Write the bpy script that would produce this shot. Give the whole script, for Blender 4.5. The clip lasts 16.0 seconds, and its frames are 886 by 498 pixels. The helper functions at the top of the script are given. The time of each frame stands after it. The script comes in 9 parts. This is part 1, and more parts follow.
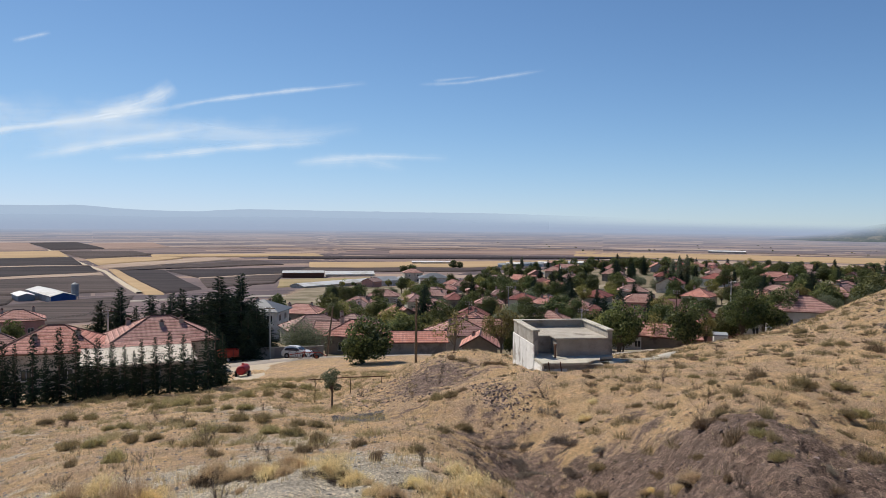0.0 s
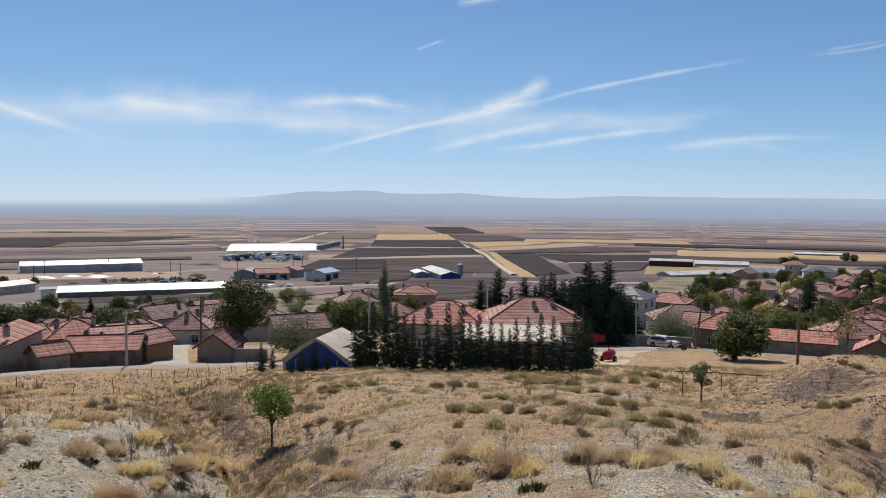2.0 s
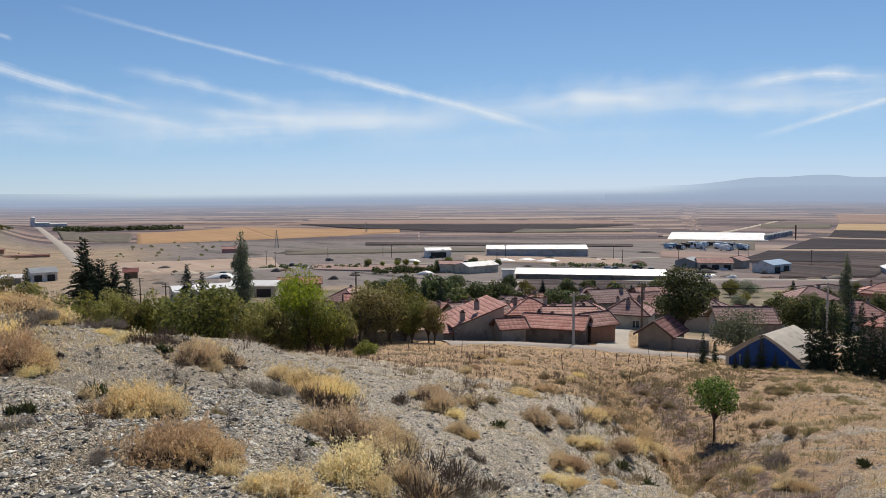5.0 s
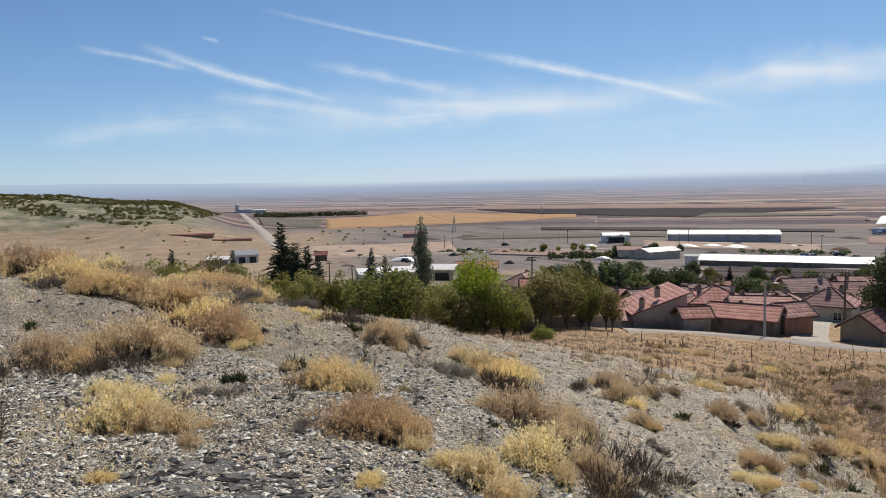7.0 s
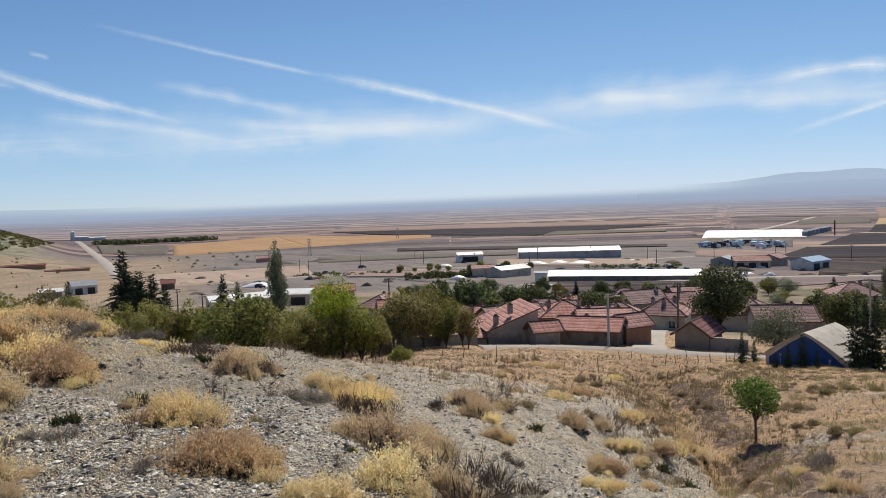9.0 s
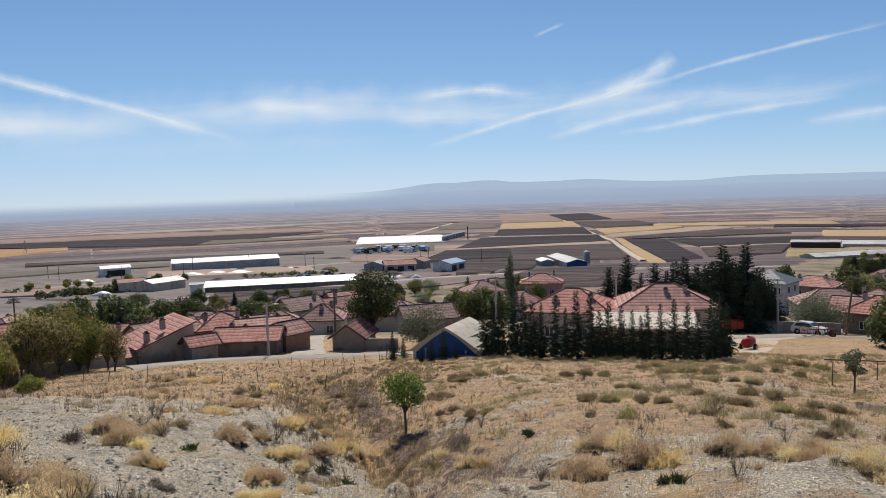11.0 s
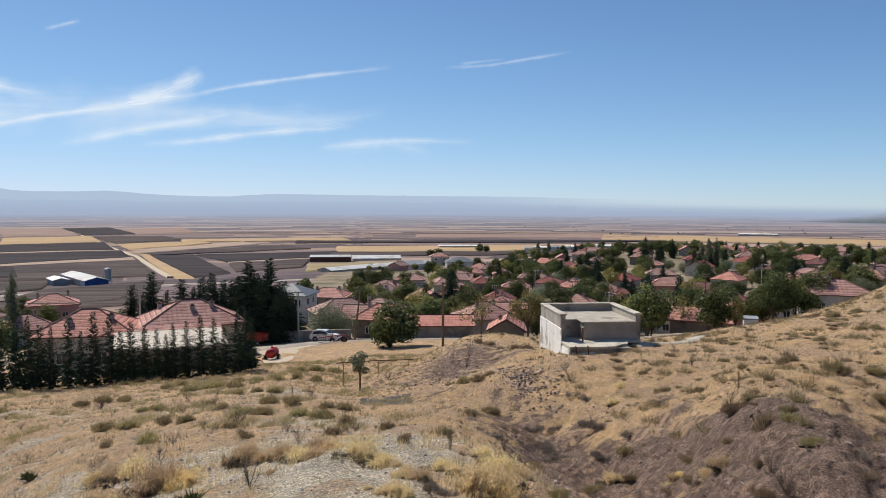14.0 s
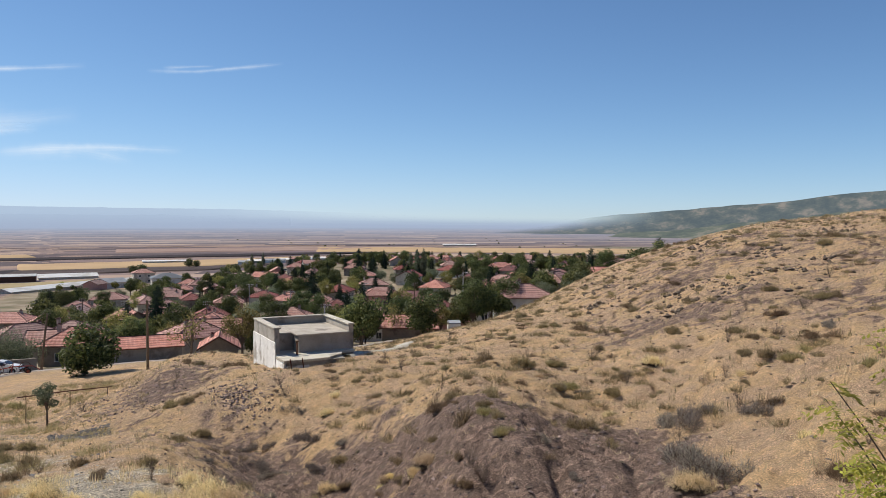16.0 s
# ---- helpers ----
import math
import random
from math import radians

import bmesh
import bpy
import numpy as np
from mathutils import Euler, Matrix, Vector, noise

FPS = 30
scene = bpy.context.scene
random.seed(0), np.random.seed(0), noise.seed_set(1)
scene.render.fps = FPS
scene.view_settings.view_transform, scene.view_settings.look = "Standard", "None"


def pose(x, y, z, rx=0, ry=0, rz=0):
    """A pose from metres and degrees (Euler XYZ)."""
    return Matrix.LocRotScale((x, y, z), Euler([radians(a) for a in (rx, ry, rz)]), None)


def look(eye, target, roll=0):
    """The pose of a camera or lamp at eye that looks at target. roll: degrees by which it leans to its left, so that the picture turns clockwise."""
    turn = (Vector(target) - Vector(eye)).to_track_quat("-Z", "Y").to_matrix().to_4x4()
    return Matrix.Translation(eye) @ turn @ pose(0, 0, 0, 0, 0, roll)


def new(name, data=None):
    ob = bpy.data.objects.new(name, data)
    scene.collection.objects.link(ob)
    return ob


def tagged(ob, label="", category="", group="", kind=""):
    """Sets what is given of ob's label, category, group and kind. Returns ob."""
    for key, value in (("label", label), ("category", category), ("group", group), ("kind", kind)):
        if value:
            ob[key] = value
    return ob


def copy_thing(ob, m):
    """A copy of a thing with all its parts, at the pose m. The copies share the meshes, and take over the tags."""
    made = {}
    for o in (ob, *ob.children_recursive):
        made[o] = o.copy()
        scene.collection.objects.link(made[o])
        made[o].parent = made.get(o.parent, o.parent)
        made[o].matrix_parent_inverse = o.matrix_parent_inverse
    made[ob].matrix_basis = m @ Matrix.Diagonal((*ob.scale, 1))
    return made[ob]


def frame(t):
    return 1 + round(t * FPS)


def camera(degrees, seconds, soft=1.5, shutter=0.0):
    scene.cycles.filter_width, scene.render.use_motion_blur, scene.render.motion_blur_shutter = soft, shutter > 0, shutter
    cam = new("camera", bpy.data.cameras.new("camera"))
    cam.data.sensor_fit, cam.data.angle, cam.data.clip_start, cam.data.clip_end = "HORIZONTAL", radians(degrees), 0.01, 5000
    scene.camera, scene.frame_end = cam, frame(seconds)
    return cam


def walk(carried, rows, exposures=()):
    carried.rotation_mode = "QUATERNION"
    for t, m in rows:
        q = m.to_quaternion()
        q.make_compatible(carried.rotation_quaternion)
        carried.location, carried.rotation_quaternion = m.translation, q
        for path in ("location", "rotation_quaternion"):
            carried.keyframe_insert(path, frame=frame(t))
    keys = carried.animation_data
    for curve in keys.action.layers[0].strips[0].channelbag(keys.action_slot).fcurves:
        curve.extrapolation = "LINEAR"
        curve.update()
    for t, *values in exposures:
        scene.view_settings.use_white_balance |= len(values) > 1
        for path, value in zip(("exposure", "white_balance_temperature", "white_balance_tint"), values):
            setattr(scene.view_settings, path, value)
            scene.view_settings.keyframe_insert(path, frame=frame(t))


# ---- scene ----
cam = camera(61.02, 16.0, soft=0.5)
# seconds, heading (left of the y axis), tilt, lean: the camera is held at arm's length and turns about the body
turns = [
    (0.00, -0.00, -2.11, 0.47),
    (0.50, 6.69, -2.31, 0.62),
    (1.00, 13.53, -2.66, 0.79),
    (1.50, 20.58, -2.98, 0.81),
    (2.00, 27.42, -3.33, 0.46),
    (2.50, 33.80, -3.56, -0.01),
    (3.00, 39.49, -3.73, -0.58),
    (3.50, 44.67, -3.83, -0.89),
    (4.00, 49.72, -3.87, -1.02),
    (4.50, 54.91, -3.97, -0.77),
    (5.00, 60.16, -4.25, -0.41),
    (5.20, 62.16, -4.41, -0.33),
    (5.70, 66.92, -4.76, -0.24),
    (6.25, 70.91, -5.12, -0.56),
    (6.80, 73.26, -5.28, -1.04),
    (7.30, 73.63, -5.12, -1.43),
    (7.50, 73.40, -4.97, -1.54),
    (8.00, 71.39, -4.57, -1.76),
    (8.20, 70.05, -4.40, -1.80),
    (8.70, 65.66, -4.02, -1.92),
    (9.25, 59.51, -3.72, -1.95),
    (9.80, 52.55, -3.60, -1.91),
    (10.30, 46.03, -3.70, -1.86),
    (10.50, 43.40, -3.78, -1.85),
    (11.00, 36.92, -4.05, -1.76),
    (11.50, 30.66, -4.35, -1.55),
    (12.00, 24.76, -4.54, -1.29),
    (12.50, 19.10, -4.52, -0.89),
    (13.00, 13.54, -4.23, -0.49),
    (13.50, 7.90, -3.80, -0.11),
    (14.00, 2.01, -3.35, 0.16),
    (14.50, -4.03, -2.94, 0.29),
    (15.00, -9.96, -2.61, 0.33),
    (15.50, -15.28, -2.39, 0.29),
    (16.00, -19.46, -2.33, 0.17),
    ]
ARM, EYE = 0.4, 1.6
walk(cam, [(t, pose(-ARM * math.sin(radians(h)), ARM * math.cos(radians(h)), EYE, 90 + p, 0, h) @ pose(0, 0, 0, 0, 0, r))
           for t, h, p, r in turns],
     exposures=[(0.0, 0.08), (1.5, 0.04), (3.0, 0.0), (5.0, 0.0), (8.0, 0.05), (12.0, 0.02), (13.4, 0.14), (14.5, 0.15), (16.0, 0.2)])

# ---- daylight: backlit late-summer noon, sun ahead and a little to the left
SUN_AZ, SUN_EL = 44.0, 48.0
world = bpy.data.worlds.new("world")
scene.world = world
world.use_nodes = True
wn = world.node_tree.nodes
sky = wn.new("ShaderNodeTexSky")
sky.sky_type = "NISHITA"
sky.sun_disc = False
sky.sun_elevation = radians(SUN_EL)
sky.sun_rotation = radians(-SUN_AZ)
sky.altitude = 900
sky.air_density, sky.dust_density, sky.ozone_density = 0.7, 0.12, 2.2
wn["Background"].inputs[1].default_value = 0.104
cool = wn.new("ShaderNodeMix")
cool.data_type, cool.blend_type = "RGBA", "MULTIPLY"
cool.inputs[0].default_value = 1.0
cool.inputs[7].default_value = (0.82, 1.0, 1.13, 1)
world.node_tree.links.new(sky.outputs[0], cool.inputs[6])
# haze evens out the glow low over the horizon: each channel levels off softly
split, join = wn.new("ShaderNodeSeparateColor"), wn.new("ShaderNodeCombineColor")
world.node_tree.links.new(cool.outputs[2], split.inputs[0])
for i, top in enumerate((6.9, 7.6, 9.9)):
    last = split.outputs[i]
    for op, v in (("DIVIDE", top), ("TANH", 0.0), ("MULTIPLY", top)):
        n = wn.new("ShaderNodeMath")
        n.operation = op
        n.inputs[1].default_value = v
        world.node_tree.links.new(last, n.inputs[0])
        last = n.outputs[0]
    world.node_tree.links.new(last, join.inputs[i])
world.node_tree.links.new(join.outputs[0], wn["Background"].inputs[0])
sun = new("sun", bpy.data.lights.new("sun", "SUN"))
sun.data.energy = 4.8
sun.data.angle = radians(0.53)
sun.data.color = (1.0, 0.93, 0.82)
sun_from = Vector((-math.sin(radians(SUN_AZ)) * math.cos(radians(SUN_EL)), math.cos(radians(SUN_AZ)) * math.cos(radians(SUN_EL)), math.sin(radians(SUN_EL))))
sun.matrix_world = look(sun_from * 300, (0, 0, 0))

# ---- materials
def nodes_of(name):
    m = bpy.data.materials.new(name)
    m.use_nodes = True
    nt = m.node_tree
    return m, nt, nt.nodes["Principled BSDF"], nt.nodes["Material Output"]


def node(nt, kind, **values):
    n = nt.nodes.new(kind)
    for k, v in values.items():
        if k in ("operation", "blend_type", "data_type", "attribute_name", "noise_dimensions", "wave_type", "bands_direction", "feature", "vector_type", "clamp"):
            if k == "operation": n.operation = v
            elif k == "blend_type": n.blend_type = v
            elif k == "data_type": n.data_type = v
            elif k == "attribute_name": n.attribute_name = v
            elif k == "bands_direction": n.bands_direction = v
            elif k == "feature": n.feature = v
            elif k == "clamp": n.use_clamp = v
        else:
            n.inputs[k.replace("_", " ")].default_value = v
    return n


def ramp(nt, fac, stops):
    r = nt.nodes.new("ShaderNodeValToRGB")
    e = r.color_ramp.elements
    while len(e) < len(stops):
        e.new(0.5)
    for el, (at, c) in zip(e, stops):
        el.position, el.color = at, (*c, 1) if len(c) == 3 else c
    nt.links.new(fac, r.inputs[0])
    return r.outputs[0]


def noise_of(nt, vec, scale, detail=4.0, rough=0.55):
    n = node(nt, "ShaderNodeTexNoise", Scale=scale, Detail=detail, Roughness=rough)
    nt.links.new(vec, n.inputs["Vector"])
    return n.outputs[0]


def mixed(nt, fac, a, b, blend="MIX"):
    n = nt.nodes.new("ShaderNodeMix")
    n.data_type, n.blend_type = "RGBA", blend
    for sock, v in ((n.inputs[0], fac), (n.inputs[6], a), (n.inputs[7], b)):
        if isinstance(v, (int, float)):
            sock.default_value = v
        elif isinstance(v, tuple):
            sock.default_value = (*v, 1)
        else:
            nt.links.new(v, sock)
    return n.outputs[2]


def calc(nt, op, a, b=0.0, clamp=False):
    n = nt.nodes.new("ShaderNodeMath")
    n.operation, n.use_clamp = op, clamp
    for sock, v in zip(n.inputs, (a, b)):
        if isinstance(v, (int, float)):
            sock.default_value = v
        else:
            nt.links.new(v, sock)
    return n.outputs[0]


def bumped(nt, bsdf, height, strength=0.4, distance=0.02):
    b = node(nt, "ShaderNodeBump", Strength=strength, Distance=distance)
    nt.links.new(height, b.inputs["Height"])
    nt.links.new(b.outputs[0], bsdf.inputs["Normal"])


def surface(name, dark, light, scale=3.0, rough=0.85, metal=0.0, grain=40.0, bump=0.3, depth=0.02, vary=0.15, stain=None, spec=0.3):
    """A worn surface: broad patches between two colours, fine grain, and a change of tone from thing to thing."""
    m, nt, bsdf, out = nodes_of(name)
    co = nt.nodes.new("ShaderNodeTexCoord").outputs["Object"]
    broad = noise_of(nt, co, scale, 5)
    fine = noise_of(nt, co, grain, 3, 0.7)
    col = ramp(nt, broad, [(0.3, dark), (0.7, light)])
    col = mixed(nt, 0.25, col, ramp(nt, fine, [(0.3, tuple(c * 0.55 for c in dark)), (0.7, light)]))
    if stain:
        col = mixed(nt, ramp(nt, noise_of(nt, co, scale * 0.45, 6, 0.65), [(0.52, (0, 0, 0)), (0.62, (1, 1, 1))]), col, stain)
    if vary:
        rnd = nt.nodes.new("ShaderNodeObjectInfo").outputs["Random"]
        hsv = node(nt, "ShaderNodeHueSaturation")
        nt.links.new(calc(nt, "ADD", calc(nt, "MULTIPLY", rnd, 2 * vary), 1 - vary), hsv.inputs["Value"])
        nt.links.new(calc(nt, "ADD", calc(nt, "MULTIPLY", rnd, 0.02), 0.49), hsv.inputs["Hue"])
        nt.links.new(col, hsv.inputs["Color"])
        col = hsv.outputs[0]
    nt.links.new(col, bsdf.inputs["Base Color"])
    bsdf.inputs["Roughness"].default_value = rough
    bsdf.inputs["Metallic"].default_value = metal
    bsdf.inputs["Specular IOR Level"].default_value = spec
    if bump:
        bumped(nt, bsdf, fine, bump, depth)
    return m


def leaves(name, dark, light, translucent=0.35):
    """Leaves that differ from clump to clump and let some light through."""
    m, nt, bsdf, out = nodes_of(name)
    isl = nt.nodes.new("ShaderNodeNewGeometry").outputs["Random Per Island"]
    rnd = nt.nodes.new("ShaderNodeObjectInfo").outputs["Random"]
    col = ramp(nt, isl, [(0.1, dark), (0.9, light)])
    hsv = node(nt, "ShaderNodeHueSaturation")
    nt.links.new(calc(nt, "ADD", calc(nt, "MULTIPLY", rnd, 0.04), 0.48), hsv.inputs["Hue"])
    nt.links.new(calc(nt, "ADD", calc(nt, "MULTIPLY", rnd, 0.5), 0.75), hsv.inputs["Value"])
    nt.links.new(col, hsv.inputs["Color"])
    nt.links.new(hsv.outputs[0], bsdf.inputs["Base Color"])
    bsdf.inputs["Roughness"].default_value = 0.6
    bsdf.inputs["Specular IOR Level"].default_value = 0.25
    tr = nt.nodes.new("ShaderNodeBsdfTranslucent")
    nt.links.new(hsv.outputs[0], tr.inputs[0])
    mx = nt.nodes.new("ShaderNodeMixShader")
    mx.inputs[0].default_value = translucent
    nt.links.new(bsdf.outputs[0], mx.inputs[1])
    nt.links.new(tr.outputs[0], mx.inputs[2])
    nt.links.new(mx.outputs[0], out.inputs[0])
    return m


def tiles(name, dark, light, pale):
    """Clay pan tiles: rows across the slope, ribs down it, patchy fading. Coordinates: u along the eaves, v up the slope, in metres."""
    m, nt, bsdf, out = nodes_of(name)
    uv = nt.nodes.new("ShaderNodeUVMap").outputs[0]
    br = node(nt, "ShaderNodeTexBrick", Scale=1.0, Mortar_Size=0.035, Mortar_Smooth=0.6, Brick_Width=0.3, Row_Height=0.42, Bias=0.0)
    rows = node(nt, "ShaderNodeTexWave", Scale=0.45, Distortion=1.2, bands_direction="Y")
    rows.wave_profile = "SAW"
    nt.links.new(uv, rows.inputs["Vector"])
    br.inputs["Color1"].default_value, br.inputs["Color2"].default_value, br.inputs["Mortar"].default_value = (*dark, 1), (*light, 1), (*[c * 0.45 for c in dark], 1)
    nt.links.new(uv, br.inputs["Vector"])
    co = nt.nodes.new("ShaderNodeTexCoord").outputs["Object"]
    col = mixed(nt, ramp(nt, noise_of(nt, co, 0.7, 6, 0.7), [(0.4, (0, 0, 0)), (0.72, (0.8, 0.8, 0.8))]), br.outputs["Color"], pale)
    col = mixed(nt, ramp(nt, noise_of(nt, co, 1.9, 5, 0.7), [(0.55, (0, 0, 0)), (0.75, (0.6, 0.6, 0.6))]), col, tuple(c * 0.4 for c in dark))
    # each row's colour runs from dark at one edge to pale at the other
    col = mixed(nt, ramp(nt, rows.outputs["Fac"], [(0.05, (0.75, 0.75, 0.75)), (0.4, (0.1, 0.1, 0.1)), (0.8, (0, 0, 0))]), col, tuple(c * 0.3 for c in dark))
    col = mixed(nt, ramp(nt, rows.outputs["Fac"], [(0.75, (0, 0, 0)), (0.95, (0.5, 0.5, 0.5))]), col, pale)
    rnd = nt.nodes.new("ShaderNodeObjectInfo").outputs["Random"]
    hsv = node(nt, "ShaderNodeHueSaturation")
    nt.links.new(calc(nt, "ADD", calc(nt, "MULTIPLY", rnd, 0.4), 0.9), hsv.inputs["Value"])
    nt.links.new(calc(nt, "ADD", calc(nt, "MULTIPLY", rnd, 0.3), 0.8), hsv.inputs["Saturation"])
    nt.links.new(col, hsv.inputs["Color"])
    nt.links.new(hsv.outputs[0], bsdf.inputs["Base Color"])
    bsdf.inputs["Roughness"].default_value = 0.8
    bsdf.inputs["Specular IOR Level"].default_value = 0.3
    wv = node(nt, "ShaderNodeTexWave", Scale=0.5236, bands_direction="X")
    nt.links.new(uv, wv.inputs["Vector"])
    bumped(nt, bsdf, calc(nt, "ADD", calc(nt, "MULTIPLY", wv.outputs["Fac"], 0.6), rows.outputs["Fac"]), 0.6, 0.08)
    return m


def glass(name):
    m, nt, bsdf, out = nodes_of(name)
    bsdf.inputs["Base Color"].default_value = (0.03, 0.035, 0.04, 1)
    bsdf.inputs["Roughness"].default_value = 0.08
    bsdf.inputs["Specular IOR Level"].default_value = 0.6
    return m


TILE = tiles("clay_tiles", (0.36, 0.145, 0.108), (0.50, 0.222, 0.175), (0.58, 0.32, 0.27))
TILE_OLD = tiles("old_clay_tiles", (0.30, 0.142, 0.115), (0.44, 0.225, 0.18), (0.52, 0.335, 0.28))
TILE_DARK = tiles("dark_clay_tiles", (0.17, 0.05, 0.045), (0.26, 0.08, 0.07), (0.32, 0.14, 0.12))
PLASTER = surface("grey_plaster", (0.30, 0.27, 0.24), (0.42, 0.38, 0.33), 0.8, 0.9, stain=(0.22, 0.19, 0.17))
CREAM = surface("cream_plaster", (0.50, 0.44, 0.36), (0.64, 0.58, 0.48), 0.7, 0.9, stain=(0.38, 0.33, 0.27))
WHITE_WALL = surface("white_plaster", (0.62, 0.60, 0.57), (0.78, 0.76, 0.72), 0.7, 0.85, stain=(0.48, 0.45, 0.41))
PINK_WALL = surface("pink_plaster", (0.45, 0.22, 0.19), (0.55, 0.30, 0.26), 0.7, 0.9)
ORANGE_WALL = surface("orange_brick_wall", (0.34, 0.20, 0.125), (0.44, 0.28, 0.19), 1.5, 0.9, grain=12)
MUD_WALL = surface("mud_wall", (0.22, 0.18, 0.15), (0.32, 0.27, 0.22), 0.8, 0.95, stain=(0.15, 0.12, 0.1))
CONCRETE = surface("weathered_concrete", (0.36, 0.325, 0.265), (0.56, 0.51, 0.43), 1.2, 0.92, grain=16, stain=(0.22, 0.19, 0.155), vary=0.1)
LIMEWASH = surface("flaking_limewash", (0.66, 0.63, 0.58), (0.86, 0.84, 0.80), 1.6, 0.9, grain=12, stain=(0.36, 0.325, 0.275), vary=0.1)
STUCCO = surface("rough_grey_stucco", (0.27, 0.24, 0.205), (0.46, 0.42, 0.36), 1.3, 0.95, grain=20, stain=(0.17, 0.15, 0.13), vary=0.1)
WHITE_METAL = surface("white_sheet_metal", (0.72, 0.70, 0.66), (0.82, 0.80, 0.77), 0.3, 0.45, grain=6, bump=0.1, stain=(0.62, 0.57, 0.5), vary=0.06)
GREY_METAL = surface("grey_sheet_metal", (0.24, 0.255, 0.27), (0.34, 0.355, 0.37), 0.3, 0.6, grain=6, bump=0.1)
SLATE_METAL = surface("dark_grey_roof_sheet", (0.09, 0.10, 0.115), (0.15, 0.16, 0.175), 0.3, 0.55, grain=6, bump=0.1)
PALE_METAL = surface("dull_pale_sheet_metal", (0.44, 0.44, 0.44), (0.58, 0.575, 0.56), 0.3, 0.55, grain=6, bump=0.1, stain=(0.36, 0.34, 0.31))
BLUE_METAL = surface("blue_sheet_metal", (0.02, 0.07, 0.25), (0.035, 0.11, 0.36), 0.5, 0.5, grain=8, bump=0.1)
BLUE_ROOF = surface("light_blue_sheet_metal", (0.22, 0.33, 0.45), (0.3, 0.42, 0.54), 0.5, 0.5, grain=8, bump=0.1)
DARK_METAL = surface("dark_metal", (0.03, 0.03, 0.035), (0.07, 0.065, 0.06), 2, 0.6, metal=0.4)
RUST = surface("rusty_iron", (0.09, 0.04, 0.025), (0.17, 0.08, 0.05), 3, 0.85)
RED_PAINT = surface("faded_red_paint", (0.32, 0.025, 0.02), (0.45, 0.05, 0.035), 1.5, 0.5, grain=10, bump=0.1, stain=(0.2, 0.05, 0.03))
SILVER_PAINT = surface("silver_car_paint", (0.66, 0.67, 0.68), (0.72, 0.73, 0.74), 0.5, 0.3, metal=0.1, grain=80, bump=0, vary=0, spec=0.5)
CAR_WHITE = surface("white_car_paint", (0.72, 0.72, 0.72), (0.8, 0.8, 0.8), 0.5, 0.25, grain=60, bump=0, vary=0.15, spec=0.5)
RUBBER = surface("rubber", (0.012, 0.012, 0.012), (0.03, 0.03, 0.03), 3, 0.85)
GLASS = glass("window_glass")
TIMBER = surface("weathered_timber", (0.11, 0.075, 0.05), (0.2, 0.14, 0.095), 2, 0.9, grain=20)
POLE_CONCRETE = surface("pole_concrete", (0.34, 0.33, 0.31), (0.45, 0.44, 0.42), 1, 0.9)
BARK = surface("bark", (0.08, 0.06, 0.045), (0.16, 0.12, 0.09), 4, 0.95, grain=25, bump=0.6)
TWIG = surface("dry_twigs", (0.13, 0.095, 0.07), (0.25, 0.19, 0.14), 4, 0.95)
STONE = surface("grey_stone", (0.20, 0.19, 0.18), (0.36, 0.34, 0.32), 2.5, 0.92, grain=20, bump=0.6, vary=0.25, spec=0.1)
DARK_STONE = surface("dark_slate", (0.07, 0.062, 0.054), (0.19, 0.172, 0.15), 3, 1.0, grain=18, bump=0.6, vary=0.25, spec=0.08)
ROAD = surface("dusty_road", (0.33, 0.285, 0.24), (0.44, 0.39, 0.33), 0.25, 0.95, grain=3, bump=0.1)
TRACK = surface("pale_dirt_track", (0.42, 0.34, 0.25), (0.52, 0.43, 0.33), 0.2, 0.95, grain=3, bump=0.1)
NEEDLES = leaves("conifer_needles", (0.014, 0.025, 0.016), (0.052, 0.075, 0.042), 0.12)
LEAF_DARK = leaves("walnut_leaves", (0.04, 0.056, 0.02), (0.145, 0.165, 0.058), 0.38)
LEAF_GREEN = leaves("green_leaves", (0.056, 0.068, 0.024), (0.20, 0.205, 0.07), 0.42)
LEAF_BRIGHT = leaves("bright_leaves", (0.17, 0.22, 0.015), (0.38, 0.44, 0.04), 0.5)
LEAF_OLD = leaves("late_summer_leaves", (0.075, 0.08, 0.02), (0.23, 0.22, 0.06), 0.42)
LEAF_OLIVE = leaves("silvery_leaves", (0.10, 0.12, 0.07), (0.24, 0.26, 0.16), 0.4)
LEAF_BROWN = leaves("turning_leaves", (0.14, 0.13, 0.04), (0.36, 0.32, 0.11), 0.45)
LEAF_YOUNG = leaves("yellow_green_leaves", (0.12, 0.13, 0.028), (0.34, 0.32, 0.08), 0.45)
STRAW = leaves("dry_grass", (0.47, 0.35, 0.20), (0.86, 0.68, 0.43), 0.3)
STRAW_GREY = leaves("grey_dry_stalks", (0.25, 0.185, 0.12), (0.52, 0.41, 0.28), 0.4)
CUSHION = leaves("dry_cushion_shrub", (0.58, 0.455, 0.26), (0.93, 0.765, 0.485), 0.4)
HERB = leaves("green_herb", (0.04, 0.05, 0.02), (0.115, 0.125, 0.05), 0.2)

# ---- the lie of the land, in polar terms about the standing place: azimuth in degrees left of the y axis, distance in metres
def spot(az, r, z=0.0):
    a = radians(az)
    return Vector((-math.sin(a) * r, math.cos(a) * r, z))


def smooth(a, b, v):
    u = min(1.0, max(0.0, (v - a) / (b - a)))
    return u * u * (3 - 2 * u)


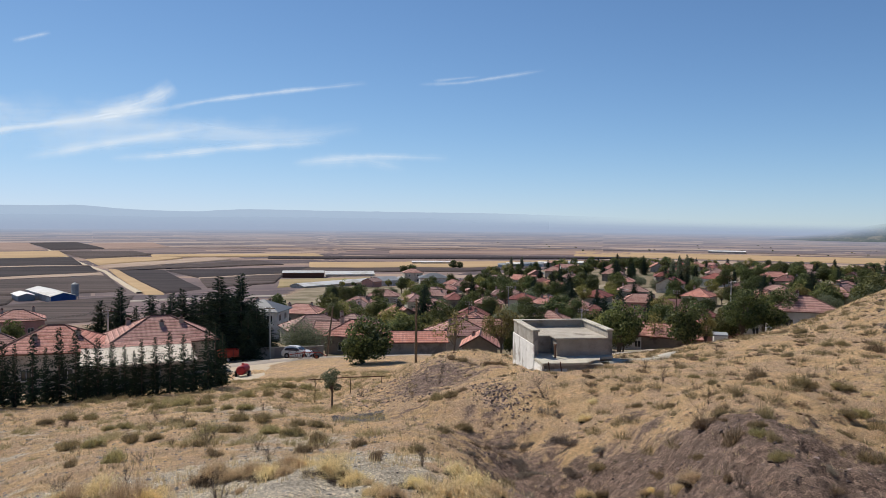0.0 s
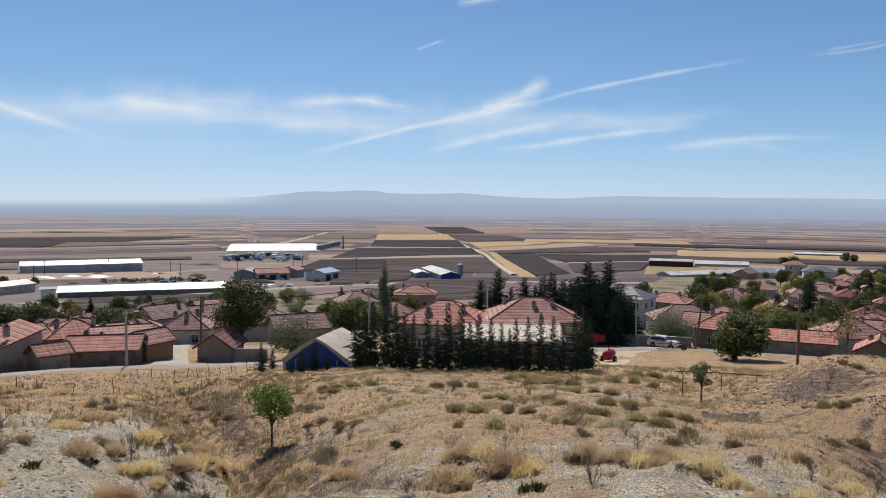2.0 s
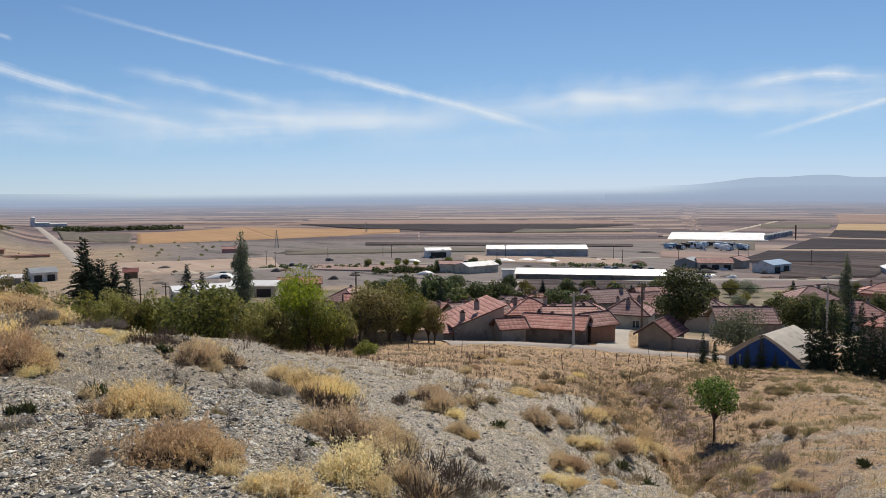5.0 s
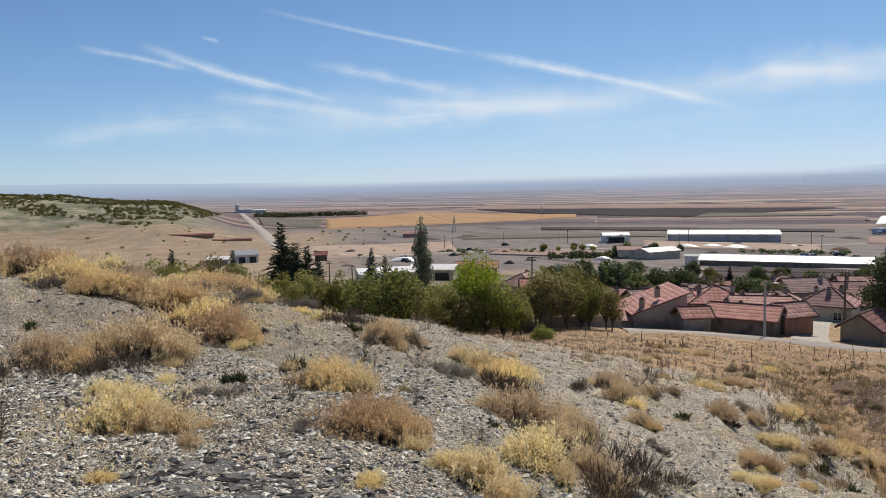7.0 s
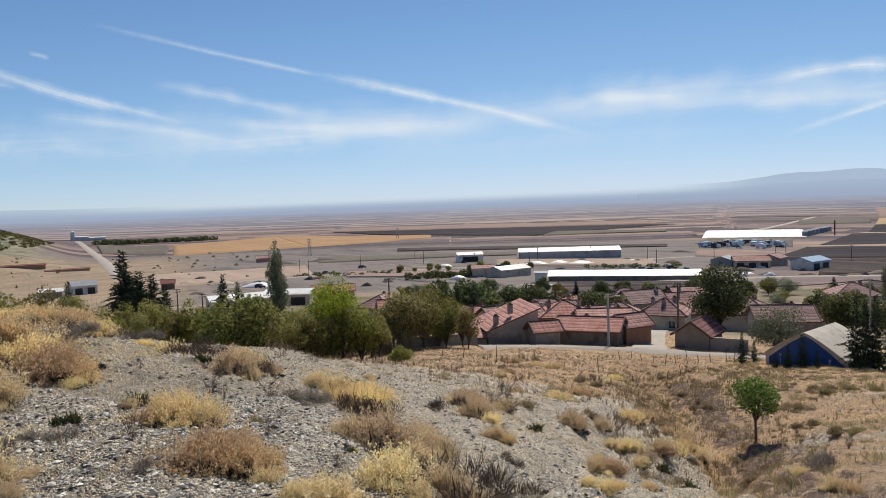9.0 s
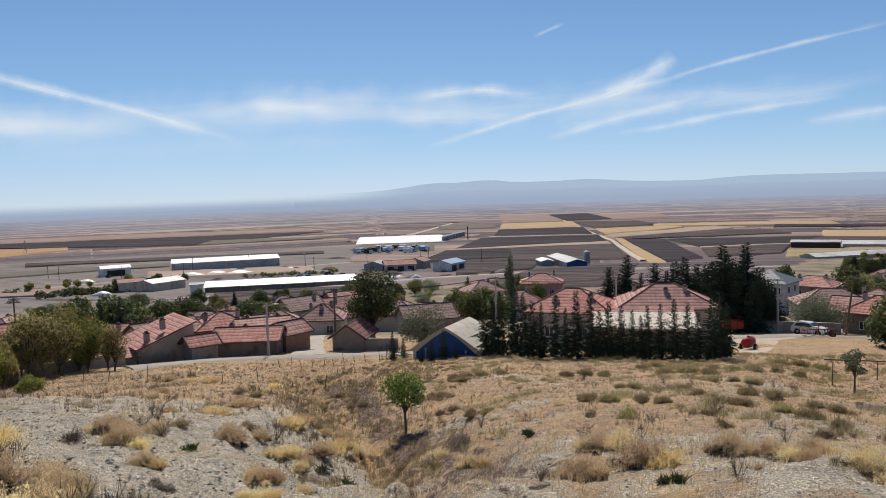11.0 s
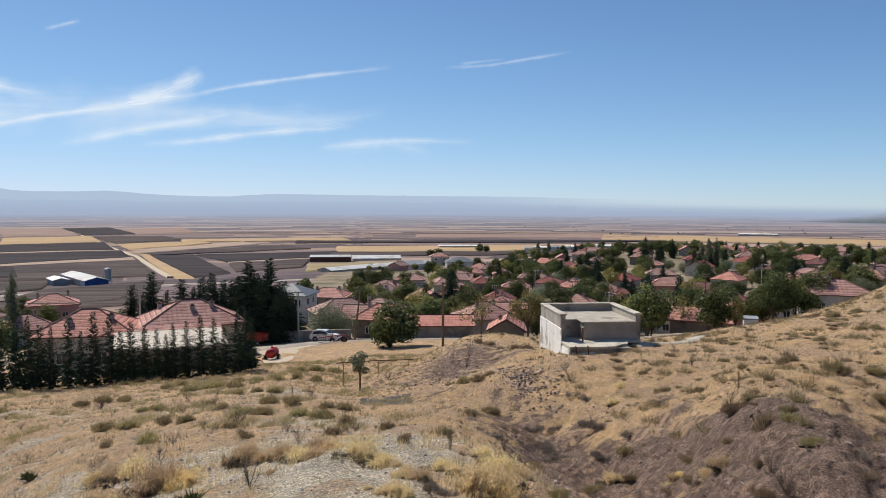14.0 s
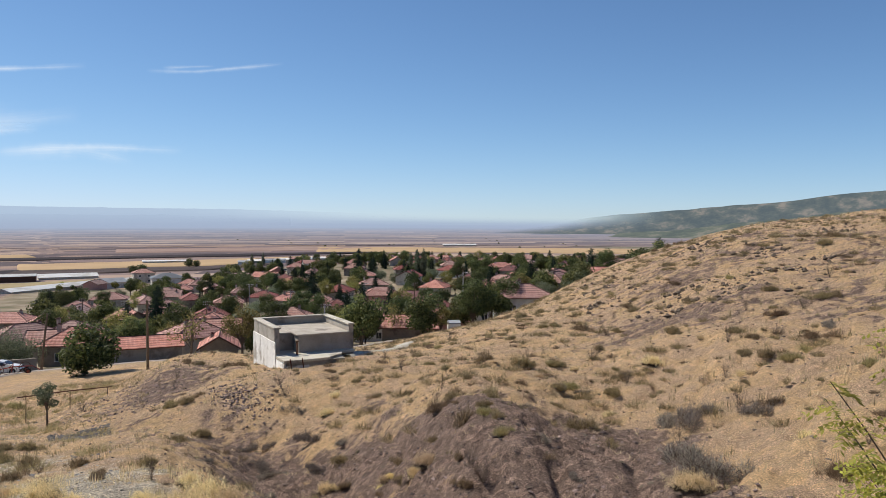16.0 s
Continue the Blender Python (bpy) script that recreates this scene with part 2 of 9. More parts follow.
# heights of the hillside along rays: distances 0, 14, 25, 42, 62, 95 m
SLOPE_R = (0.0, 14.0, 25.0, 42.0, 62.0, 95.0)
SLOPE = {
    -75: (0.0, 0.4, 2.0, 5.0, 8.0, 10.0),
    -50: (0.0, -2.3, -2.4, -1.2, 1.2, 3.1),
    -40: (0.0, -2.9, -3.9, -2.7, -0.3, 0.5),
    -31: (0.0, -3.5, -4.9, -5.0, -4.1, -4.7),
    -22: (0.0, -3.6, -4.1, -5.7, -7.1, -12.8),
    -15: (0.0, -3.6, -5.8, -6.3, -9.0, -14.1),
    -7: (0.0, -3.4, -6.5, -6.95, -10.0, -16.1),
    1: (0.0, -3.1, -5.6, -8.1, -11.1, -16.4),
    9: (0.0, -3.0, -5.8, -9.0, -12.6, -16.9),
    17: (0.0, -3.4, -5.8, -9.0, -12.6, -17.7),
    26: (0.0, -3.7, -6.0, -9.4, -12.7, -18.4),
    33: (0.0, -3.8, -6.7, -10.0, -12.5, -18.1),
    40: (0.0, -4.1, -7.1, -11.6, -13.3, -17.6),
    48: (0.0, -4.0, -7.2, -10.1, -13.2, -17.2),
    56: (0.0, -3.8, -5.9, -9.0, -12.1, -16.9),
    65: (0.0, -2.9, -5.1, -8.1, -11.8, -16.9),
    74: (0.0, -2.0, -3.9, -6.8, -12.1, -17.8),
    85: (0.0, -1.6, -2.45, -5.4, -9.9, -15.2),
    98: (0.0, -1.2, -0.95, -3.6, -8.2, -13.4),
    115: (0.0, -0.6, -0.3, -2.1, -6.0, -11.8),
}
SLOPE_AZ = sorted(SLOPE)
PLAIN_R = (95.0, 120.0, 180.0, 265.0, 400.0, 700.0, 1000.0, 1700.0, 3300.0, 5200.0)
PLAIN_Z = (-17.5, -20.3, -24.5, -28.8, -33.5, -42.0, -46.5, -52.5, -56.0, -57.0)


def curve(xs, ys, x):
    """Smooth interpolation without overshoot between neighbours."""
    if x <= xs[0]:
        return ys[0]
    if x >= xs[-1]:
        return ys[-1]
    i = next(k for k in range(1, len(xs)) if x <= xs[k])
    n = len(xs)
    h = xs[i] - xs[i - 1]
    d = (ys[i] - ys[i - 1]) / h
    m0 = d if i == 1 else 0.5 * (d + (ys[i - 1] - ys[i - 2]) / (xs[i - 1] - xs[i - 2]))
    m1 = d if i == n - 1 else 0.5 * (d + (ys[i + 1] - ys[i]) / (xs[i + 1] - xs[i]))
    u = (x - xs[i - 1]) / h
    return (2 * u**3 - 3 * u**2 + 1) * ys[i - 1] + (u**3 - 2 * u**2 + u) * h * m0 + (3 * u**2 - 2 * u**3) * ys[i] + (u**3 - u**2) * h * m1


def line_gap(x, y, pts):
    """Distance from a point to a bent line, and how far along it that is."""
    best, along, run = 1e9, 0.0, 0.0
    for (ax, ay), (bx, by) in zip(pts, pts[1:]):
        dx, dy = bx - ax, by - ay
        L = math.hypot(dx, dy)
        u = min(1.0, max(0.0, ((x - ax) * dx + (y - ay) * dy) / (L * L)))
        g = math.hypot(x - ax - u * dx, y - ay - u * dy)
        if g < best:
            best, along = g, run + u * L
        run += L
    return best, along


GULLY_LEFT = [tuple(spot(a, r)[:2]) for a, r in ((41.3, 17), (42.2, 24), (43.0, 33), (43.7, 43), (45.6, 55), (47.9, 68), (49.5, 80))]
GULLY_RIGHT = [tuple(spot(a, r)[:2]) for a, r in ((-42, 10), (-20, 15), (-10, 24), (-6, 33), (4, 39), (8.5, 46), (9.5, 60), (9, 76))]


def ground_z(x, y, fine=True):
    r = math.hypot(x, y)
    az = math.degrees(math.atan2(-x, y))
    if az < -75 or az > 115:          # behind the camera the hill goes on rising
        back = abs((az - 20 + 180) % 360 - 180)
        edge = -75 if (az < -75 and az > -160) else 115
        if az > 115: edge = 115
        base = curve(SLOPE_R, SLOPE[edge], min(r, 95))
        z = base + smooth(95, 180, back) * min(r, 400) * 0.2
        return z if r < 95 else z + (0 if r < 400 else 0)
    if r < 150:
        i = next(k for k in range(1, len(SLOPE_AZ)) if az <= SLOPE_AZ[k])
        lo, hi = max(0, i - 2), min(len(SLOPE_AZ), i + 2)
        xs = SLOPE_AZ[lo:hi]
        near = curve(xs, [curve(SLOPE_R, SLOPE[a], min(r, 95.0)) for a in xs], az)
        near += 1.9 * math.exp(-((az + 0.4) / (4.6 if az < -0.4 else 3.2)) ** 2 - ((r - 60) / (7.5 if r < 60 else 9.5)) ** 2)      # the mound beside the water house
        g, s = line_gap(x, y, GULLY_LEFT)
        near -= 1.55 * math.exp(-(g / 2.1) ** 1.4) * smooth(0, 9, s) * (1 - smooth(44, 60, s))
        g, s = line_gap(x, y, GULLY_RIGHT)
        near -= 1.2 * math.exp(-(g / 2.4) ** 2) * smooth(0, 8, s) * (1 - 0.7 * smooth(26, 38, s)) * (1 - smooth(60, 78, s))
    else:
        near = 0.0
    far = curve(PLAIN_R, PLAIN_Z, max(r, 95.0))
    # the spur to the right and the high ground to the left carry on outwards
    far += smooth(-12, -42, az) * (14.0 + 5.0 * smooth(-40, -75, az)) * (1 - smooth(150, 420, r))
    far += smooth(84, 106, az) * 5 * (1 - smooth(150, 400, r))
    if az > 86:                       # the scrub hill and its bare cut bank
        far += curve((86, 88.7, 92.6, 97, 100, 110, 116), (0, 4, 24, 32, 37, 43, 46), az) * smooth(450, 900, r) * (1 - 0.8 * smooth(1000, 1600, r))
        far += (noise.noise((x * 0.012, y * 0.012, 51.0)) * 5 + noise.noise((x * 0.04, y * 0.04, 53.0)) * 1.6) * smooth(88, 94, az) * smooth(380, 560, r) * (1 - smooth(1000, 1600, r))
    # the village climbs a low swell on the right
    far += smooth(0, -14, az) * curve((150, 250, 350, 450, 600, 800, 1100), (0, 3, 7, 9, 7, 3, 0), r)
    w = smooth(88, 128, r)
    z = near * (1 - w) + far * w
    if fine:
        k = 1 - smooth(60, 130, r)
        if k > 0:
            lump = noise.noise((x * 0.16, y * 0.16, 3.0)) * 0.35 + noise.noise((x * 0.45, y * 0.45, 7.0)) * 0.17
            lump += noise.noise((x * 1.3, y * 1.3, 11.0)) * 0.08 + noise.noise((x * 3.7, y * 3.7, 1.0)) * 0.045 + noise.noise((x * 9.0, y * 9.0, 6.0)) * 0.024
            if r < 30:
                lump += noise.noise((x * 21.0, y * 21.0, 16.0)) * 0.011
            if -54 < az < 8 and 8 < r < 48:        # rills and clods on the bank
                w_ = smooth(8, -6, az) * smooth(48, 28, r)
                rill = 1 - abs(noise.noise((x * 0.42, y * 0.42, 21.0))) * 2.2
                clod = 1 - abs(noise.noise((x * 1.5, y * 1.5, 23.0))) * 2.2
                lump -= (0.26 * max(0.0, rill) ** 3 + 0.11 * max(0.0, clod) ** 2) * w_
                lump += (noise.noise((x * 5.5, y * 5.5, 25.0)) * 0.05 + noise.noise((x * 0.8, y * 0.8, 27.0)) * 0.16) * w_
            if az > 44 and r < 42:                 # thin shelves of tilted slate
                v_ = x * 0.42 + y * 0.91 + noise.noise((x * 0.35, y * 0.35, 61.0)) * 1.6
                shelf = (v_ * 1.15) % 1.0
                lump += 0.10 * shelf * smooth(0.0, 0.35, noise.noise((x * 0.3, y * 0.3, 63.0))) * smooth(44, 56, az)
            if 25 < az < 60 and 12 < r < 78:
                g, s = line_gap(x, y, GULLY_LEFT)
                side = 1 - abs(noise.noise((x * 0.5, y * 0.5, 41.0))) * 2.2
                lump += (noise.noise((x * 0.55, y * 0.55, 41.0)) * 0.38 + noise.noise((x * 1.6, y * 1.6, 43.0)) * 0.2 - 0.42 * max(0.0, side) ** 3) * math.exp(-(g / 6) ** 2)
            lump += noise.noise((x * 0.11, y * 0.11, 31.0)) * 0.8 * smooth(40, 58, r) * smooth(20, 8, az) * smooth(-17, -8, az)
            z += lump * k * smooth(1.0, 6.0, r)
        if r > 80:
            z += noise.noise((x * 0.02, y * 0.02, 5.0)) * 0.4 * smooth(80, 160, r)
    return z


def on_ground(az, r, lift=0.0):
    p = spot(az, r)
    p.z = ground_z(p.x, p.y) + lift
    return p


def link(name, verts, faces, mats=(), uvs=None, smooth_shade=False):
    me = bpy.data.meshes.new(name)
    me.from_pydata([tuple(v) for v in verts], [], faces)
    for m in mats:
        me.materials.append(m)
    if uvs is not None:
        lay = me.uv_layers.new(name="UVMap")
        lay.data.foreach_set("uv", np.asarray(uvs, dtype=np.float32).ravel())
    if smooth_shade:
        me.shade_smooth()
    return new(name, me)


def strip_fields(nt, pos, mask):
    """Long narrow fields in three lies of the land, ploughed dark, stubble and fallow."""
    shade = None
    for lie, layer_name, wide, deep in ((12, "", 420.0, 46.0), (-25, "middle", 380.0, 52.0), (-62, "west", 620.0, 46.0)):
        turn = node(nt, "ShaderNodeMapping")
        turn.inputs["Rotation"].default_value = (0, 0, radians(lie))
        nt.links.new(pos, turn.inputs["Vector"])
        br = node(nt, "ShaderNodeTexBrick", Scale=1.0, Mortar_Size=0.9, Brick_Width=wide, Row_Height=deep)
        br.offset, br.squash = 0.37, 0.7
        br.squash_frequency = 3
        br.inputs["Color1"].default_value, br.inputs["Color2"].default_value, br.inputs["Mortar"].default_value = (0, 0, 0, 1), (1, 1, 1, 1), (0.66, 0.66, 0.66, 1)
        nt.links.new(turn.outputs[0], br.inputs["Vector"])
        shade = br.outputs["Color"] if shade is None else mixed(nt, mask(layer_name), shade, br.outputs["Color"])
    shade = calc(nt, "ADD", shade, calc(nt, "MULTIPLY", calc(nt, "SUBTRACT", noise_of(nt, pos, 0.004, 3), 0.5), 0.35))
    # soil and stubble colours, cooled in the base colour to stand in for haze
    field = ramp(nt, shade, [(0.06, (0.045, 0.034, 0.044)), (0.2, (0.10, 0.073, 0.080)), (0.33, (0.30, 0.205, 0.15)), (0.44, (0.135, 0.098, 0.105)), (0.55, (0.21, 0.15, 0.13)), (0.66, (0.37, 0.27, 0.205)), (0.76, (0.055, 0.042, 0.054)), (0.86, (0.19, 0.135, 0.125)), (0.95, (0.30, 0.20, 0.14))])
    nt.nodes[-1].color_ramp.interpolation = "CONSTANT"
    return mixed(nt, 0.25, field, ramp(nt, noise_of(nt, pos, 0.05, 5, 0.7), [(0.3, (0.11, 0.085, 0.092)), (0.7, (0.31, 0.23, 0.195))]))


def lie_of(az):
    return {"middle": smooth(7, 10, az) * (1 - smooth(41, 43, az)), "west": smooth(41, 43, az)}


def ground_material():
    m, nt, bsdf, out = nodes_of("hillside_and_plain")
    pos = nt.nodes.new("ShaderNodeNewGeometry").outputs["Position"]

    def mask(name):
        return node(nt, "ShaderNodeAttribute", attribute_name=name).outputs["Fac"]
    fine = noise_of(nt, pos, 9.0, 5, 0.7)
    mid = noise_of(nt, pos, 1.1, 6, 0.65)
    broad = noise_of(nt, pos, 0.13, 5, 0.6)
    vor = node(nt, "ShaderNodeTexVoronoi", Scale=42.0)
    nt.links.new(pos, vor.inputs["Vector"])
    # dry grass and soil
    grass = ramp(nt, mid, [(0.3, (0.14, 0.098, 0.062)), (0.46, (0.345, 0.25, 0.155)), (0.62, (0.53, 0.405, 0.26))])
    grass = mixed(nt, 0.5, grass, ramp(nt, fine, [(0.35, (0.14, 0.092, 0.058)), (0.56, (0.47, 0.335, 0.195)), (0.75, (0.66, 0.50, 0.31))]))
    grass = mixed(nt, ramp(nt, broad, [(0.45, (0, 0, 0)), (0.68, (0.65, 0.65, 0.65))]), grass, (0.31, 0.235, 0.145))
    tiny = noise_of(nt, pos, 27.0, 4, 0.75)
    grass = mixed(nt, 0.45, grass, ramp(nt, tiny, [(0.36, (0.09, 0.06, 0.04)), (0.52, (0.40, 0.285, 0.165)), (0.7, (0.72, 0.55, 0.34))]))
    dirt = ramp(nt, tiny, [(0.35, (0.11, 0.08, 0.058)), (0.52, (0.33, 0.24, 0.17)), (0.7, (0.55, 0.43, 0.32))])
    grass = mixed(nt, ramp(nt, noise_of(nt, pos, 0.5, 7, 0.7), [(0.43, (0, 0, 0)), (0.56, (0.9, 0.9, 0.9))]), grass, dirt)
    grass = mixed(nt, 1.0, grass, (1.19, 1.165, 1.165), "MULTIPLY")
    grit = node(nt, "ShaderNodeTexVoronoi", Scale=5.0)
    nt.links.new(pos, grit.inputs["Vector"])
    cells = nt.nodes.new("ShaderNodeSeparateColor")
    nt.links.new(vor.outputs["Color"], cells.inputs[0])
    blocks = nt.nodes.new("ShaderNodeSeparateColor")
    nt.links.new(grit.outputs["Color"], blocks.inputs[0])
    chip = ramp(nt, cells.outputs[0], [(0.0, (0.3, 0.29, 0.28)), (0.5, (0.95, 0.95, 0.95)), (0.85, (1.3, 1.3, 1.28)), (1.0, (1.7, 1.7, 1.66))])
    block = ramp(nt, blocks.outputs[0], [(0.0, (0.7, 0.68, 0.67)), (0.6, (1.15, 1.15, 1.15)), (1.0, (1.75, 1.7, 1.65))])
    # slate gravel
    grav = ramp(nt, vor.outputs["Distance"], [(0.0, (0.616, 0.539, 0.423)), (0.3, (0.410, 0.358, 0.281)), (0.7, (0.097, 0.085, 0.069))])
    grav = mixed(nt, 0.45, grav, ramp(nt, mid, [(0.3, (0.239, 0.209, 0.163)), (0.7, (0.638, 0.550, 0.428))]))
    grav = mixed(nt, 0.35, grav, ramp(nt, fine, [(0.38, (0.114, 0.099, 0.082)), (0.66, (0.707, 0.616, 0.484))]))
    # purple-brown bank of broken rock
    bank = ramp(nt, mid, [(0.25, (0.075, 0.051, 0.044)), (0.5, (0.167, 0.117, 0.100)), (0.75, (0.284, 0.217, 0.182))])
    bank = mixed(nt, 0.5, bank, ramp(nt, fine, [(0.37, (0.042, 0.031, 0.028)), (0.66, (0.309, 0.231, 0.192))]))
    bank = mixed(nt, 0.45, bank, ramp(nt, tiny, [(0.36, (0.029, 0.021, 0.020)), (0.52, (0.167, 0.119, 0.104)), (0.7, (0.368, 0.293, 0.256))]))
    grav = mixed(nt, 0.4, grav, ramp(nt, tiny, [(0.36, (0.05, 0.045, 0.04)), (0.52, (0.30, 0.27, 0.225)), (0.7, (0.70, 0.63, 0.53))]))
    grav = mixed(nt, 0.85, grav, mixed(nt, 1.0, grav, chip, "MULTIPLY"))
    bank = mixed(nt, 0.8, bank, mixed(nt, 1.0, mixed(nt, 1.0, bank, chip, "MULTIPLY"), block, "MULTIPLY"))
    grass = mixed(nt, 0.22, grass, mixed(nt, 1.0, mixed(nt, 1.0, grass, chip, "MULTIPLY"), block, "MULTIPLY"))
    grav = mixed(nt, ramp(nt, noise_of(nt, pos, 0.7, 7, 0.7), [(0.45, (0, 0, 0)), (0.62, (0.75, 0.75, 0.75))]), grav, mixed(nt, 1.0, grav, (0.64, 0.64, 0.65), "MULTIPLY"))
    # gravel multiplied brighter where the mask is high, at smaller azimuths
    grav = mixed(nt, mask("scree"), mixed(nt, 1.0, grav, (1.18, 1.19, 1.23), "MULTIPLY"), mixed(nt, 1.0, grav, (1.50, 1.53, 1.62), "MULTIPLY"))
    gm = calc(nt, "ADD", mask("gravel"), calc(nt, "ADD", calc(nt, "MULTIPLY", calc(nt, "SUBTRACT", mid, 0.5), 1.0), calc(nt, "MULTIPLY", calc(nt, "SUBTRACT", broad, 0.5), 1.6)))
    bm = calc(nt, "ADD", mask("bank"), calc(nt, "ADD", calc(nt, "MULTIPLY", calc(nt, "SUBTRACT", mid, 0.53), 2.4), calc(nt, "MULTIPLY", calc(nt, "SUBTRACT", broad, 0.5), 1.3)))
    col = mixed(nt, ramp(nt, gm, [(0.4, (0, 0, 0)), (0.6, (1, 1, 1))]), grass, grav)
    col = mixed(nt, ramp(nt, bm, [(0.38, (0, 0, 0)), (0.62, (1, 1, 1))]), col, bank)
    col = mixed(nt, 1.0, col, (1.50, 1.45, 1.34), "MULTIPLY")
    # village ground: trodden earth and dry gardens
    vil = ramp(nt, noise_of(nt, pos, 0.06, 6, 0.65), [(0.35, (0.10, 0.095, 0.05)), (0.5, (0.20, 0.16, 0.105)), (0.65, (0.31, 0.255, 0.19))])
    col = mixed(nt, mask("village"), col, vil)
    # the plain: strip fields, ploughed dark, stubble, fallow
    field = strip_fields(nt, pos, mask)
    lie = node(nt, "ShaderNodeMapping")
    lie.inputs["Rotation"].default_value = (0, 0, radians(-35))
    lie.inputs["Scale"].default_value = (0.22, 1, 1)
    nt.links.new(pos, lie.inputs["Vector"])
    steppe = ramp(nt, noise_of(nt, lie.outputs[0], 0.035, 9, 0.7), [(0.30, (0.07, 0.06, 0.058)), (0.43, (0.15, 0.128, 0.12)), (0.52, (0.21, 0.175, 0.155)), (0.58, (0.14, 0.118, 0.105)), (0.68, (0.37, 0.29, 0.225))])
    field = mixed(nt, mask("steppe"), field, steppe)
    sand = ramp(nt, noise_of(nt, pos, 0.05, 6, 0.65), [(0.35, (0.22, 0.155, 0.098)), (0.5, (0.35, 0.245, 0.155)), (0.65, (0.45, 0.33, 0.22))])
    sand = mixed(nt, ramp(nt, noise_of(nt, lie.outputs[0], 0.06, 9, 0.72), [(0.5, (0, 0, 0)), (0.62, (0.8, 0.8, 0.8))]), sand, (0.25, 0.215, 0.155))
    sand = mixed(nt, 0.4, sand, ramp(nt, noise_of(nt, pos, 0.5, 6, 0.75), [(0.38, (0.08, 0.066, 0.046)), (0.62, (0.36, 0.28, 0.195))]))
    field = mixed(nt, mask("sand"), field, sand)
    scrub = ramp(nt, noise_of(nt, pos, 0.05, 5, 0.7), [(0.36, (0.085, 0.095, 0.055)), (0.5, (0.2, 0.19, 0.125)), (0.64, (0.33, 0.28, 0.195))])
    field = mixed(nt, mask("scrub"), field, scrub)
    col = mixed(nt, mask("plain"), col, field)
    nt.links.new(col, bsdf.inputs["Base Color"])
    bsdf.inputs["Roughness"].default_value = 0.95
    bsdf.inputs["Specular IOR Level"].default_value = 0.15
    h = calc(nt, "ADD", calc(nt, "ADD", calc(nt, "MULTIPLY", fine, 0.11), calc(nt, "MULTIPLY", tiny, 0.07)), calc(nt, "MULTIPLY", vor.outputs["Distance"], -0.07))
    h = calc(nt, "ADD", h, calc(nt, "ADD", calc(nt, "MULTIPLY", mid, 0.34), calc(nt, "MULTIPLY", grit.outputs["Distance"], -0.08)))
    near = calc(nt, "SUBTRACT", 1.0, calc(nt, "MAXIMUM", mask("plain"), mask("village")))
    bumped(nt, bsdf, calc(nt, "MULTIPLY", h, near), 1.0, 1.0)
    return m


def crease_az(r):
    return curve((17, 24, 33, 43, 55, 68), (41.3, 42.2, 43.0, 43.7, 45.6, 47.9), r)


def bank_at(x, y, az, r):
    """Where the broken purple rock of the right-hand bank lies bare."""
    g, s = line_gap(x, y, GULLY_RIGHT)
    right = smooth(11, -4, az)
    wob = noise.noise((x * 0.13, y * 0.13, 8.0)) * 5 + noise.noise((x * 0.4, y * 0.4, 3.0)) * 2.2
    top = curve((-60, -44, -37, -28, -20, -12, -4), (8, 15, 22, 27, 30, 33, 38), az)
    left = curve((10, 22, 28, 34, 41), (-6.5, -5.5, -1.5, 1.0, 2.0), r)
    m = smooth(left + 7, left - 6, az + wob * 0.8) * smooth(9, 13, r) * (1 - smooth(top - 4, top + 2, r + wob))
    m *= 0.56 + 0.40 * smooth(12, 5, g + wob * 0.5)
    m = max(m, 0.95 * math.exp(-((az - 1.4 + wob * 0.3) / 5.2) ** 2 - ((r - 49 + wob * 0.6) / 10.5) ** 2))
    m = max(m, smooth(-24, -33, az) * smooth(28, 42, r) * (0.45 + 0.075 * wob))
    # the same darker colour also goes on the left gully's right wall
    g, s = line_gap(x, y, GULLY_LEFT)
    m = max(m, 0.72 * smooth(-0.5, 1.5, crease_az(r) - az) * math.exp(-((g - 1.8) / 3.0) ** 2) * (1 - smooth(62, 74, r)))
    return m


def gravel_at(az, r):
    m = smooth(-1.5, 1.5, az - crease_az(r)) * (1 - smooth(34 + 5 * smooth(46, 54, az), 46 + 5 * smooth(46, 54, az), r))
    m = max(m, 0.66 * smooth(-6, 6, az) * (1 - smooth(19, 30, r)))
    m = max(m, 0.36 * smooth(2, 8, az) * (1 - smooth(54, 60, az)) * (1 - smooth(46, 66, r)))
    return m


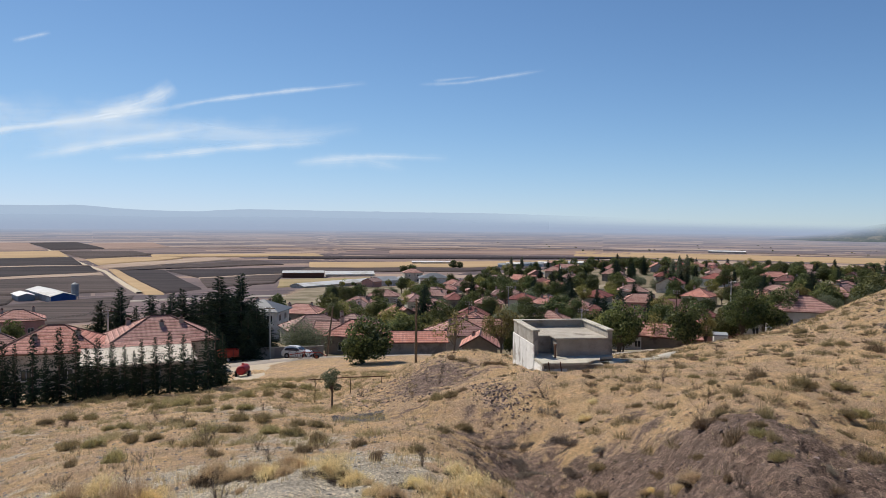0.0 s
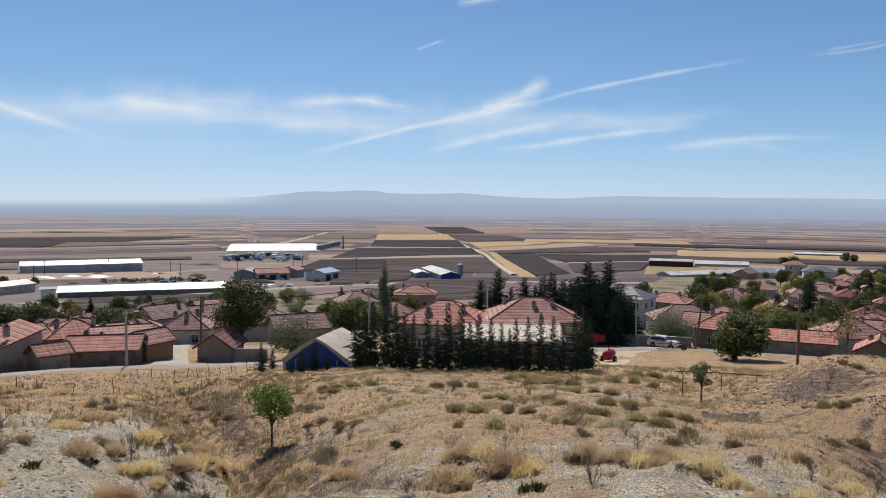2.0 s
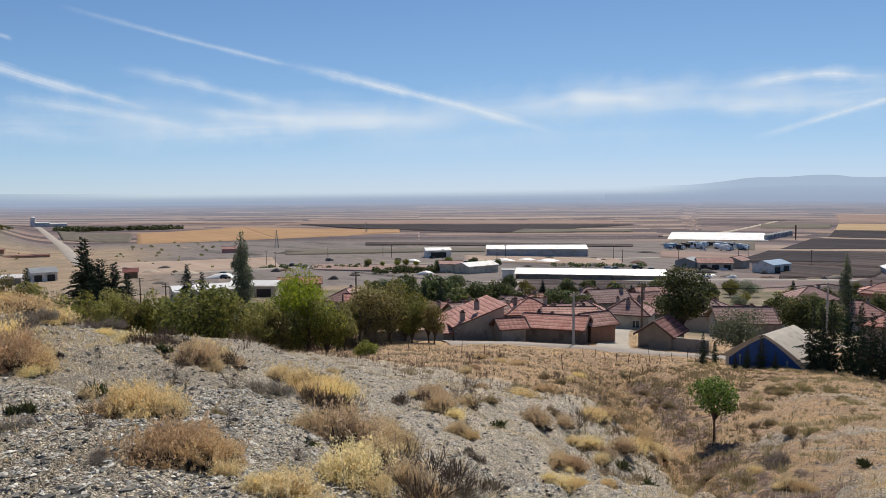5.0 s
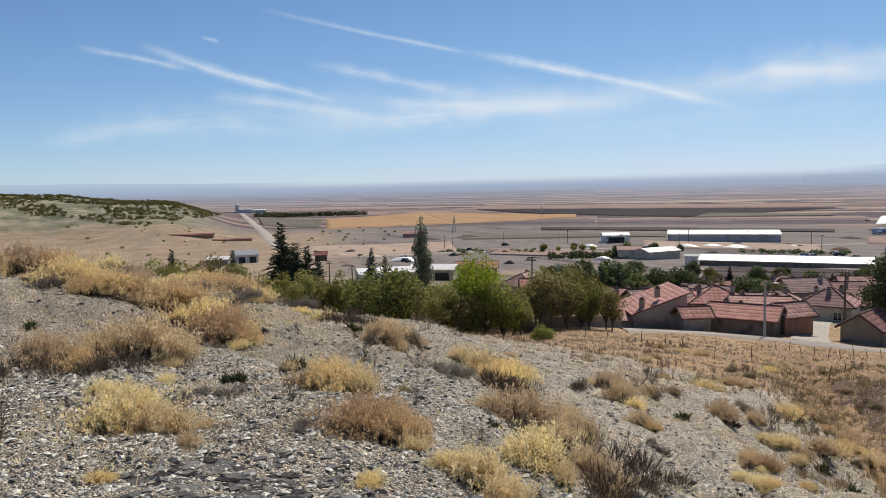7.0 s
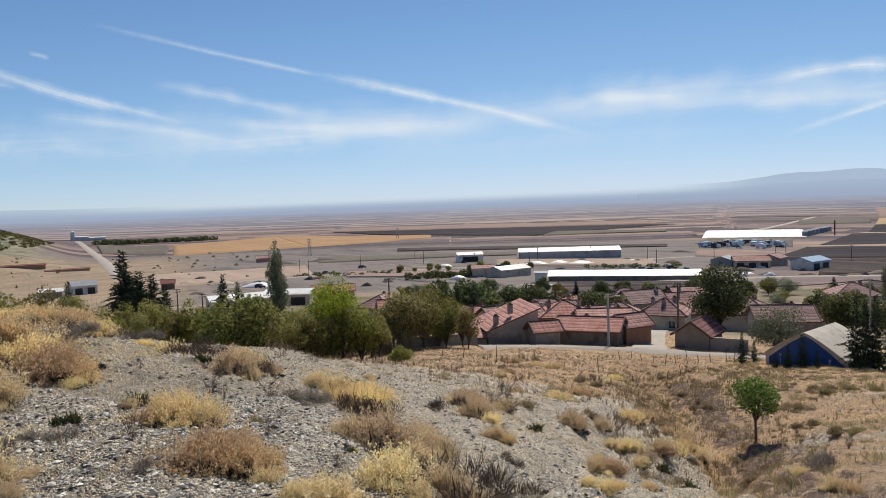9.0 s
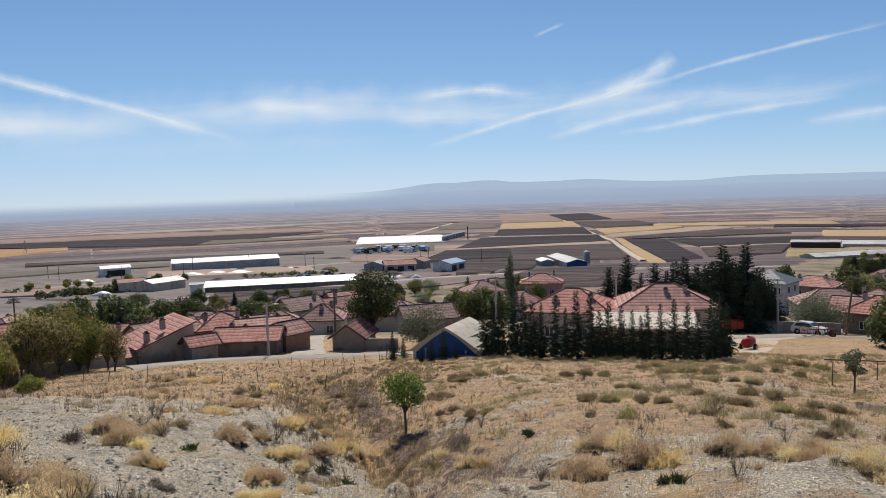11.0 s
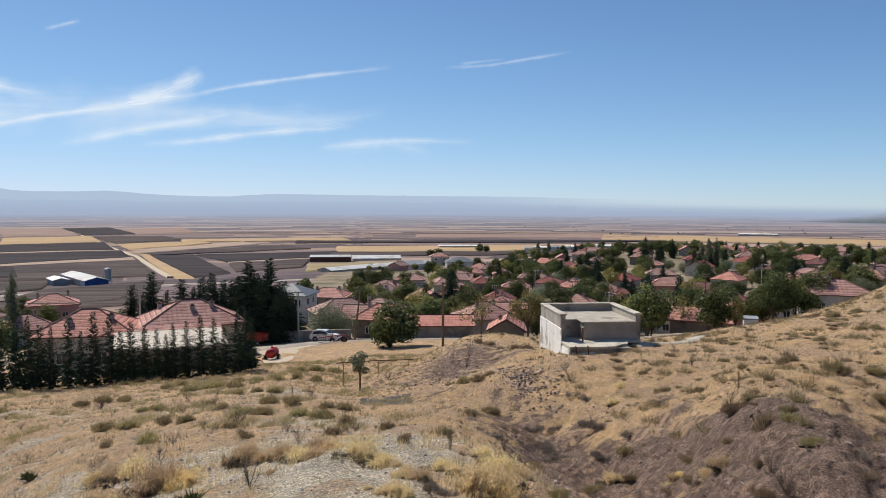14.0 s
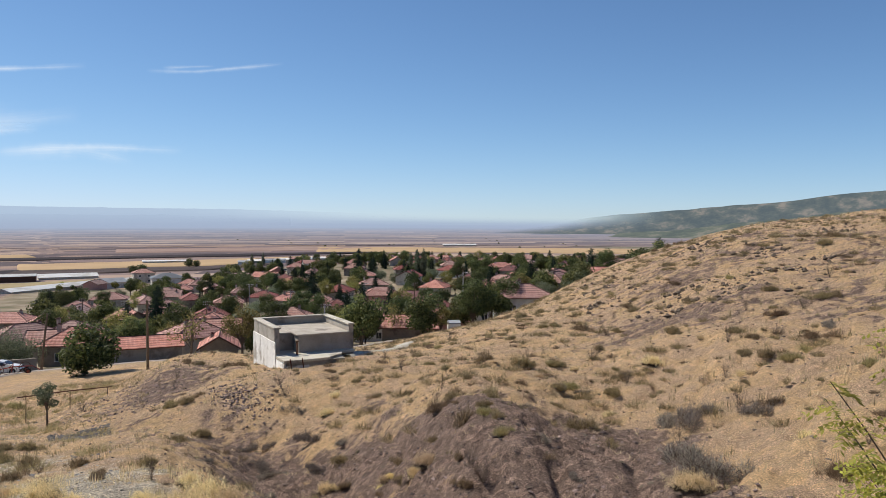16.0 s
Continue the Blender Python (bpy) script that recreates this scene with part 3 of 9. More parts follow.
def make_ground():
    azs = [-75 + 0.17 * i for i in range(int(190 / 0.17) + 1)]
    azs += [115 + 5 * i for i in range(1, 34)]
    rs, r = [0.6], 0.6
    while r < 4950:
        r *= 1.04 if r < 4 else 1.0145 if r < 85 else 1.045
        rs.append(r)
    n, verts, faces = len(azs), [], []
    layers = {k: [] for k in ("gravel", "bank", "village", "plain", "steppe", "sand", "scrub", "middle", "west", "scree")}
    for r in rs:
        for a in azs:
            aa = a if a <= 180 else a - 360
            p = spot(aa, r)
            verts.append((p.x, p.y, ground_z(p.x, p.y)))
            layers["gravel"].append(gravel_at(aa, r))
            layers["bank"].append(bank_at(p.x, p.y, aa, r))
            layers["scree"].append(smooth(80, 60, aa + 5 * noise.noise((p.x * 0.2, p.y * 0.2, 14.0))) * smooth(7, 12, r))
            for k, v in lie_of(aa).items():
                layers[k].append(v)
            wob = 1 + 0.2 * noise.noise((p.x * 0.012, p.y * 0.012, 2.0))
            edge = (225 + 165 * smooth(16, 8, aa) + 150 * smooth(2, -8, aa)) * wob
            layers["village"].append(smooth(98, 114, r + 6 * noise.noise((p.x * 0.1, p.y * 0.1, 4.0))) * (1 - smooth(edge, edge * 1.06, r)))
            layers["plain"].append(smooth(edge, edge * 1.06, r))
            layers["steppe"].append(smooth(34, 44, aa) * (1 - smooth(640, 720, r * (1 - 0.002 * (aa - 40)))))
            layers["sand"].append(smooth(78, 85, aa) * (1 - smooth(600, 760, r)))
            layers["scrub"].append(max(smooth(89, 93, aa) * smooth(600, 700, r) * (1 - smooth(1300, 1700, r)), smooth(-27, -34, aa) * smooth(1100, 1500, r)))
    for i in range(len(rs) - 1):
        for j in range(n):
            k = (j + 1) % n
            faces.append((i * n + j, i * n + k, (i + 1) * n + k, (i + 1) * n + j))
    c = len(verts)
    verts.append((0, 0, ground_z(0, 0.01)))
    faces += [(c, (j + 1) % n, j) for j in range(n)]
    ob = link("ground", verts, faces, [ground_material()], smooth_shade=True)
    for k, v in layers.items():
        at = ob.data.attributes.new(k, "FLOAT", "POINT")
        at.data.foreach_set("value", np.asarray(v + [0.0], dtype=np.float32))
    return tagged(ob, "dry grassy hillside falling to a village and strip fields", "ground", kind="structure")


make_ground()


def drape(name, pts, width, material, label, lift=0.12, step=3.0, kind="structure", category="road"):
    """A ribbon of road or track laid along a bent line of (azimuth, distance)."""
    line = [spot(a, r).xy for a, r in pts]
    run = []
    for a, b in zip(line, line[1:]):
        n = max(1, int((b - a).length / step))
        run += [a.lerp(b, i / n) for i in range(n)]
    run.append(line[-1])
    for _ in range(6):
        run = [run[0]] + [(run[i - 1] + run[i] * 2 + run[i + 1]) / 4 for i in range(1, len(run) - 1)] + [run[-1]]
    verts, faces = [], []
    for i, p in enumerate(run):
        d = (run[min(i + 1, len(run) - 1)] - run[max(i - 1, 0)]).normalized()
        side = Vector((-d.y, d.x))
        w = width * (0.5 + 0.05 * noise.noise((p.x * 0.2, p.y * 0.2, 0)))
        for k in (-1.25, -1, 0, 1, 1.25):
            q = p + side * w * k
            verts.append((q.x, q.y, ground_z(q.x, q.y) + (lift if abs(k) <= 1 else -0.1)))
    for i in range(len(run) - 1):
        for k in range(4):
            faces.append((i * 5 + k, i * 5 + k + 1, i * 5 + k + 6, i * 5 + k + 5))
    return tagged(link(name, verts, faces, [material], smooth_shade=True), label, category, kind=kind)


def field(name, a, b, c, d, material, label, lift=0.3):
    """A field on the plain with its corners (azimuth, distance): near left, near right, far right, far left."""
    verts, faces, nu, nv = [], [], 28, 14
    p, q, s, t = [spot(*k).xy for k in (a, b, c, d)]
    for j in range(nv + 1):
        for i in range(nu + 1):
            u, v = min(1.008, max(-0.008, (i - 1) / (nu - 2))), min(1.02, max(-0.02, (j - 1) / (nv - 2)))
            w = (p.lerp(q, u)).lerp(t.lerp(s, u), v)
            rim = i in (0, nu) or j in (0, nv)
            rr = w.length
            w = w * (1 + 0.006 * noise.noise((w.x * 0.02, w.y * 0.02, 9.0)))
            verts.append((w.x, w.y, ground_z(w.x, w.y) + (-0.8 if rim else lift + rr * 0.0006)))
    for j in range(nv):
        for i in range(nu):
            k = j * (nu + 1) + i
            faces.append((k, k + 1, k + nu + 2, k + nu + 1))
    return tagged(link(name, verts, faces, [material], smooth_shade=True), label, "field", kind="structure")

# ---- a small kit for building things
class Shape:
    """Gathers faces for one mesh."""

    def __init__(self):
        self.v, self.f, self.uv = [], [], []

    def poly(self, pts, uv=None):
        k = len(self.v)
        self.v += [tuple(p) for p in pts]
        self.f.append(tuple(range(k, k + len(pts))))
        self.uv += uv or [(0.0, 0.0)] * len(pts)
        return self

    def box(self, x0, x1, y0, y1, z0, z1, m=None, bevel=0.0, taper=0.0):
        b = bevel
        if b:
            lo = [(x0, y0), (x1, y0), (x1, y1), (x0, y1)]
            rings = []
            for z, i in ((z0, b), (z0 + b, 0), (z1 - b, 0), (z1, b)):
                rings.append([(x0 + i, y0 + i, z), (x1 - i, y0 + i, z), (x1 - i, y1 - i, z), (x0 + i, y1 - i, z)])
            self.loft(rings, m)
            return self
        t = taper
        c = [Vector(p) for p in ((x0, y0, z0), (x1, y0, z0), (x1, y1, z0), (x0, y1, z0), (x0 + t, y0 + t, z1), (x1 - t, y0 + t, z1), (x1 - t, y1 - t, z1), (x0 + t, y1 - t, z1))]
        if m:
            c = [m @ p for p in c]
        for q in ((0, 3, 2, 1), (4, 5, 6, 7), (0, 1, 5, 4), (1, 2, 6, 5), (2, 3, 7, 6), (3, 0, 4, 7)):
            self.poly([c[i] for i in q])
        return self

    def loft(self, rings, m=None, caps=True):
        """Rings of as many points each, joined by quads."""
        rings = [[(m @ Vector(p)) if m else Vector(p) for p in r] for r in rings]
        k, n = len(self.v), len(rings[0])
        for r in rings:
            self.v += [tuple(p) for p in r]
        for i in range(len(rings) - 1):
            for j in range(n):
                l = (j + 1) % n
                self.f.append((k + i * n + j, k + i * n + l, k + (i + 1) * n + l, k + (i + 1) * n + j))
                self.uv += [(0.0, 0.0)] * 4
        if caps:
            self.f.append(tuple(k + j for j in reversed(range(n))))
            self.f.append(tuple(k + (len(rings) - 1) * n + j for j in range(n)))
            self.uv += [(0.0, 0.0)] * (2 * n)
        return self

    def tube(self, path, radii, n=6, caps=True):
        path = [Vector(p) for p in path]
        if isinstance(radii, (int, float)):
            radii = [radii] * len(path)
        rings = []
        for i, p in enumerate(path):
            d = (path[min(i + 1, len(path) - 1)] - path[max(i - 1, 0)]).normalized()
            a = d.orthogonal().normalized() if abs(d.z) < 0.95 else Vector((1, 0, 0))
            a = (a - d * a.dot(d)).normalized()
            b = d.cross(a)
            rings.append([p + (a * math.cos(2 * math.pi * j / n) + b * math.sin(2 * math.pi * j / n)) * radii[i] for j in range(n)])
        return self.loft(rings, None, caps)


def part(name, shape, material, parent, label="", soft=False, uv=False):
    ob = link(name, shape.v, shape.f, [material], shape.uv if uv else None, soft)
    ob.parent = parent
    if label:
        ob["label"] = label
    return ob


def thing(name, at, turn, label, category, group="", scale=1.0):
    ob = new(name)
    ob.empty_display_size = 0.3
    ob.matrix_basis = pose(at[0], at[1], at[2], 0, 0, turn) @ Matrix.Diagonal((scale, scale, scale, 1))
    return tagged(ob, label, category, group)


def sloped(shape, pts):
    """A roof face with coordinates along the eaves and up the slope."""
    p = [Vector(q) for q in pts]
    nrm = (p[1] - p[0]).cross(p[2] - p[0]).normalized()
    u = Vector((0, 0, 1)).cross(nrm)
    u = u.normalized() if u.length > 1e-5 else Vector((1, 0, 0))
    v = nrm.cross(u)
    shape.poly(p, [(q.dot(u), q.dot(v)) for q in p])


def roof_shape(L, W, H, rise, over, kind, thick=0.16):
    """Tiled roof over a plan L (x) by W (y) whose walls end at height H."""
    s, caps = Shape(), []
    l, w, drop = L / 2 + over, W / 2 + over, over * rise / (W / 2)
    e, t = H - drop, H + rise
    if kind == "hip":
        k = max(0.0, l - w)
        a, b, c, d = (-l, -w, e), (l, -w, e), (l, w, e), (-l, w, e)
        p, q = (-k, 0, t), (k, 0, t)
        faces = [(a, b, q, p), (c, d, p, q), (b, c, q), (d, a, p)]
        caps = [(a, p), (d, p), (b, q), (c, q)] + ([(p, q)] if k else [])
    elif kind == "gable":
        a, b, c, d = (-l, -w, e), (l, -w, e), (l, w, e), (-l, w, e)
        p, q = (-l, 0, t), (l, 0, t)
        faces = [(a, b, q, p), (c, d, p, q)]
        caps = [(p, q), (a, p), (d, p), (b, q), (c, q)]
    else:                                # one slope, falling to -y
        a, b, c, d = (-l, -w, e), (l, -w, e), (l, w, t + drop * 0.5), (-l, w, t + drop * 0.5)
        faces = [(a, b, c, d)]
        caps = []
    for f in faces:
        if len({tuple(v) for v in f}) < len(f):
            f = tuple(dict.fromkeys(f))
        sloped(s, [Vector(v) + Vector((0, 0, thick)) for v in f])
        s.poly([Vector(v) for v in reversed(f)])
    rim = [a, b, c, d]
    if kind == "gable":
        rim = [a, b, q, c, d, p]
    for i in range(len(rim)):
        v0, v1 = Vector(rim[i]), Vector(rim[(i + 1) % len(rim)])
        up = Vector((0, 0, thick))
        s.poly([v0, v1, v1 + up, v0 + up])
    return s, [(Vector(x) + Vector((0, 0, thick)), Vector(y) + Vector((0, 0, thick))) for x, y in caps]


def wall_shape(L, W, H, rise, kind, foot=1.5):
    s = Shape()
    l, w = L / 2, W / 2
    if kind == "gable":
        ring = lambda x: [(x, -w, -foot), (x, w, -foot), (x, w, H), (x, 0, H + rise), (x, -w, H)]
        s.loft([ring(-l), ring(l)])
    elif kind == "shed":
        ring = lambda x: [(x, -w, -foot), (x, w, -foot), (x, w, H + rise), (x, -w, H)]
        s.loft([ring(-l), ring(l)])
    else:
        s.box(-l, l, -w, w, -foot, H)
    return s


def add_window(house, x, y, z, w, h, facing, frame_mat, kind="window"):
    """A window set on a wall: facing 0 looks to -y, 90 to +x, 180 to +y, 270 to -x."""
    m = pose(x, y, z, 0, 0, facing)
    fr = Shape()
    for a in ((-w / 2 - 0.07, -w / 2, 0, h), (w / 2, w / 2 + 0.07, 0, h), (-0.03, 0.03, 0, h)):
        fr.box(a[0], a[1], -0.06, 0.02, a[2], a[3], m)
    fr.box(-w / 2 - 0.07, w / 2 + 0.07, -0.06, 0.02, h, h + 0.07, m)
    fr.box(-w / 2 - 0.12, w / 2 + 0.12, -0.12, 0.02, -0.08, 0, m)
    ob = part(kind, fr, frame_mat, house)
    part("pane", Shape().box(-w / 2, w / 2, -0.02, 0.01, 0, h, m), GLASS, ob)
    return ob


def add_chimney(house, x, y, z0, z1, material, size=0.55):
    s = Shape().box(x - size / 2, x + size / 2, y - size / 2, y + size / 2, z0, z1)
    ch = part("chimney", s, material, house)
    c = Shape().box(x - size / 2 - 0.08, x + size / 2 + 0.08, y - size / 2 - 0.08, y + size / 2 + 0.08, z1, z1 + 0.09)
    c.box(x - size * 0.3, x + size * 0.3, y - size * 0.3, y + size * 0.3, z1 + 0.09, z1 + 0.3)
    part("chimney_cap", c, TILE_OLD, ch)


def build_house(az, r, L, W, H, rise, turn, kind="hip", wall=PLASTER, roof=TILE, over=0.45, windows=(), chimneys=((0.2, 0.15),), label="", category="house", name="house", lift=0.0, door=None, group="village houses"):
    """A house at an azimuth and distance; turn 0 sets its long side square to the line of sight."""
    at = on_ground(az, r, lift)
    ob = thing(name, at, az + turn, label or "village house with clay-tiled roof and plastered walls", category, group)
    part("wall", wall_shape(L, W, H, rise, kind), wall, ob)
    s, caps = roof_shape(L, W, H, rise, over, kind)
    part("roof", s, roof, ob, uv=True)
    if roof in (TILE, TILE_OLD, TILE_DARK) and caps:
        c = Shape()
        for a, b in caps:
            c.tube([a, b], 0.11, 5)
        part("ridge_cap", c, TILE_OLD, ob)
    for fx, fy in chimneys:
        x, y = fx * L, fy * W
        part_z = H + rise * (1 - min(1, abs(y) / (W / 2)))
        add_chimney(ob, x, y, part_z - 0.5, part_z + 0.6, PLASTER)
    for wx, wz, ww, wh, facing in windows:
        f = facing % 360
        x, y = {0: (wx, -W / 2), 90: (L / 2, wx), 180: (wx, W / 2), 270: (-L / 2, wx)}[f]
        add_window(ob, x, y, wz, ww, wh, f, WHITE_METAL)
    if door:
        part("door", Shape().box(door - 0.5, door + 0.5, -W / 2 - 0.05, -W / 2 + 0.02, 0, 2.05), TIMBER, ob)
    return ob


# ---- trees
def crown_mesh(name, lumps, count, size, material, seed, flat=0.0, droop=0.0):
    """Many small leaf sprays scattered over the skins of a number of lumps."""
    rng = np.random.RandomState(seed)
    lump = np.array([(*c, rr, rz) for c, rr, rz in lumps])
    wgt = lump[:, 3] ** 2
    pick = rng.choice(len(lump), count, p=wgt / wgt.sum())
    d = rng.normal(size=(count, 3))
    d /= np.linalg.norm(d, axis=1)[:, None]
    rad = rng.uniform(0.45, 1.08, count) ** 0.6
    c = lump[pick, :3] + d * rad[:, None] * np.stack([lump[pick, 3], lump[pick, 3], lump[pick, 4]], 1)
    n = d + rng.normal(size=(count, 3)) * 0.7
    n /= np.linalg.norm(n, axis=1)[:, None]
    a = np.cross(n, rng.normal(size=(count, 3)))
    a /= np.linalg.norm(a, axis=1)[:, None]
    b = np.cross(n, a)
    s = size * rng.uniform(0.55, 1.3, count)[:, None]
    v = np.stack([c - a * s, c + b * s * 0.6 + n * s * 0.15, c + a * s, c - b * s * 0.6 - n * s * 0.1], 1).reshape(-1, 3)
    f = np.arange(count * 4).reshape(-1, 4)
    me = bpy.data.meshes.new(name)
    me.from_pydata(v.tolist(), [], f.tolist())
    me.materials.append(material)
    return me


def broadleaf(name, label, h, w, trunk, material, seed, count=1500, leaf=0.2, lumps=9, category="tree", open_=0.0, bark=BARK):
    """A tree of height h and crown width w with a bare trunk of the given length."""
    rng = random.Random(seed)
    ob = thing(name, (0, 0, -400), 0, label, category, "trees")
    cen = trunk + (h - trunk) * 0.48
    balls = []
    for i in range(lumps):
        a = 2 * math.pi * i / lumps * 1.9 + rng.uniform(-0.4, 0.4)
        lev = rng.uniform(-0.8, 0.85)
        q = math.sqrt(max(0.05, 1 - lev * lev)) * rng.uniform(0.35, 0.75)
        rr = w * rng.uniform(0.2 - 0.08 * open_, 0.3 - 0.1 * open_)
        balls.append(((math.cos(a) * q * w / 2, math.sin(a) * q * w / 2, cen + lev * (h - trunk) * 0.36), rr, rr * rng.uniform(0.7, 0.95)))
    balls.append(((0, 0, h - w * 0.18), w * 0.2, w * 0.19))
    t = Shape()
    bx, by = rng.uniform(-0.15, 0.15), rng.uniform(-0.15, 0.15)
    base = h * 0.022
    if h < 4.2:                       # a young tree: thin and straight
        bx, by, base = bx * 0.25, by * 0.25, 0.06
    t.tube([(0, 0, -0.5), (bx * 0.3, by * 0.3, trunk * 0.5), (bx, by, trunk), (bx * 1.5, by * 1.5, cen)], [base * 1.25, base, base * 0.8, base * 0.3], 7)
    for c, rr, _ in balls:
        st = Vector((bx, by, trunk * rng.uniform(0.7, 1.1)))
        mid = st.lerp(Vector(c), 0.5) + Vector((0, 0, h * 0.04))
        t.tube([st, mid, c], [base * 0.45, base * 0.28, base * 0.08], 5)
    part("trunk", t, bark, ob)
    cr = new("crown", crown_mesh("crown", balls, count, leaf, material, seed))
    cr.parent = ob
    return ob


def conifer(name, label, h, w, seed, full=0.8):
    rng = np.random.RandomState(seed)
    ob = thing(name, (0, 0, -400), 0, label, "conifer", "conifers")
    part("trunk", Shape().tube([(0, 0, -0.5), (0, 0, h * 0.5), (0, 0, h * 0.97)], [h * 0.016, h * 0.01, 0.01], 6), BARK, ob)
    verts, faces = [], []
    for b in range(int(90 + 26 * h)):
        u = 0.04 + 0.95 * (b + rng.uniform(0, 1)) / (90 + 26 * h)
        u = 1 - (1 - u) ** 0.85
        lev = u * h
        a = rng.uniform(0, 6.283)
        side = 0.82 + 0.3 * math.sin(a * 2 + seed) * math.sin(u * 9 + seed)
        L = (w / 2 * (1 - u) ** full * side * rng.uniform(0.5, 1.25) + 0.06) * (0.75 if u < 0.12 else 1)
        dx, dy = math.cos(a), math.sin(a)
        tilt = rng.uniform(-0.1, 0.3) + 0.55 * u
        steps = max(3, int(L / 0.16))
        for s in range(steps):
            q0 = (s + rng.uniform(0, 0.8)) / steps
            c = np.array([dx * L * q0, dy * L * q0, lev + L * (tilt * q0 - 0.35 * q0 * q0)])
            wd = (h / 5) ** 0.5 * (1.35 if full < 0.7 else 1.0) * (0.12 + 0.16 * (1 - u)) * (1.15 - 0.6 * q0) * rng.uniform(0.6, 1.3)
            for sgn in (-1, 1):
                f = rng.uniform(0.3, 1.0)
                e = c + np.array([(-dy * sgn * f + dx * 0.7) * wd, (dx * sgn * f + dy * 0.7) * wd, rng.uniform(-0.3, 0.35) * wd])
                k = len(verts)
                thick = np.array([rng.uniform(-0.1, 0.1) * wd, rng.uniform(-0.1, 0.1) * wd, wd * rng.uniform(0.18, 0.36)])
                verts += [c - thick * 0.6, (c + e) / 2 - thick, e, (c + e) / 2 + thick * 0.6]
                faces.append((k, k + 1, k + 2, k + 3))
    cr = link("crown", verts, faces, [NEEDLES])
    cr.parent = ob
    return ob


def columnar(name, label, h, w, seed, material):
    rng = random.Random(seed)
    ob = thing(name, (0, 0, -400), 0, label, "tree", "trees")
    balls = []
    for i in range(34):
        u = 0.08 + 0.9 * i / 33
        ww = w / 2 * math.sin(math.pi * min(1, 0.18 + u * 0.8)) ** 0.7
        a = rng.uniform(0, 6.28)
        balls.append(((math.cos(a) * ww * 0.4, math.sin(a) * ww * 0.4, h * u), ww * 0.95, h * 0.06))
    part("trunk", Shape().tube([(0, 0, -0.5), (0, 0, h * 0.5), (0, 0, h * 0.95)], [0.24, 0.14, 0.02], 7), BARK, ob)
    cr = new("crown", crown_mesh("crown", balls, 8000, 0.17, material, seed))
    cr.parent = ob
    return ob


# one of each kind is built; the rest are copies of it
KINDS = {}


def plant(kind, az, r, h, turn=0.0, wide=1.0, lift=0.0, label=""):
    """Set a tree of a kind at an azimuth and distance, grown to the height h."""
    src, h0 = KINDS[kind]
    k = h / h0
    p = on_ground(az, r, lift)
    m = pose(p.x, p.y, p.z, 0, 0, turn) @ Matrix.Diagonal((k * wide, k * wide, k, 1))
    if "used" not in src:
        src["used"] = 1
        src.matrix_basis = m
        ob = src
    else:
        old = src.scale.copy()
        src.scale = (1, 1, 1)
        ob = copy_thing(src, m)
        src.scale = old
    if label:
        ob["label"] = label
    return ob


KINDS["conifer_a"] = (conifer("conifer", "slender dark green young conifer", 5.0, 3.6, 1), 5.0)
KINDS["conifer_b"] = (conifer("conifer", "dense dark green young conifer", 5.0, 4.1, 2), 5.0)
KINDS["conifer_c"] = (conifer("conifer", "narrow dark young conifer", 5.0, 3.1, 3), 5.0)
KINDS["cedar_a"] = (conifer("conifer", "tall dark green cedar tree", 11.0, 8.6, 4, 0.58), 11.0)
KINDS["cedar_b"] = (conifer("conifer", "tall dark pine with a ragged crown", 11.0, 7.0, 5, 0.65), 11.0)
KINDS["walnut"] = (broadleaf("walnut_tree", "large dark green walnut tree in leaf", 9.5, 7.6, 2.2, LEAF_DARK, 11, 7500, 0.16, 28, open_=0.7), 9.5)
KINDS["round"] = (broadleaf("tree", "leafy green broad garden tree", 6.5, 6.0, 0.9, LEAF_GREEN, 12, 4200, 0.2, 12), 6.5)
KINDS["round_b"] = (broadleaf("tree", "dark green broad leafy tree", 6.5, 5.6, 0.8, LEAF_DARK, 13, 4600, 0.19, 13), 6.5)
KINDS["bright"] = (broadleaf("tree", "bright yellow-green broad tree", 9.0, 7.6, 1.4, LEAF_BRIGHT, 14, 8000, 0.12, 28, open_=0.9), 9.0)
KINDS["olive"] = (broadleaf("willow_shrub", "grey-green silvery leaved broad shrub", 5.0, 6.6, 0.6, LEAF_OLIVE, 15, 6000, 0.12, 14), 5.0)
KINDS["brown"] = (broadleaf("tree", "thin tree with browning leaves", 6.0, 5.0, 1.6, LEAF_BROWN, 16, 3600, 0.11, 20, open_=1.0), 6.0)
KINDS["scrub"] = (broadleaf("shrub", "olive-green bushy tall shrub", 4.5, 5.4, 0.5, LEAF_BROWN, 17, 4600, 0.115, 24, "shrub", 1.0), 4.5)
KINDS["scrub_b"] = (broadleaf("shrub", "green bushy leafy tall shrub", 4.5, 4.8, 0.5, LEAF_YOUNG, 18, 4600, 0.115, 22, "shrub", 1.0), 4.5)
LEAF_THIN = leaves("browning_olive_leaves", (0.125, 0.11, 0.038), (0.37, 0.31, 0.115), 0.42)
LEAF_FRESH = leaves("fresh_green_leaves", (0.062, 0.094, 0.02), (0.23, 0.28, 0.055), 0.42)
KINDS["sapling"] = (broadleaf("sapling", "small leafy young tree with a thin trunk", 3.8, 2.5, 1.55, LEAF_FRESH, 24, 3000, 0.07, 20, open_=0.8), 3.8)
KINDS["grey_sapling"] = (broadleaf("sapling", "thin grey-green young tree on the bank", 2.7, 1.8, 1.0, LEAF_OLIVE, 25, 1800, 0.06, 14, open_=0.9), 2.7)
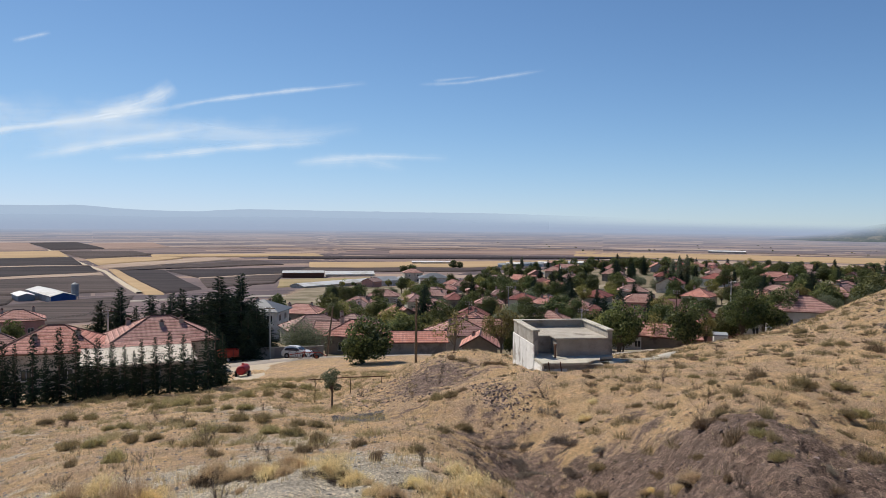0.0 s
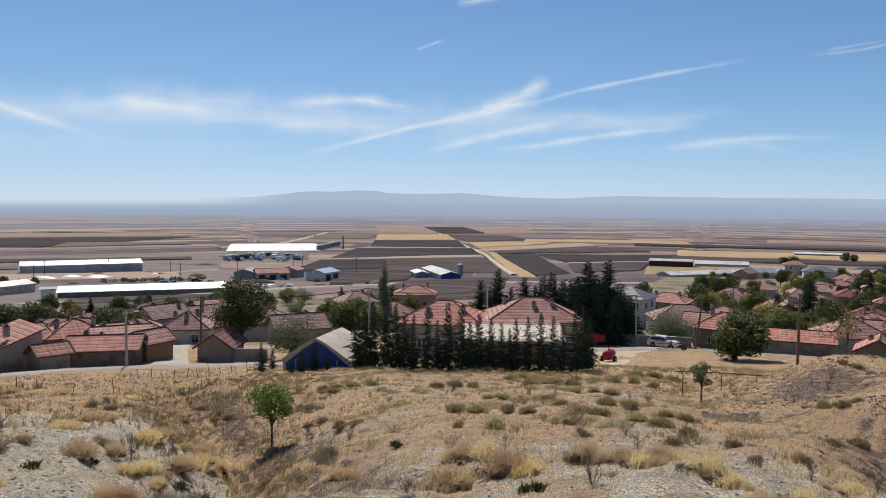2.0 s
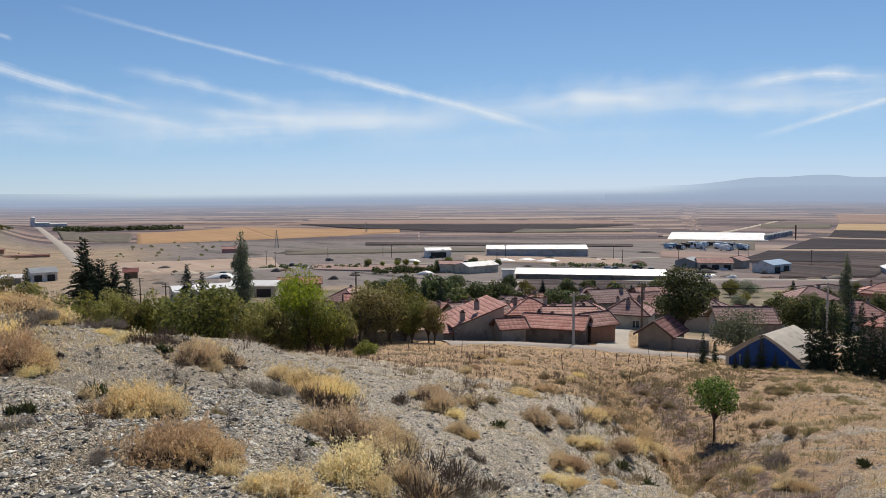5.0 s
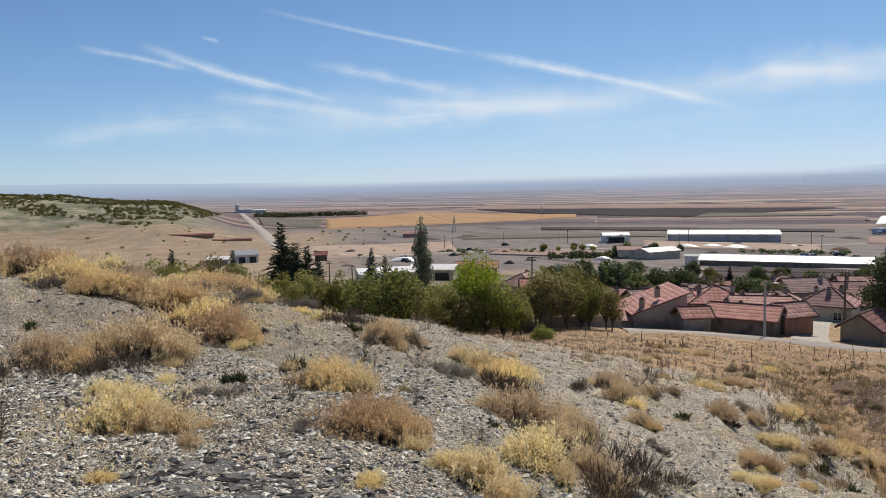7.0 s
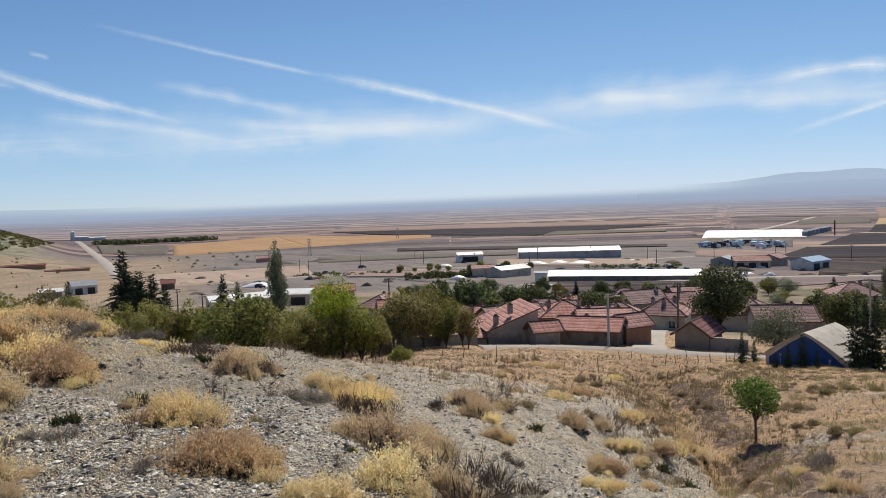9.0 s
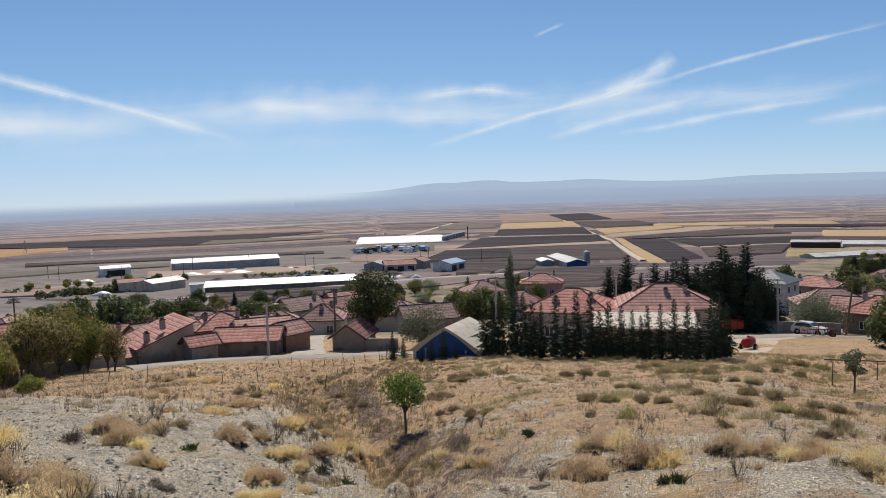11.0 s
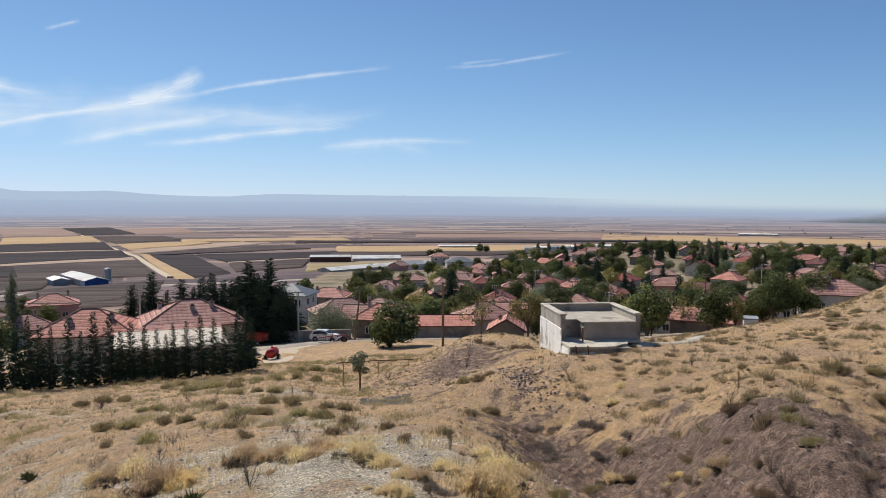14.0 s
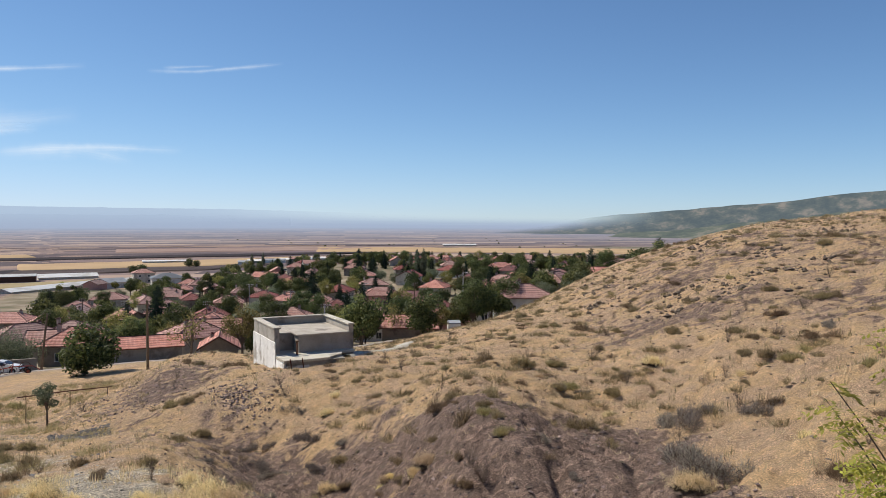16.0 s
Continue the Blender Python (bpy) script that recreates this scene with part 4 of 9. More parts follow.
KINDS["olive_tree"] = (broadleaf("tree", "broad olive-green tree with a dark trunk", 6.5, 6.6, 1.3, LEAF_OLD, 31, 3800, 0.14, 34, open_=1.2), 6.5)
KINDS["thin_tree"] = (broadleaf("tree", "thin-crowned tree with browning olive leaves", 6.2, 5.2, 1.7, LEAF_THIN, 32, 2600, 0.13, 26, open_=1.3), 6.2)
KINDS["poplar"] = (columnar("poplar", "tall narrow poplar in leaf", 16.0, 3.4, 20, LEAF_OLIVE), 16.0)
KINDS["bare"] = (broadleaf("tree", "half-bare small tree with brown twigs", 5.5, 4.2, 1.5, LEAF_BROWN, 21, 420, 0.14, 10, bark=TWIG), 5.5)

# ---- fields, roads and tracks
def soil(name, dark, light, furrow, turn):
    """Field soil: broad patches with faint furrows."""
    m, nt, bsdf, out = nodes_of(name)
    pos = nt.nodes.new("ShaderNodeNewGeometry").outputs["Position"]
    mp = node(nt, "ShaderNodeMapping")
    mp.inputs["Rotation"].default_value = (0, 0, radians(turn))
    mp.inputs["Scale"].default_value = (0.05, 1, 1)
    nt.links.new(pos, mp.inputs["Vector"])
    col = ramp(nt, noise_of(nt, pos, 0.02, 6, 0.65), [(0.3, dark), (0.7, light)])
    col = mixed(nt, furrow, col, ramp(nt, noise_of(nt, mp.outputs[0], 0.14, 4, 0.75), [(0.4, dark), (0.6, light)]))
    nt.links.new(col, bsdf.inputs["Base Color"])
    bsdf.inputs["Roughness"].default_value = 0.95
    bsdf.inputs["Specular IOR Level"].default_value = 0.1
    return m


PLOUGHED = soil("ploughed_soil", (0.014, 0.0105, 0.0125), (0.055, 0.042, 0.044), 0.75, -25)
TURNED = soil("turned_soil", (0.03, 0.0225, 0.0225), (0.115, 0.085, 0.077), 0.8, -25)
STUBBLE = soil("stubble", (0.27, 0.195, 0.15), (0.43, 0.325, 0.25), 0.4, -25)
GOLDEN = soil("golden_stubble", (0.34, 0.23, 0.125), (0.47, 0.335, 0.195), 0.45, -25)
ROSY = soil("rosy_stubble", (0.22, 0.15, 0.125), (0.33, 0.235, 0.195), 0.4, -25)
ORANGE = soil("orange_stubble", (0.31, 0.185, 0.095), (0.42, 0.26, 0.14), 0.35, -62)
FALLOW = soil("grey_fallow", (0.10, 0.088, 0.07), (0.18, 0.155, 0.12), 0.4, -25)
GRASSY = soil("dry_meadow", (0.22, 0.175, 0.09), (0.36, 0.28, 0.16), 0.5, 20)

dark_land, brown_land, pale_land, tan_land = "dark ploughed field on the plain", "brown turned field on the plain", "pale stubble strip on the plain", "golden-tan stubble field on the plain"
field("field", (21.69, 363), (20.42, 360), (23.45, 690), (23.97, 694), GOLDEN, "golden stubble strip running away across the plain", 0.5)
field("field", (20.31, 366), (17.84, 392), (20.4, 662), (23.3, 664), PLOUGHED, dark_land, 0.4)
field("field", (17.9, 517), (10.0, 585), (10.0, 700), (20.2, 660), PLOUGHED, dark_land, 0.4)
field("field", (17.9, 500), (10.0, 565), (10.0, 580), (18.0, 514), STUBBLE, pale_land, 0.6)
field("field", (17.4, 400), (12.6, 445), (12.0, 545), (17.9, 496), TURNED, brown_land, 0.4)
field("field", (24.0, 713), (15.8, 903), (16.9, 985), (24.5, 785), STUBBLE, pale_land, 0.6)
field("field", (23.3, 672), (12.0, 770), (14.0, 880), (23.8, 706), TURNED, brown_land, 0.5)
field("field", (24.6, 800), (19.1, 950), (19.8, 1020), (25.4, 960), GOLDEN, tan_land, 0.6)
field("field", (25.4, 975), (21.1, 1089), (22.4, 1265), (27.0, 1270), TURNED, "purple-brown turned field on the plain", 0.6)
field("field", (21.0, 1000), (9.0, 1010), (9.5, 1100), (21.2, 1080), GOLDEN, tan_land, 0.7)
field("field", (27.5, 1385), (24.1, 1415), (26.0, 1900), (28.9, 1850), PLOUGHED, "dark ploughed field far off")
field("field", (24.2, 1400), (20.0, 1480), (21.1, 1800), (25.3, 1750), ROSY, "rosy stubble field far off", 0.6)
field("field", (32.6, 1012), (26.5, 1057), (27.1, 1300), (32.4, 1262), GOLDEN, tan_land, 0.6)
field("field", (32.4, 1375), (27.9, 1380), (28.9, 1850), (32.6, 1880), ROSY, "rosy stubble field far off", 0.6)
field("field", (33.0, 806), (25.6, 798), (26.3, 1024), (32.6, 1004), PLOUGHED, dark_land, 0.5)
field("field", (34.0, 772), (25.2, 779), (25.4, 795), (33.1, 801), STUBBLE, pale_land, 0.6)
field("field", (36.0, 556), (24.6, 637), (25.2, 774), (34.0, 767), PLOUGHED, dark_land, 0.4)
field("field", (36.7, 521), (24.3, 581), (24.5, 632), (36.0, 552), STUBBLE, "long tan stubble strip between ploughed fields", 0.5)
field("field", (35.7, 390), (22.9, 389), (24.1, 576), (36.6, 516), TURNED, "brown furrowed field below the works", 0.4)
field("field", (38.9, 398), (31.6, 408), (31.8, 512), (36.7, 518), PLOUGHED, dark_land, 0.7)
field("field", (36.0, 300), (30.2, 322), (29.6, 372), (35.7, 385), TURNED, "grey-brown field with faint furrows", 0.4)
field("field", (37.2, 1060), (32.9, 1090), (32.8, 1255), (37.2, 1240), FALLOW, "dull grey fallow field", 0.5)
field("field", (44.0, 600), (37.6, 540), (37.6, 690), (43.0, 710), FALLOW, "dull grey trodden ground before the works", 0.35)
field("field", (10.0, 690), (-12.0, 770), (-12.0, 905), (10.0, 830), GOLDEN, "golden stubble field beyond the village")
field("field", (11.0, 600), (-7.0, 640), (-7.0, 715), (10.2, 684), TURNED, "dark brown field beyond the sheds", 0.5)
field("field", (12.4, 395), (1.2, 470), (1.4, 520), (12.2, 480), GRASSY, "golden dry meadow round long sheds", 0.4)
field("field", (13.0, 930), (-14.0, 1010), (-14.0, 1075), (13.0, 1000), PLOUGHED, dark_land, 0.5)
field("field", (-10.0, 1120), (-34.0, 1080), (-34.0, 1300), (-10.0, 1330), GOLDEN, tan_land, 0.5)
field("field", (4.0, 1150), (-14.0, 1190), (-14.0, 1330), (4.0, 1290), ROSY, "rosy stubble field far off", 0.5)
field("field", (-14.0, 820), (-33.0, 760), (-33.0, 960), (-14.0, 1000), STUBBLE, pale_land, 0.5)
field("field", (82.3, 735), (72.8, 784), (75.1, 1158), (82.3, 995), ORANGE, "orange-brown stubble field", 0.5)
field("field", (72.8, 784), (63.5, 900), (63.5, 980), (75.1, 1158), ORANGE, "orange-brown stubble field", 0.5)
field("field", (66.7, 1050), (55.6, 872), (46.0, 1169), (70.8, 1265), PLOUGHED, "wide dark ploughed field", 0.5)
field("field", (55.0, 870), (46.0, 905), (46.0, 960), (54.0, 985), FALLOW, "dull grey fallow field", 0.6)
field("field", (72.0, 1300), (46.5, 1210), (48.0, 1400), (70.0, 1500), ROSY, "rosy stubble field far off", 0.5)
field("field", (87.0, 850), (82.8, 770), (82.6, 985), (87.3, 1130), FALLOW, "grey-green fallow field by the road", 0.5)

field("field", (36.0, 226), (23.4, 232), (22.4, 350), (30.2, 316), TURNED, "brown furrowed field at the village edge", 0.35)
dirt = "bare trodden dirt round the sheds"
field("dirt_yard", (58.5, 372), (46.5, 350), (47.0, 402), (58.5, 425), STUBBLE, dirt, 0.3)
field("dirt_yard", (70.0, 330), (60.0, 300), (60.0, 335), (70.0, 372), ROSY, dirt, 0.3)
field("dirt_yard", (84.0, 330), (72.5, 360), (73.0, 440), (84.0, 430), STUBBLE, dirt, 0.3)
field("dirt_yard", (44.0, 430), (38.0, 405), (37.6, 470), (44.0, 500), ROSY, dirt, 0.3)
field("field", (54.5, 216), (43.5, 222), (43.5, 256), (54.0, 256), TURNED, "brown furrowed field below a long shed", 0.4)
field("field", (72.0, 470), (57.0, 480), (57.0, 520), (72.0, 540), FALLOW, "dull grey strip of fallow", 0.4)
field("field", (66.0, 600), (46.0, 560), (46.0, 600), (66.0, 660), TURNED, "dark strip of broken ground", 0.4)
drape("road", [(60, 84), (54.5, 86.5), (50, 87.5), (45, 86.5), (41, 85.5), (38, 86), (34, 90), (28, 94), (20, 99), (14, 106), (9, 110), (4, 111), (-2, 110), (-8, 106), (-13, 98), (-17, 96), (-21, 98), (-26, 106), (-31, 118)], 4.2, ROAD, "dusty pale village road along the houses", 0.1)
drape("side_street", [(47.4, 87), (47.4, 100), (47.0, 118), (46.0, 140)], 3.4, ROAD, "dusty side street between houses", 0.1)
drape("yard", [(16.3, 98), (13, 109), (10, 113), (7.5, 112)], 6.0, TRACK, "bare dirt yard beside the road", 0.06)
drape("yard", [(15.3, 84), (14.6, 92), (13.8, 100)], 3.0, TRACK, "pale dirt track up to the yard", 0.05)
drape("highway", [(85.7, 430), (86.2, 501), (87.0, 720), (87.66, 902), (88.5, 1400)], 7.5, ROAD, "straight pale asphalt road over the steppe", 0.5, 12)
drape("dirt_track", [(22.0, 372), (22.6, 416), (24.2, 660), (26.1, 926), (27.7, 1380)], 2.6, TRACK, "pale dirt track between fields", 0.7, 12)
drape("dirt_track", [(44.0, 790), (39.6, 905), (36.2, 1400)], 4.5, TRACK, "pale dirt track across the plain", 0.9, 20)
drape("valley_road", [(58, 245), (50, 248), (44, 262), (38, 290), (30, 300), (22, 318), (12, 335)], 5.0, ROAD, "pale road at the foot of the village", 0.4, 6)
drape("valley_road", [(80, 330), (70, 350), (60, 360), (52, 380), (44, 420)], 5.0, ROAD, "pale road past the warehouses", 0.5, 8)

# ---- the near row of buildings
W2 = ((-2.2, 1.0, 1.1, 1.2, 0), (2.2, 1.0, 1.1, 1.2, 0))
build_house(27.2, 104, 11.5, 9.5, 4.3, 2.4, -12, "hip", CREAM, TILE, chimneys=((-0.15, -0.28), (0.25, -0.2)), windows=W2, label="cream house with a hipped clay-tile roof behind conifers")
build_house(20.6, 105, 12.4, 10.0, 4.6, 2.5, 6, "hip", CREAM, TILE, chimneys=((0.0, -0.2), (0.2, -0.15), (-0.3, 0.2)), windows=W2, label="wide house with a hipped clay-tile roof behind conifers")
build_house(21.4, 97.5, 9.8, 2.6, 3.6, 0.75, 6, "shed", CREAM, TILE, 0.2, chimneys=(), label="low tiled lean-to in front of a house", category="outbuilding", name="lean_to", group="outbuildings")


def metal_canopy(az, r, L, W, H, turn, material, label):
    """A flat sheet-metal roof on posts."""
    at = on_ground(az, r)
    ob = thing("metal_canopy", at, az + turn, label, "canopy", "outbuildings")
    s = Shape()
    n = 24
    for i in range(n):
        x0, x1 = -L / 2 + L * i / n, -L / 2 + L * (i + 1) / n
        xm = (x0 + x1) / 2
        for a, b, za, zb in ((x0, xm, 0, 0.018), (xm, x1, 0.018, 0)):
            s.poly([(a, -W / 2, H + za), (b, -W / 2, H + zb), (b, W / 2, H + 0.5 + zb), (a, W / 2, H + 0.5 + za)])
    s.box(-L / 2, L / 2, -W / 2 - 0.05, -W / 2, H - 0.2, H + 0.06)
    s.box(-L / 2, L / 2, W / 2, W / 2 + 0.05, H + 0.3, H + 0.56)
    part("roof_sheet", s, material, ob)
    for x in (-L / 2 + 0.3, -L / 6, L / 6, L / 2 - 0.3):
        for y in (-W / 2 + 0.2, W / 2 - 0.2):
            part("post", Shape().tube([(x, y, -1), (x, y, H + 0.1)], 0.08, 6), GREY_METAL, ob)
    part("back_wall", Shape().box(-L / 2, L / 2, W / 2 - 0.35, W / 2 - 0.15, -1, H + 0.2), PLASTER, ob)
    return ob


metal_canopy(22.0, 87.0, 11.4, 8.4, 3.5, 2, CREAM, "white sheet-metal canopy behind a row of conifers")


def arched_shed():
    """The blue shed with a pale roof and trim, its arched end towards the hill."""
    at = on_ground(36.9, 76.0)
    at.z = -15.6
    ob = thing("blue_shed", at, 14, "blue shed with a cream arched roof and pale trim", "shed", "outbuildings")
    w, H, T, D = 3.55, 1.45, 3.75, 6.5
    prof = [(w * u, H + (T - H) * (1 - abs(u) ** 1.22)) for u in (-1, -0.82, -0.6, -0.38, -0.18, 0, 0.18, 0.38, 0.6, 0.82, 1)]
    wall = Shape()
    wall.loft([[(x, y, z) for x, z in [(-w, -1.5)] + prof + [(w, -1.5)]] for y in (0.0, D)])
    part("wall", wall, BLUE_METAL, ob)
    roof = Shape()
    o = 0.3
    outer = [(x * 1.06, z + 0.12) for x, z in prof]
    inner = [(x * 1.03, z + 0.03) for x, z in prof]
    ring = outer + inner[::-1]
    roof.loft([[(x, y, z) for x, z in ring] for y in (-o, D + o)])
    part("roof", roof, CREAM, ob, "cream sheet roof")
    trim = Shape()
    tr = [(x * 1.03, z + 0.02) for x, z in prof] + [(x * 0.93, z - 0.22) for x, z in prof[::-1]]
    trim.loft([[(x, y, z) for x, z in tr] for y in (-0.1, -0.003)])
    for s in (-1, 1):
        trim.box(s * w - 0.15, s * w + 0.15, -0.1, -0.003, -1.2, H)
    part("gable_trim", trim, CREAM, ob, "pale gable trim")
    for x in (-2.1, 2.3):
        part("lamp_post", Shape().tube([(x, -0.5, -1), (x, -0.5, 1.5)], 0.06, 6).box(x - 0.09, x + 0.09, -0.59, -0.41, 1.5, 1.7), GREY_METAL, ob)
    return ob


arched_shed()
for a, r, h in ((38.8, 73.2, 1.5), (38.1, 73.0, 1.8), (36.2, 72.8, 1.7)):
    plant("conifer_b", a, r, h, a * 91 % 360)

# the long low house, the gabled barn and their neighbours on the road
build_house(2.1, 121, 9.6, 6.5, 2.7, 1.1, 2, "gable", PLASTER, TILE, chimneys=(), label="long low building with pale clay-tile roof by the road")
build_house(-2.9, 119, 6.5, 5.4, 2.0, 1.6, 88, "gable", MUD_WALL, TILE, chimneys=((0.1, 0.2),), label="grey gabled barn with clay-tile roof by the road", category="barn", name="barn")
build_house(-1.2, 131, 9.0, 8.0, 3.6, 2.2, 20, "hip", CREAM, TILE, chimneys=((0.2, 0.1), (-0.2, -0.1)), label="house with a pale hipped clay-tile roof")
build_house(13.4, 166, 8.6, 8.2, 6.0, 1.9, -20, "hip", WHITE_WALL, SLATE_METAL, 0.6, chimneys=((-0.2, 0.1), (0.1, 0.2)), windows=((-2.4, 3.8, 1.2, 1.3, 0), (0.4, 3.8, 1.2, 1.3, 0), (2.8, 3.8, 1.2, 1.3, 0), (-2.4, 0.9, 1.2, 1.3, 0), (2.4, 0.9, 1.2, 1.3, 0), (-2, 3.8, 1.2, 1.3, 90), (1.5, 3.8, 1.2, 1.3, 90)), label="white two-storey house with grey metal roof")
build_house(9.6, 150, 12, 8.5, 3.4, 2.2, 15, "hip", PLASTER, TILE_OLD, chimneys=((0.2, 0.1),), label="low house with an old hipped tile roof")
build_house(7.6, 140, 9, 7, 3.0, 1.8, -10, "gable", PLASTER, TILE_OLD, chimneys=(), label="low house with a sagging old tile roof")

# half hidden behind the thicket
build_house(67.3, 160, 10.5, 7.0, 3.0, 2.0, 64, "hip", PLASTER, TILE_OLD, chimneys=((0.2, 0.1),), label="plaster house with an old tile roof behind trees")
build_house(74.0, 138, 8.5, 6.0, 1.8, 1.4, 70, "gable", MUD_WALL, TILE_OLD, chimneys=(), label="low tiled building half hidden behind trees", category="outbuilding", name="outbuilding", group="outbuildings")

# the cluster by the side street
build_house(58.1, 95.4, 8.5, 6.3, 2.4, 2.2, -75, "shed", PLASTER, TILE, 0.3, chimneys=((0.38, -0.3), (0.3, 0.02), (-0.2, 0.42)), windows=((1.2, 1.4, 0.4, 0.7, 270),), label="tall gabled house with clay-tile roof and plain plaster wall")
build_house(61.3, 93, 5.6, 4.6, 1.3, 1.1, 4, "shed", PLASTER, TILE, chimneys=(), label="low tiled outbuilding beside a gabled house", category="outbuilding", name="outbuilding", group="outbuildings")
build_house(55.1, 90.5, 3.0, 2.8, 1.9, 0.8, 20, "gable", PLASTER, TILE, chimneys=(), label="small tiled plaster annex by the road", category="outbuilding", name="outbuilding", group="outbuildings")
build_house(51.6, 94, 7.4, 5.2, 2.1, 1.1, -12, "gable", MUD_WALL, TILE, chimneys=((-0.3, 0.1), (-0.1, 0.25)), label="long low mud-walled building with clay-tile roof")
build_house(48.75, 97, 3.8, 3.6, 2.4, 1.1, 38, "gable", ORANGE_WALL, TILE_OLD, chimneys=(), windows=((0.3, 0.8, 0.8, 0.9, 90),), label="small orange-walled house with a sagging tile roof")
build_house(46.2, 124, 7.0, 6.6, 3.0, 2.0, -10, "hip", CREAM, TILE, chimneys=((0.2, 0.1), (-0.3, 0.2), (0.0, -0.15)), windows=((1.6, 0.9, 1.0, 1.1, 0),), label="cream house with hipped tile roof behind a lane")
build_house(43.9, 95, 5.0, 4.0, 2.0, 1.4, 72, "gable", MUD_WALL, TILE_DARK, chimneys=(), label="mud-walled barn with dark red tile roof", category="barn", name="barn")
build_house(53.6, 114, 7.6, 7.0, 2.7, 1.7, 10, "hip", CREAM, TILE, chimneys=((-0.3, -0.1), (0.3, -0.1)), label="house with hipped clay-tile roof")
build_house(50.6, 108, 7.0, 5.5, 2.3, 0.9, 5, "gable", PLASTER, TILE_OLD, chimneys=((0.1, 0.1), (0.3, 0.2), (-0.3, 0.1)), label="half-ruined house with broken tile roof")
build_house(47.9, 150, 7.5, 6.5, 3.2, 1.9, 30, "gable", PLASTER, TILE_OLD, chimneys=((0.2, 0.1), (-0.2, 0.1), (0.4, -0.1)), label="old house with patched tile roof")
build_house(38.4, 114, 7.5, 6.0, 2.6, 1.6, 15, "gable", PLASTER, TILE_OLD, chimneys=((0.2, 0.1),), label="house with an old clay-tile roof behind a shrub")
build_house(40.6, 128, 8.0, 7.0, 3.2, 1.9, -10, "hip", CREAM, TILE_OLD, chimneys=((0.1, 0.1),), label="house with faded hipped tile roof")
build_house(29.5, 196, 10.5, 8.5, 4.2, 1.9, 0, "hip", PINK_WALL, TILE, chimneys=((-0.3, 0.1), (0.1, 0.2), (0.3, 0.0)), windows=((-2.5, 1.2, 1.1, 1.2, 0), (2.5, 1.2, 1.1, 1.2, 0)), label="pink house with hipped tile roof")
build_house(31.2, 150, 9.0, 7.5, 3.0, 2.0, 10, "hip", CREAM, TILE, chimneys=((0.2, 0.1),), label="house with hipped clay-tile roof")
build_house(34.0, 175, 9.0, 8.0, 3.6, 2.0, 20, "hip", CREAM, TILE, chimneys=((0.2, 0.1),), label="house with hipped clay-tile roof")
build_house(65.5, 112, 8.0, 6.5, 3.6, 1.7, 5, "gable", PLASTER, TILE, chimneys=((0.2, 0.1),), label="house with clay-tile roof among trees")
build_house(63.0, 125, 8.0, 6.5, 3.4, 1.6, -15, "hip", PLASTER, TILE_OLD, chimneys=((0.2, 0.1),), label="house with old tile roof among trees")
build_house(75.6, 96, 8.0, 6.0, 2.5, 1.6, 10, "gable", MUD_WALL, TILE, chimneys=(), label="low tiled house among shrubs")

rng = random.Random(12)
for az, r in ((60.2, 118), (57.6, 112), (55.6, 124), (58.8, 134), (54.0, 138), (51.8, 122), (49.6, 132), (52.6, 152), (56.8, 158), (60.8, 150), (49.0, 166), (45.4, 160), (43.4, 140), (44.6, 178), (42.2, 168), (37.0, 136), (35.4, 152)):
    build_house(az, r, rng.uniform(6.5, 9), rng.uniform(5.5, 7), rng.uniform(2.2, 2.8), rng.uniform(1.3, 1.8), rng.uniform(-30, 30), rng.choice(["hip", "gable"]), rng.choice([CREAM, PLASTER, MUD_WALL]), rng.choice([TILE, TILE_OLD, TILE_OLD]),
                chimneys=((rng.uniform(-0.3, 0.3), 0.1), (rng.uniform(-0.3, 0.3), -0.15)), label="low old house with a patched clay-tile roof")

# ---- the village behind: rows of low tiled houses
rng = random.Random(4)
spots = []
for i in range(1500):
    r = 128 + 400 * rng.random() ** 1.1
    az = -33 + 47 * rng.random()
    if r > 372 - 16 * max(0, az) + 12 * min(12, max(0, -az)):
        continue
    if az > 10 and r < 185:
        continue
    if az < -24 and r < 150:
        continue
    p = spot(az, r).xy
    if all((p - q).length > 12.5 + 0.02 * r for q in spots):
        spots.append(p)
        if len(spots) > 96:
            break
VILLAGE = list(spots)
for i, p in enumerate(spots):
    r, az = p.length, math.degrees(math.atan2(-p.x, p.y))
    kind = "hip" if rng.random() < 0.7 else "gable"
    wall = rng.choice([CREAM, PLASTER, CREAM, WHITE_WALL, PINK_WALL, MUD_WALL])
    roof = rng.choice([TILE, TILE, TILE_OLD, TILE_DARK])
    L, W = rng.uniform(8, 12), rng.uniform(7, 8.5)
    nm = {TILE: "clay-tile", TILE_OLD: "faded tile", TILE_DARK: "dark red tile"}[roof]
    wn_ = {CREAM: "cream", PLASTER: "grey", WHITE_WALL: "white", PINK_WALL: "pink", MUD_WALL: "mud-walled"}[wall]
    turn = rng.choice([0, 90]) + rng.uniform(-25, 15)
    win = tuple((x, 0.95, 1.0, 1.15, f) for f in (0, 90, 270) for x in (-1.9, 1.7)) if r < 165 else ((-1.9, 0.95, 1.0, 1.15, 0), (1.9, 0.95, 1.0, 1.15, 0)) if r < 330 else ()
    build_house(az, r, L, W, rng.uniform(2.9, 3.5), rng.uniform(1.7, 2.2), turn, kind, wall, roof, windows=win,
                chimneys=tuple((rng.uniform(-0.35, 0.35), rng.uniform(-0.2, 0.2)) for _ in range(rng.choice([1, 2, 2]))),
                label=f"{wn_} village house with {'hipped' if kind == 'hip' else 'gabled'} {nm} roof")

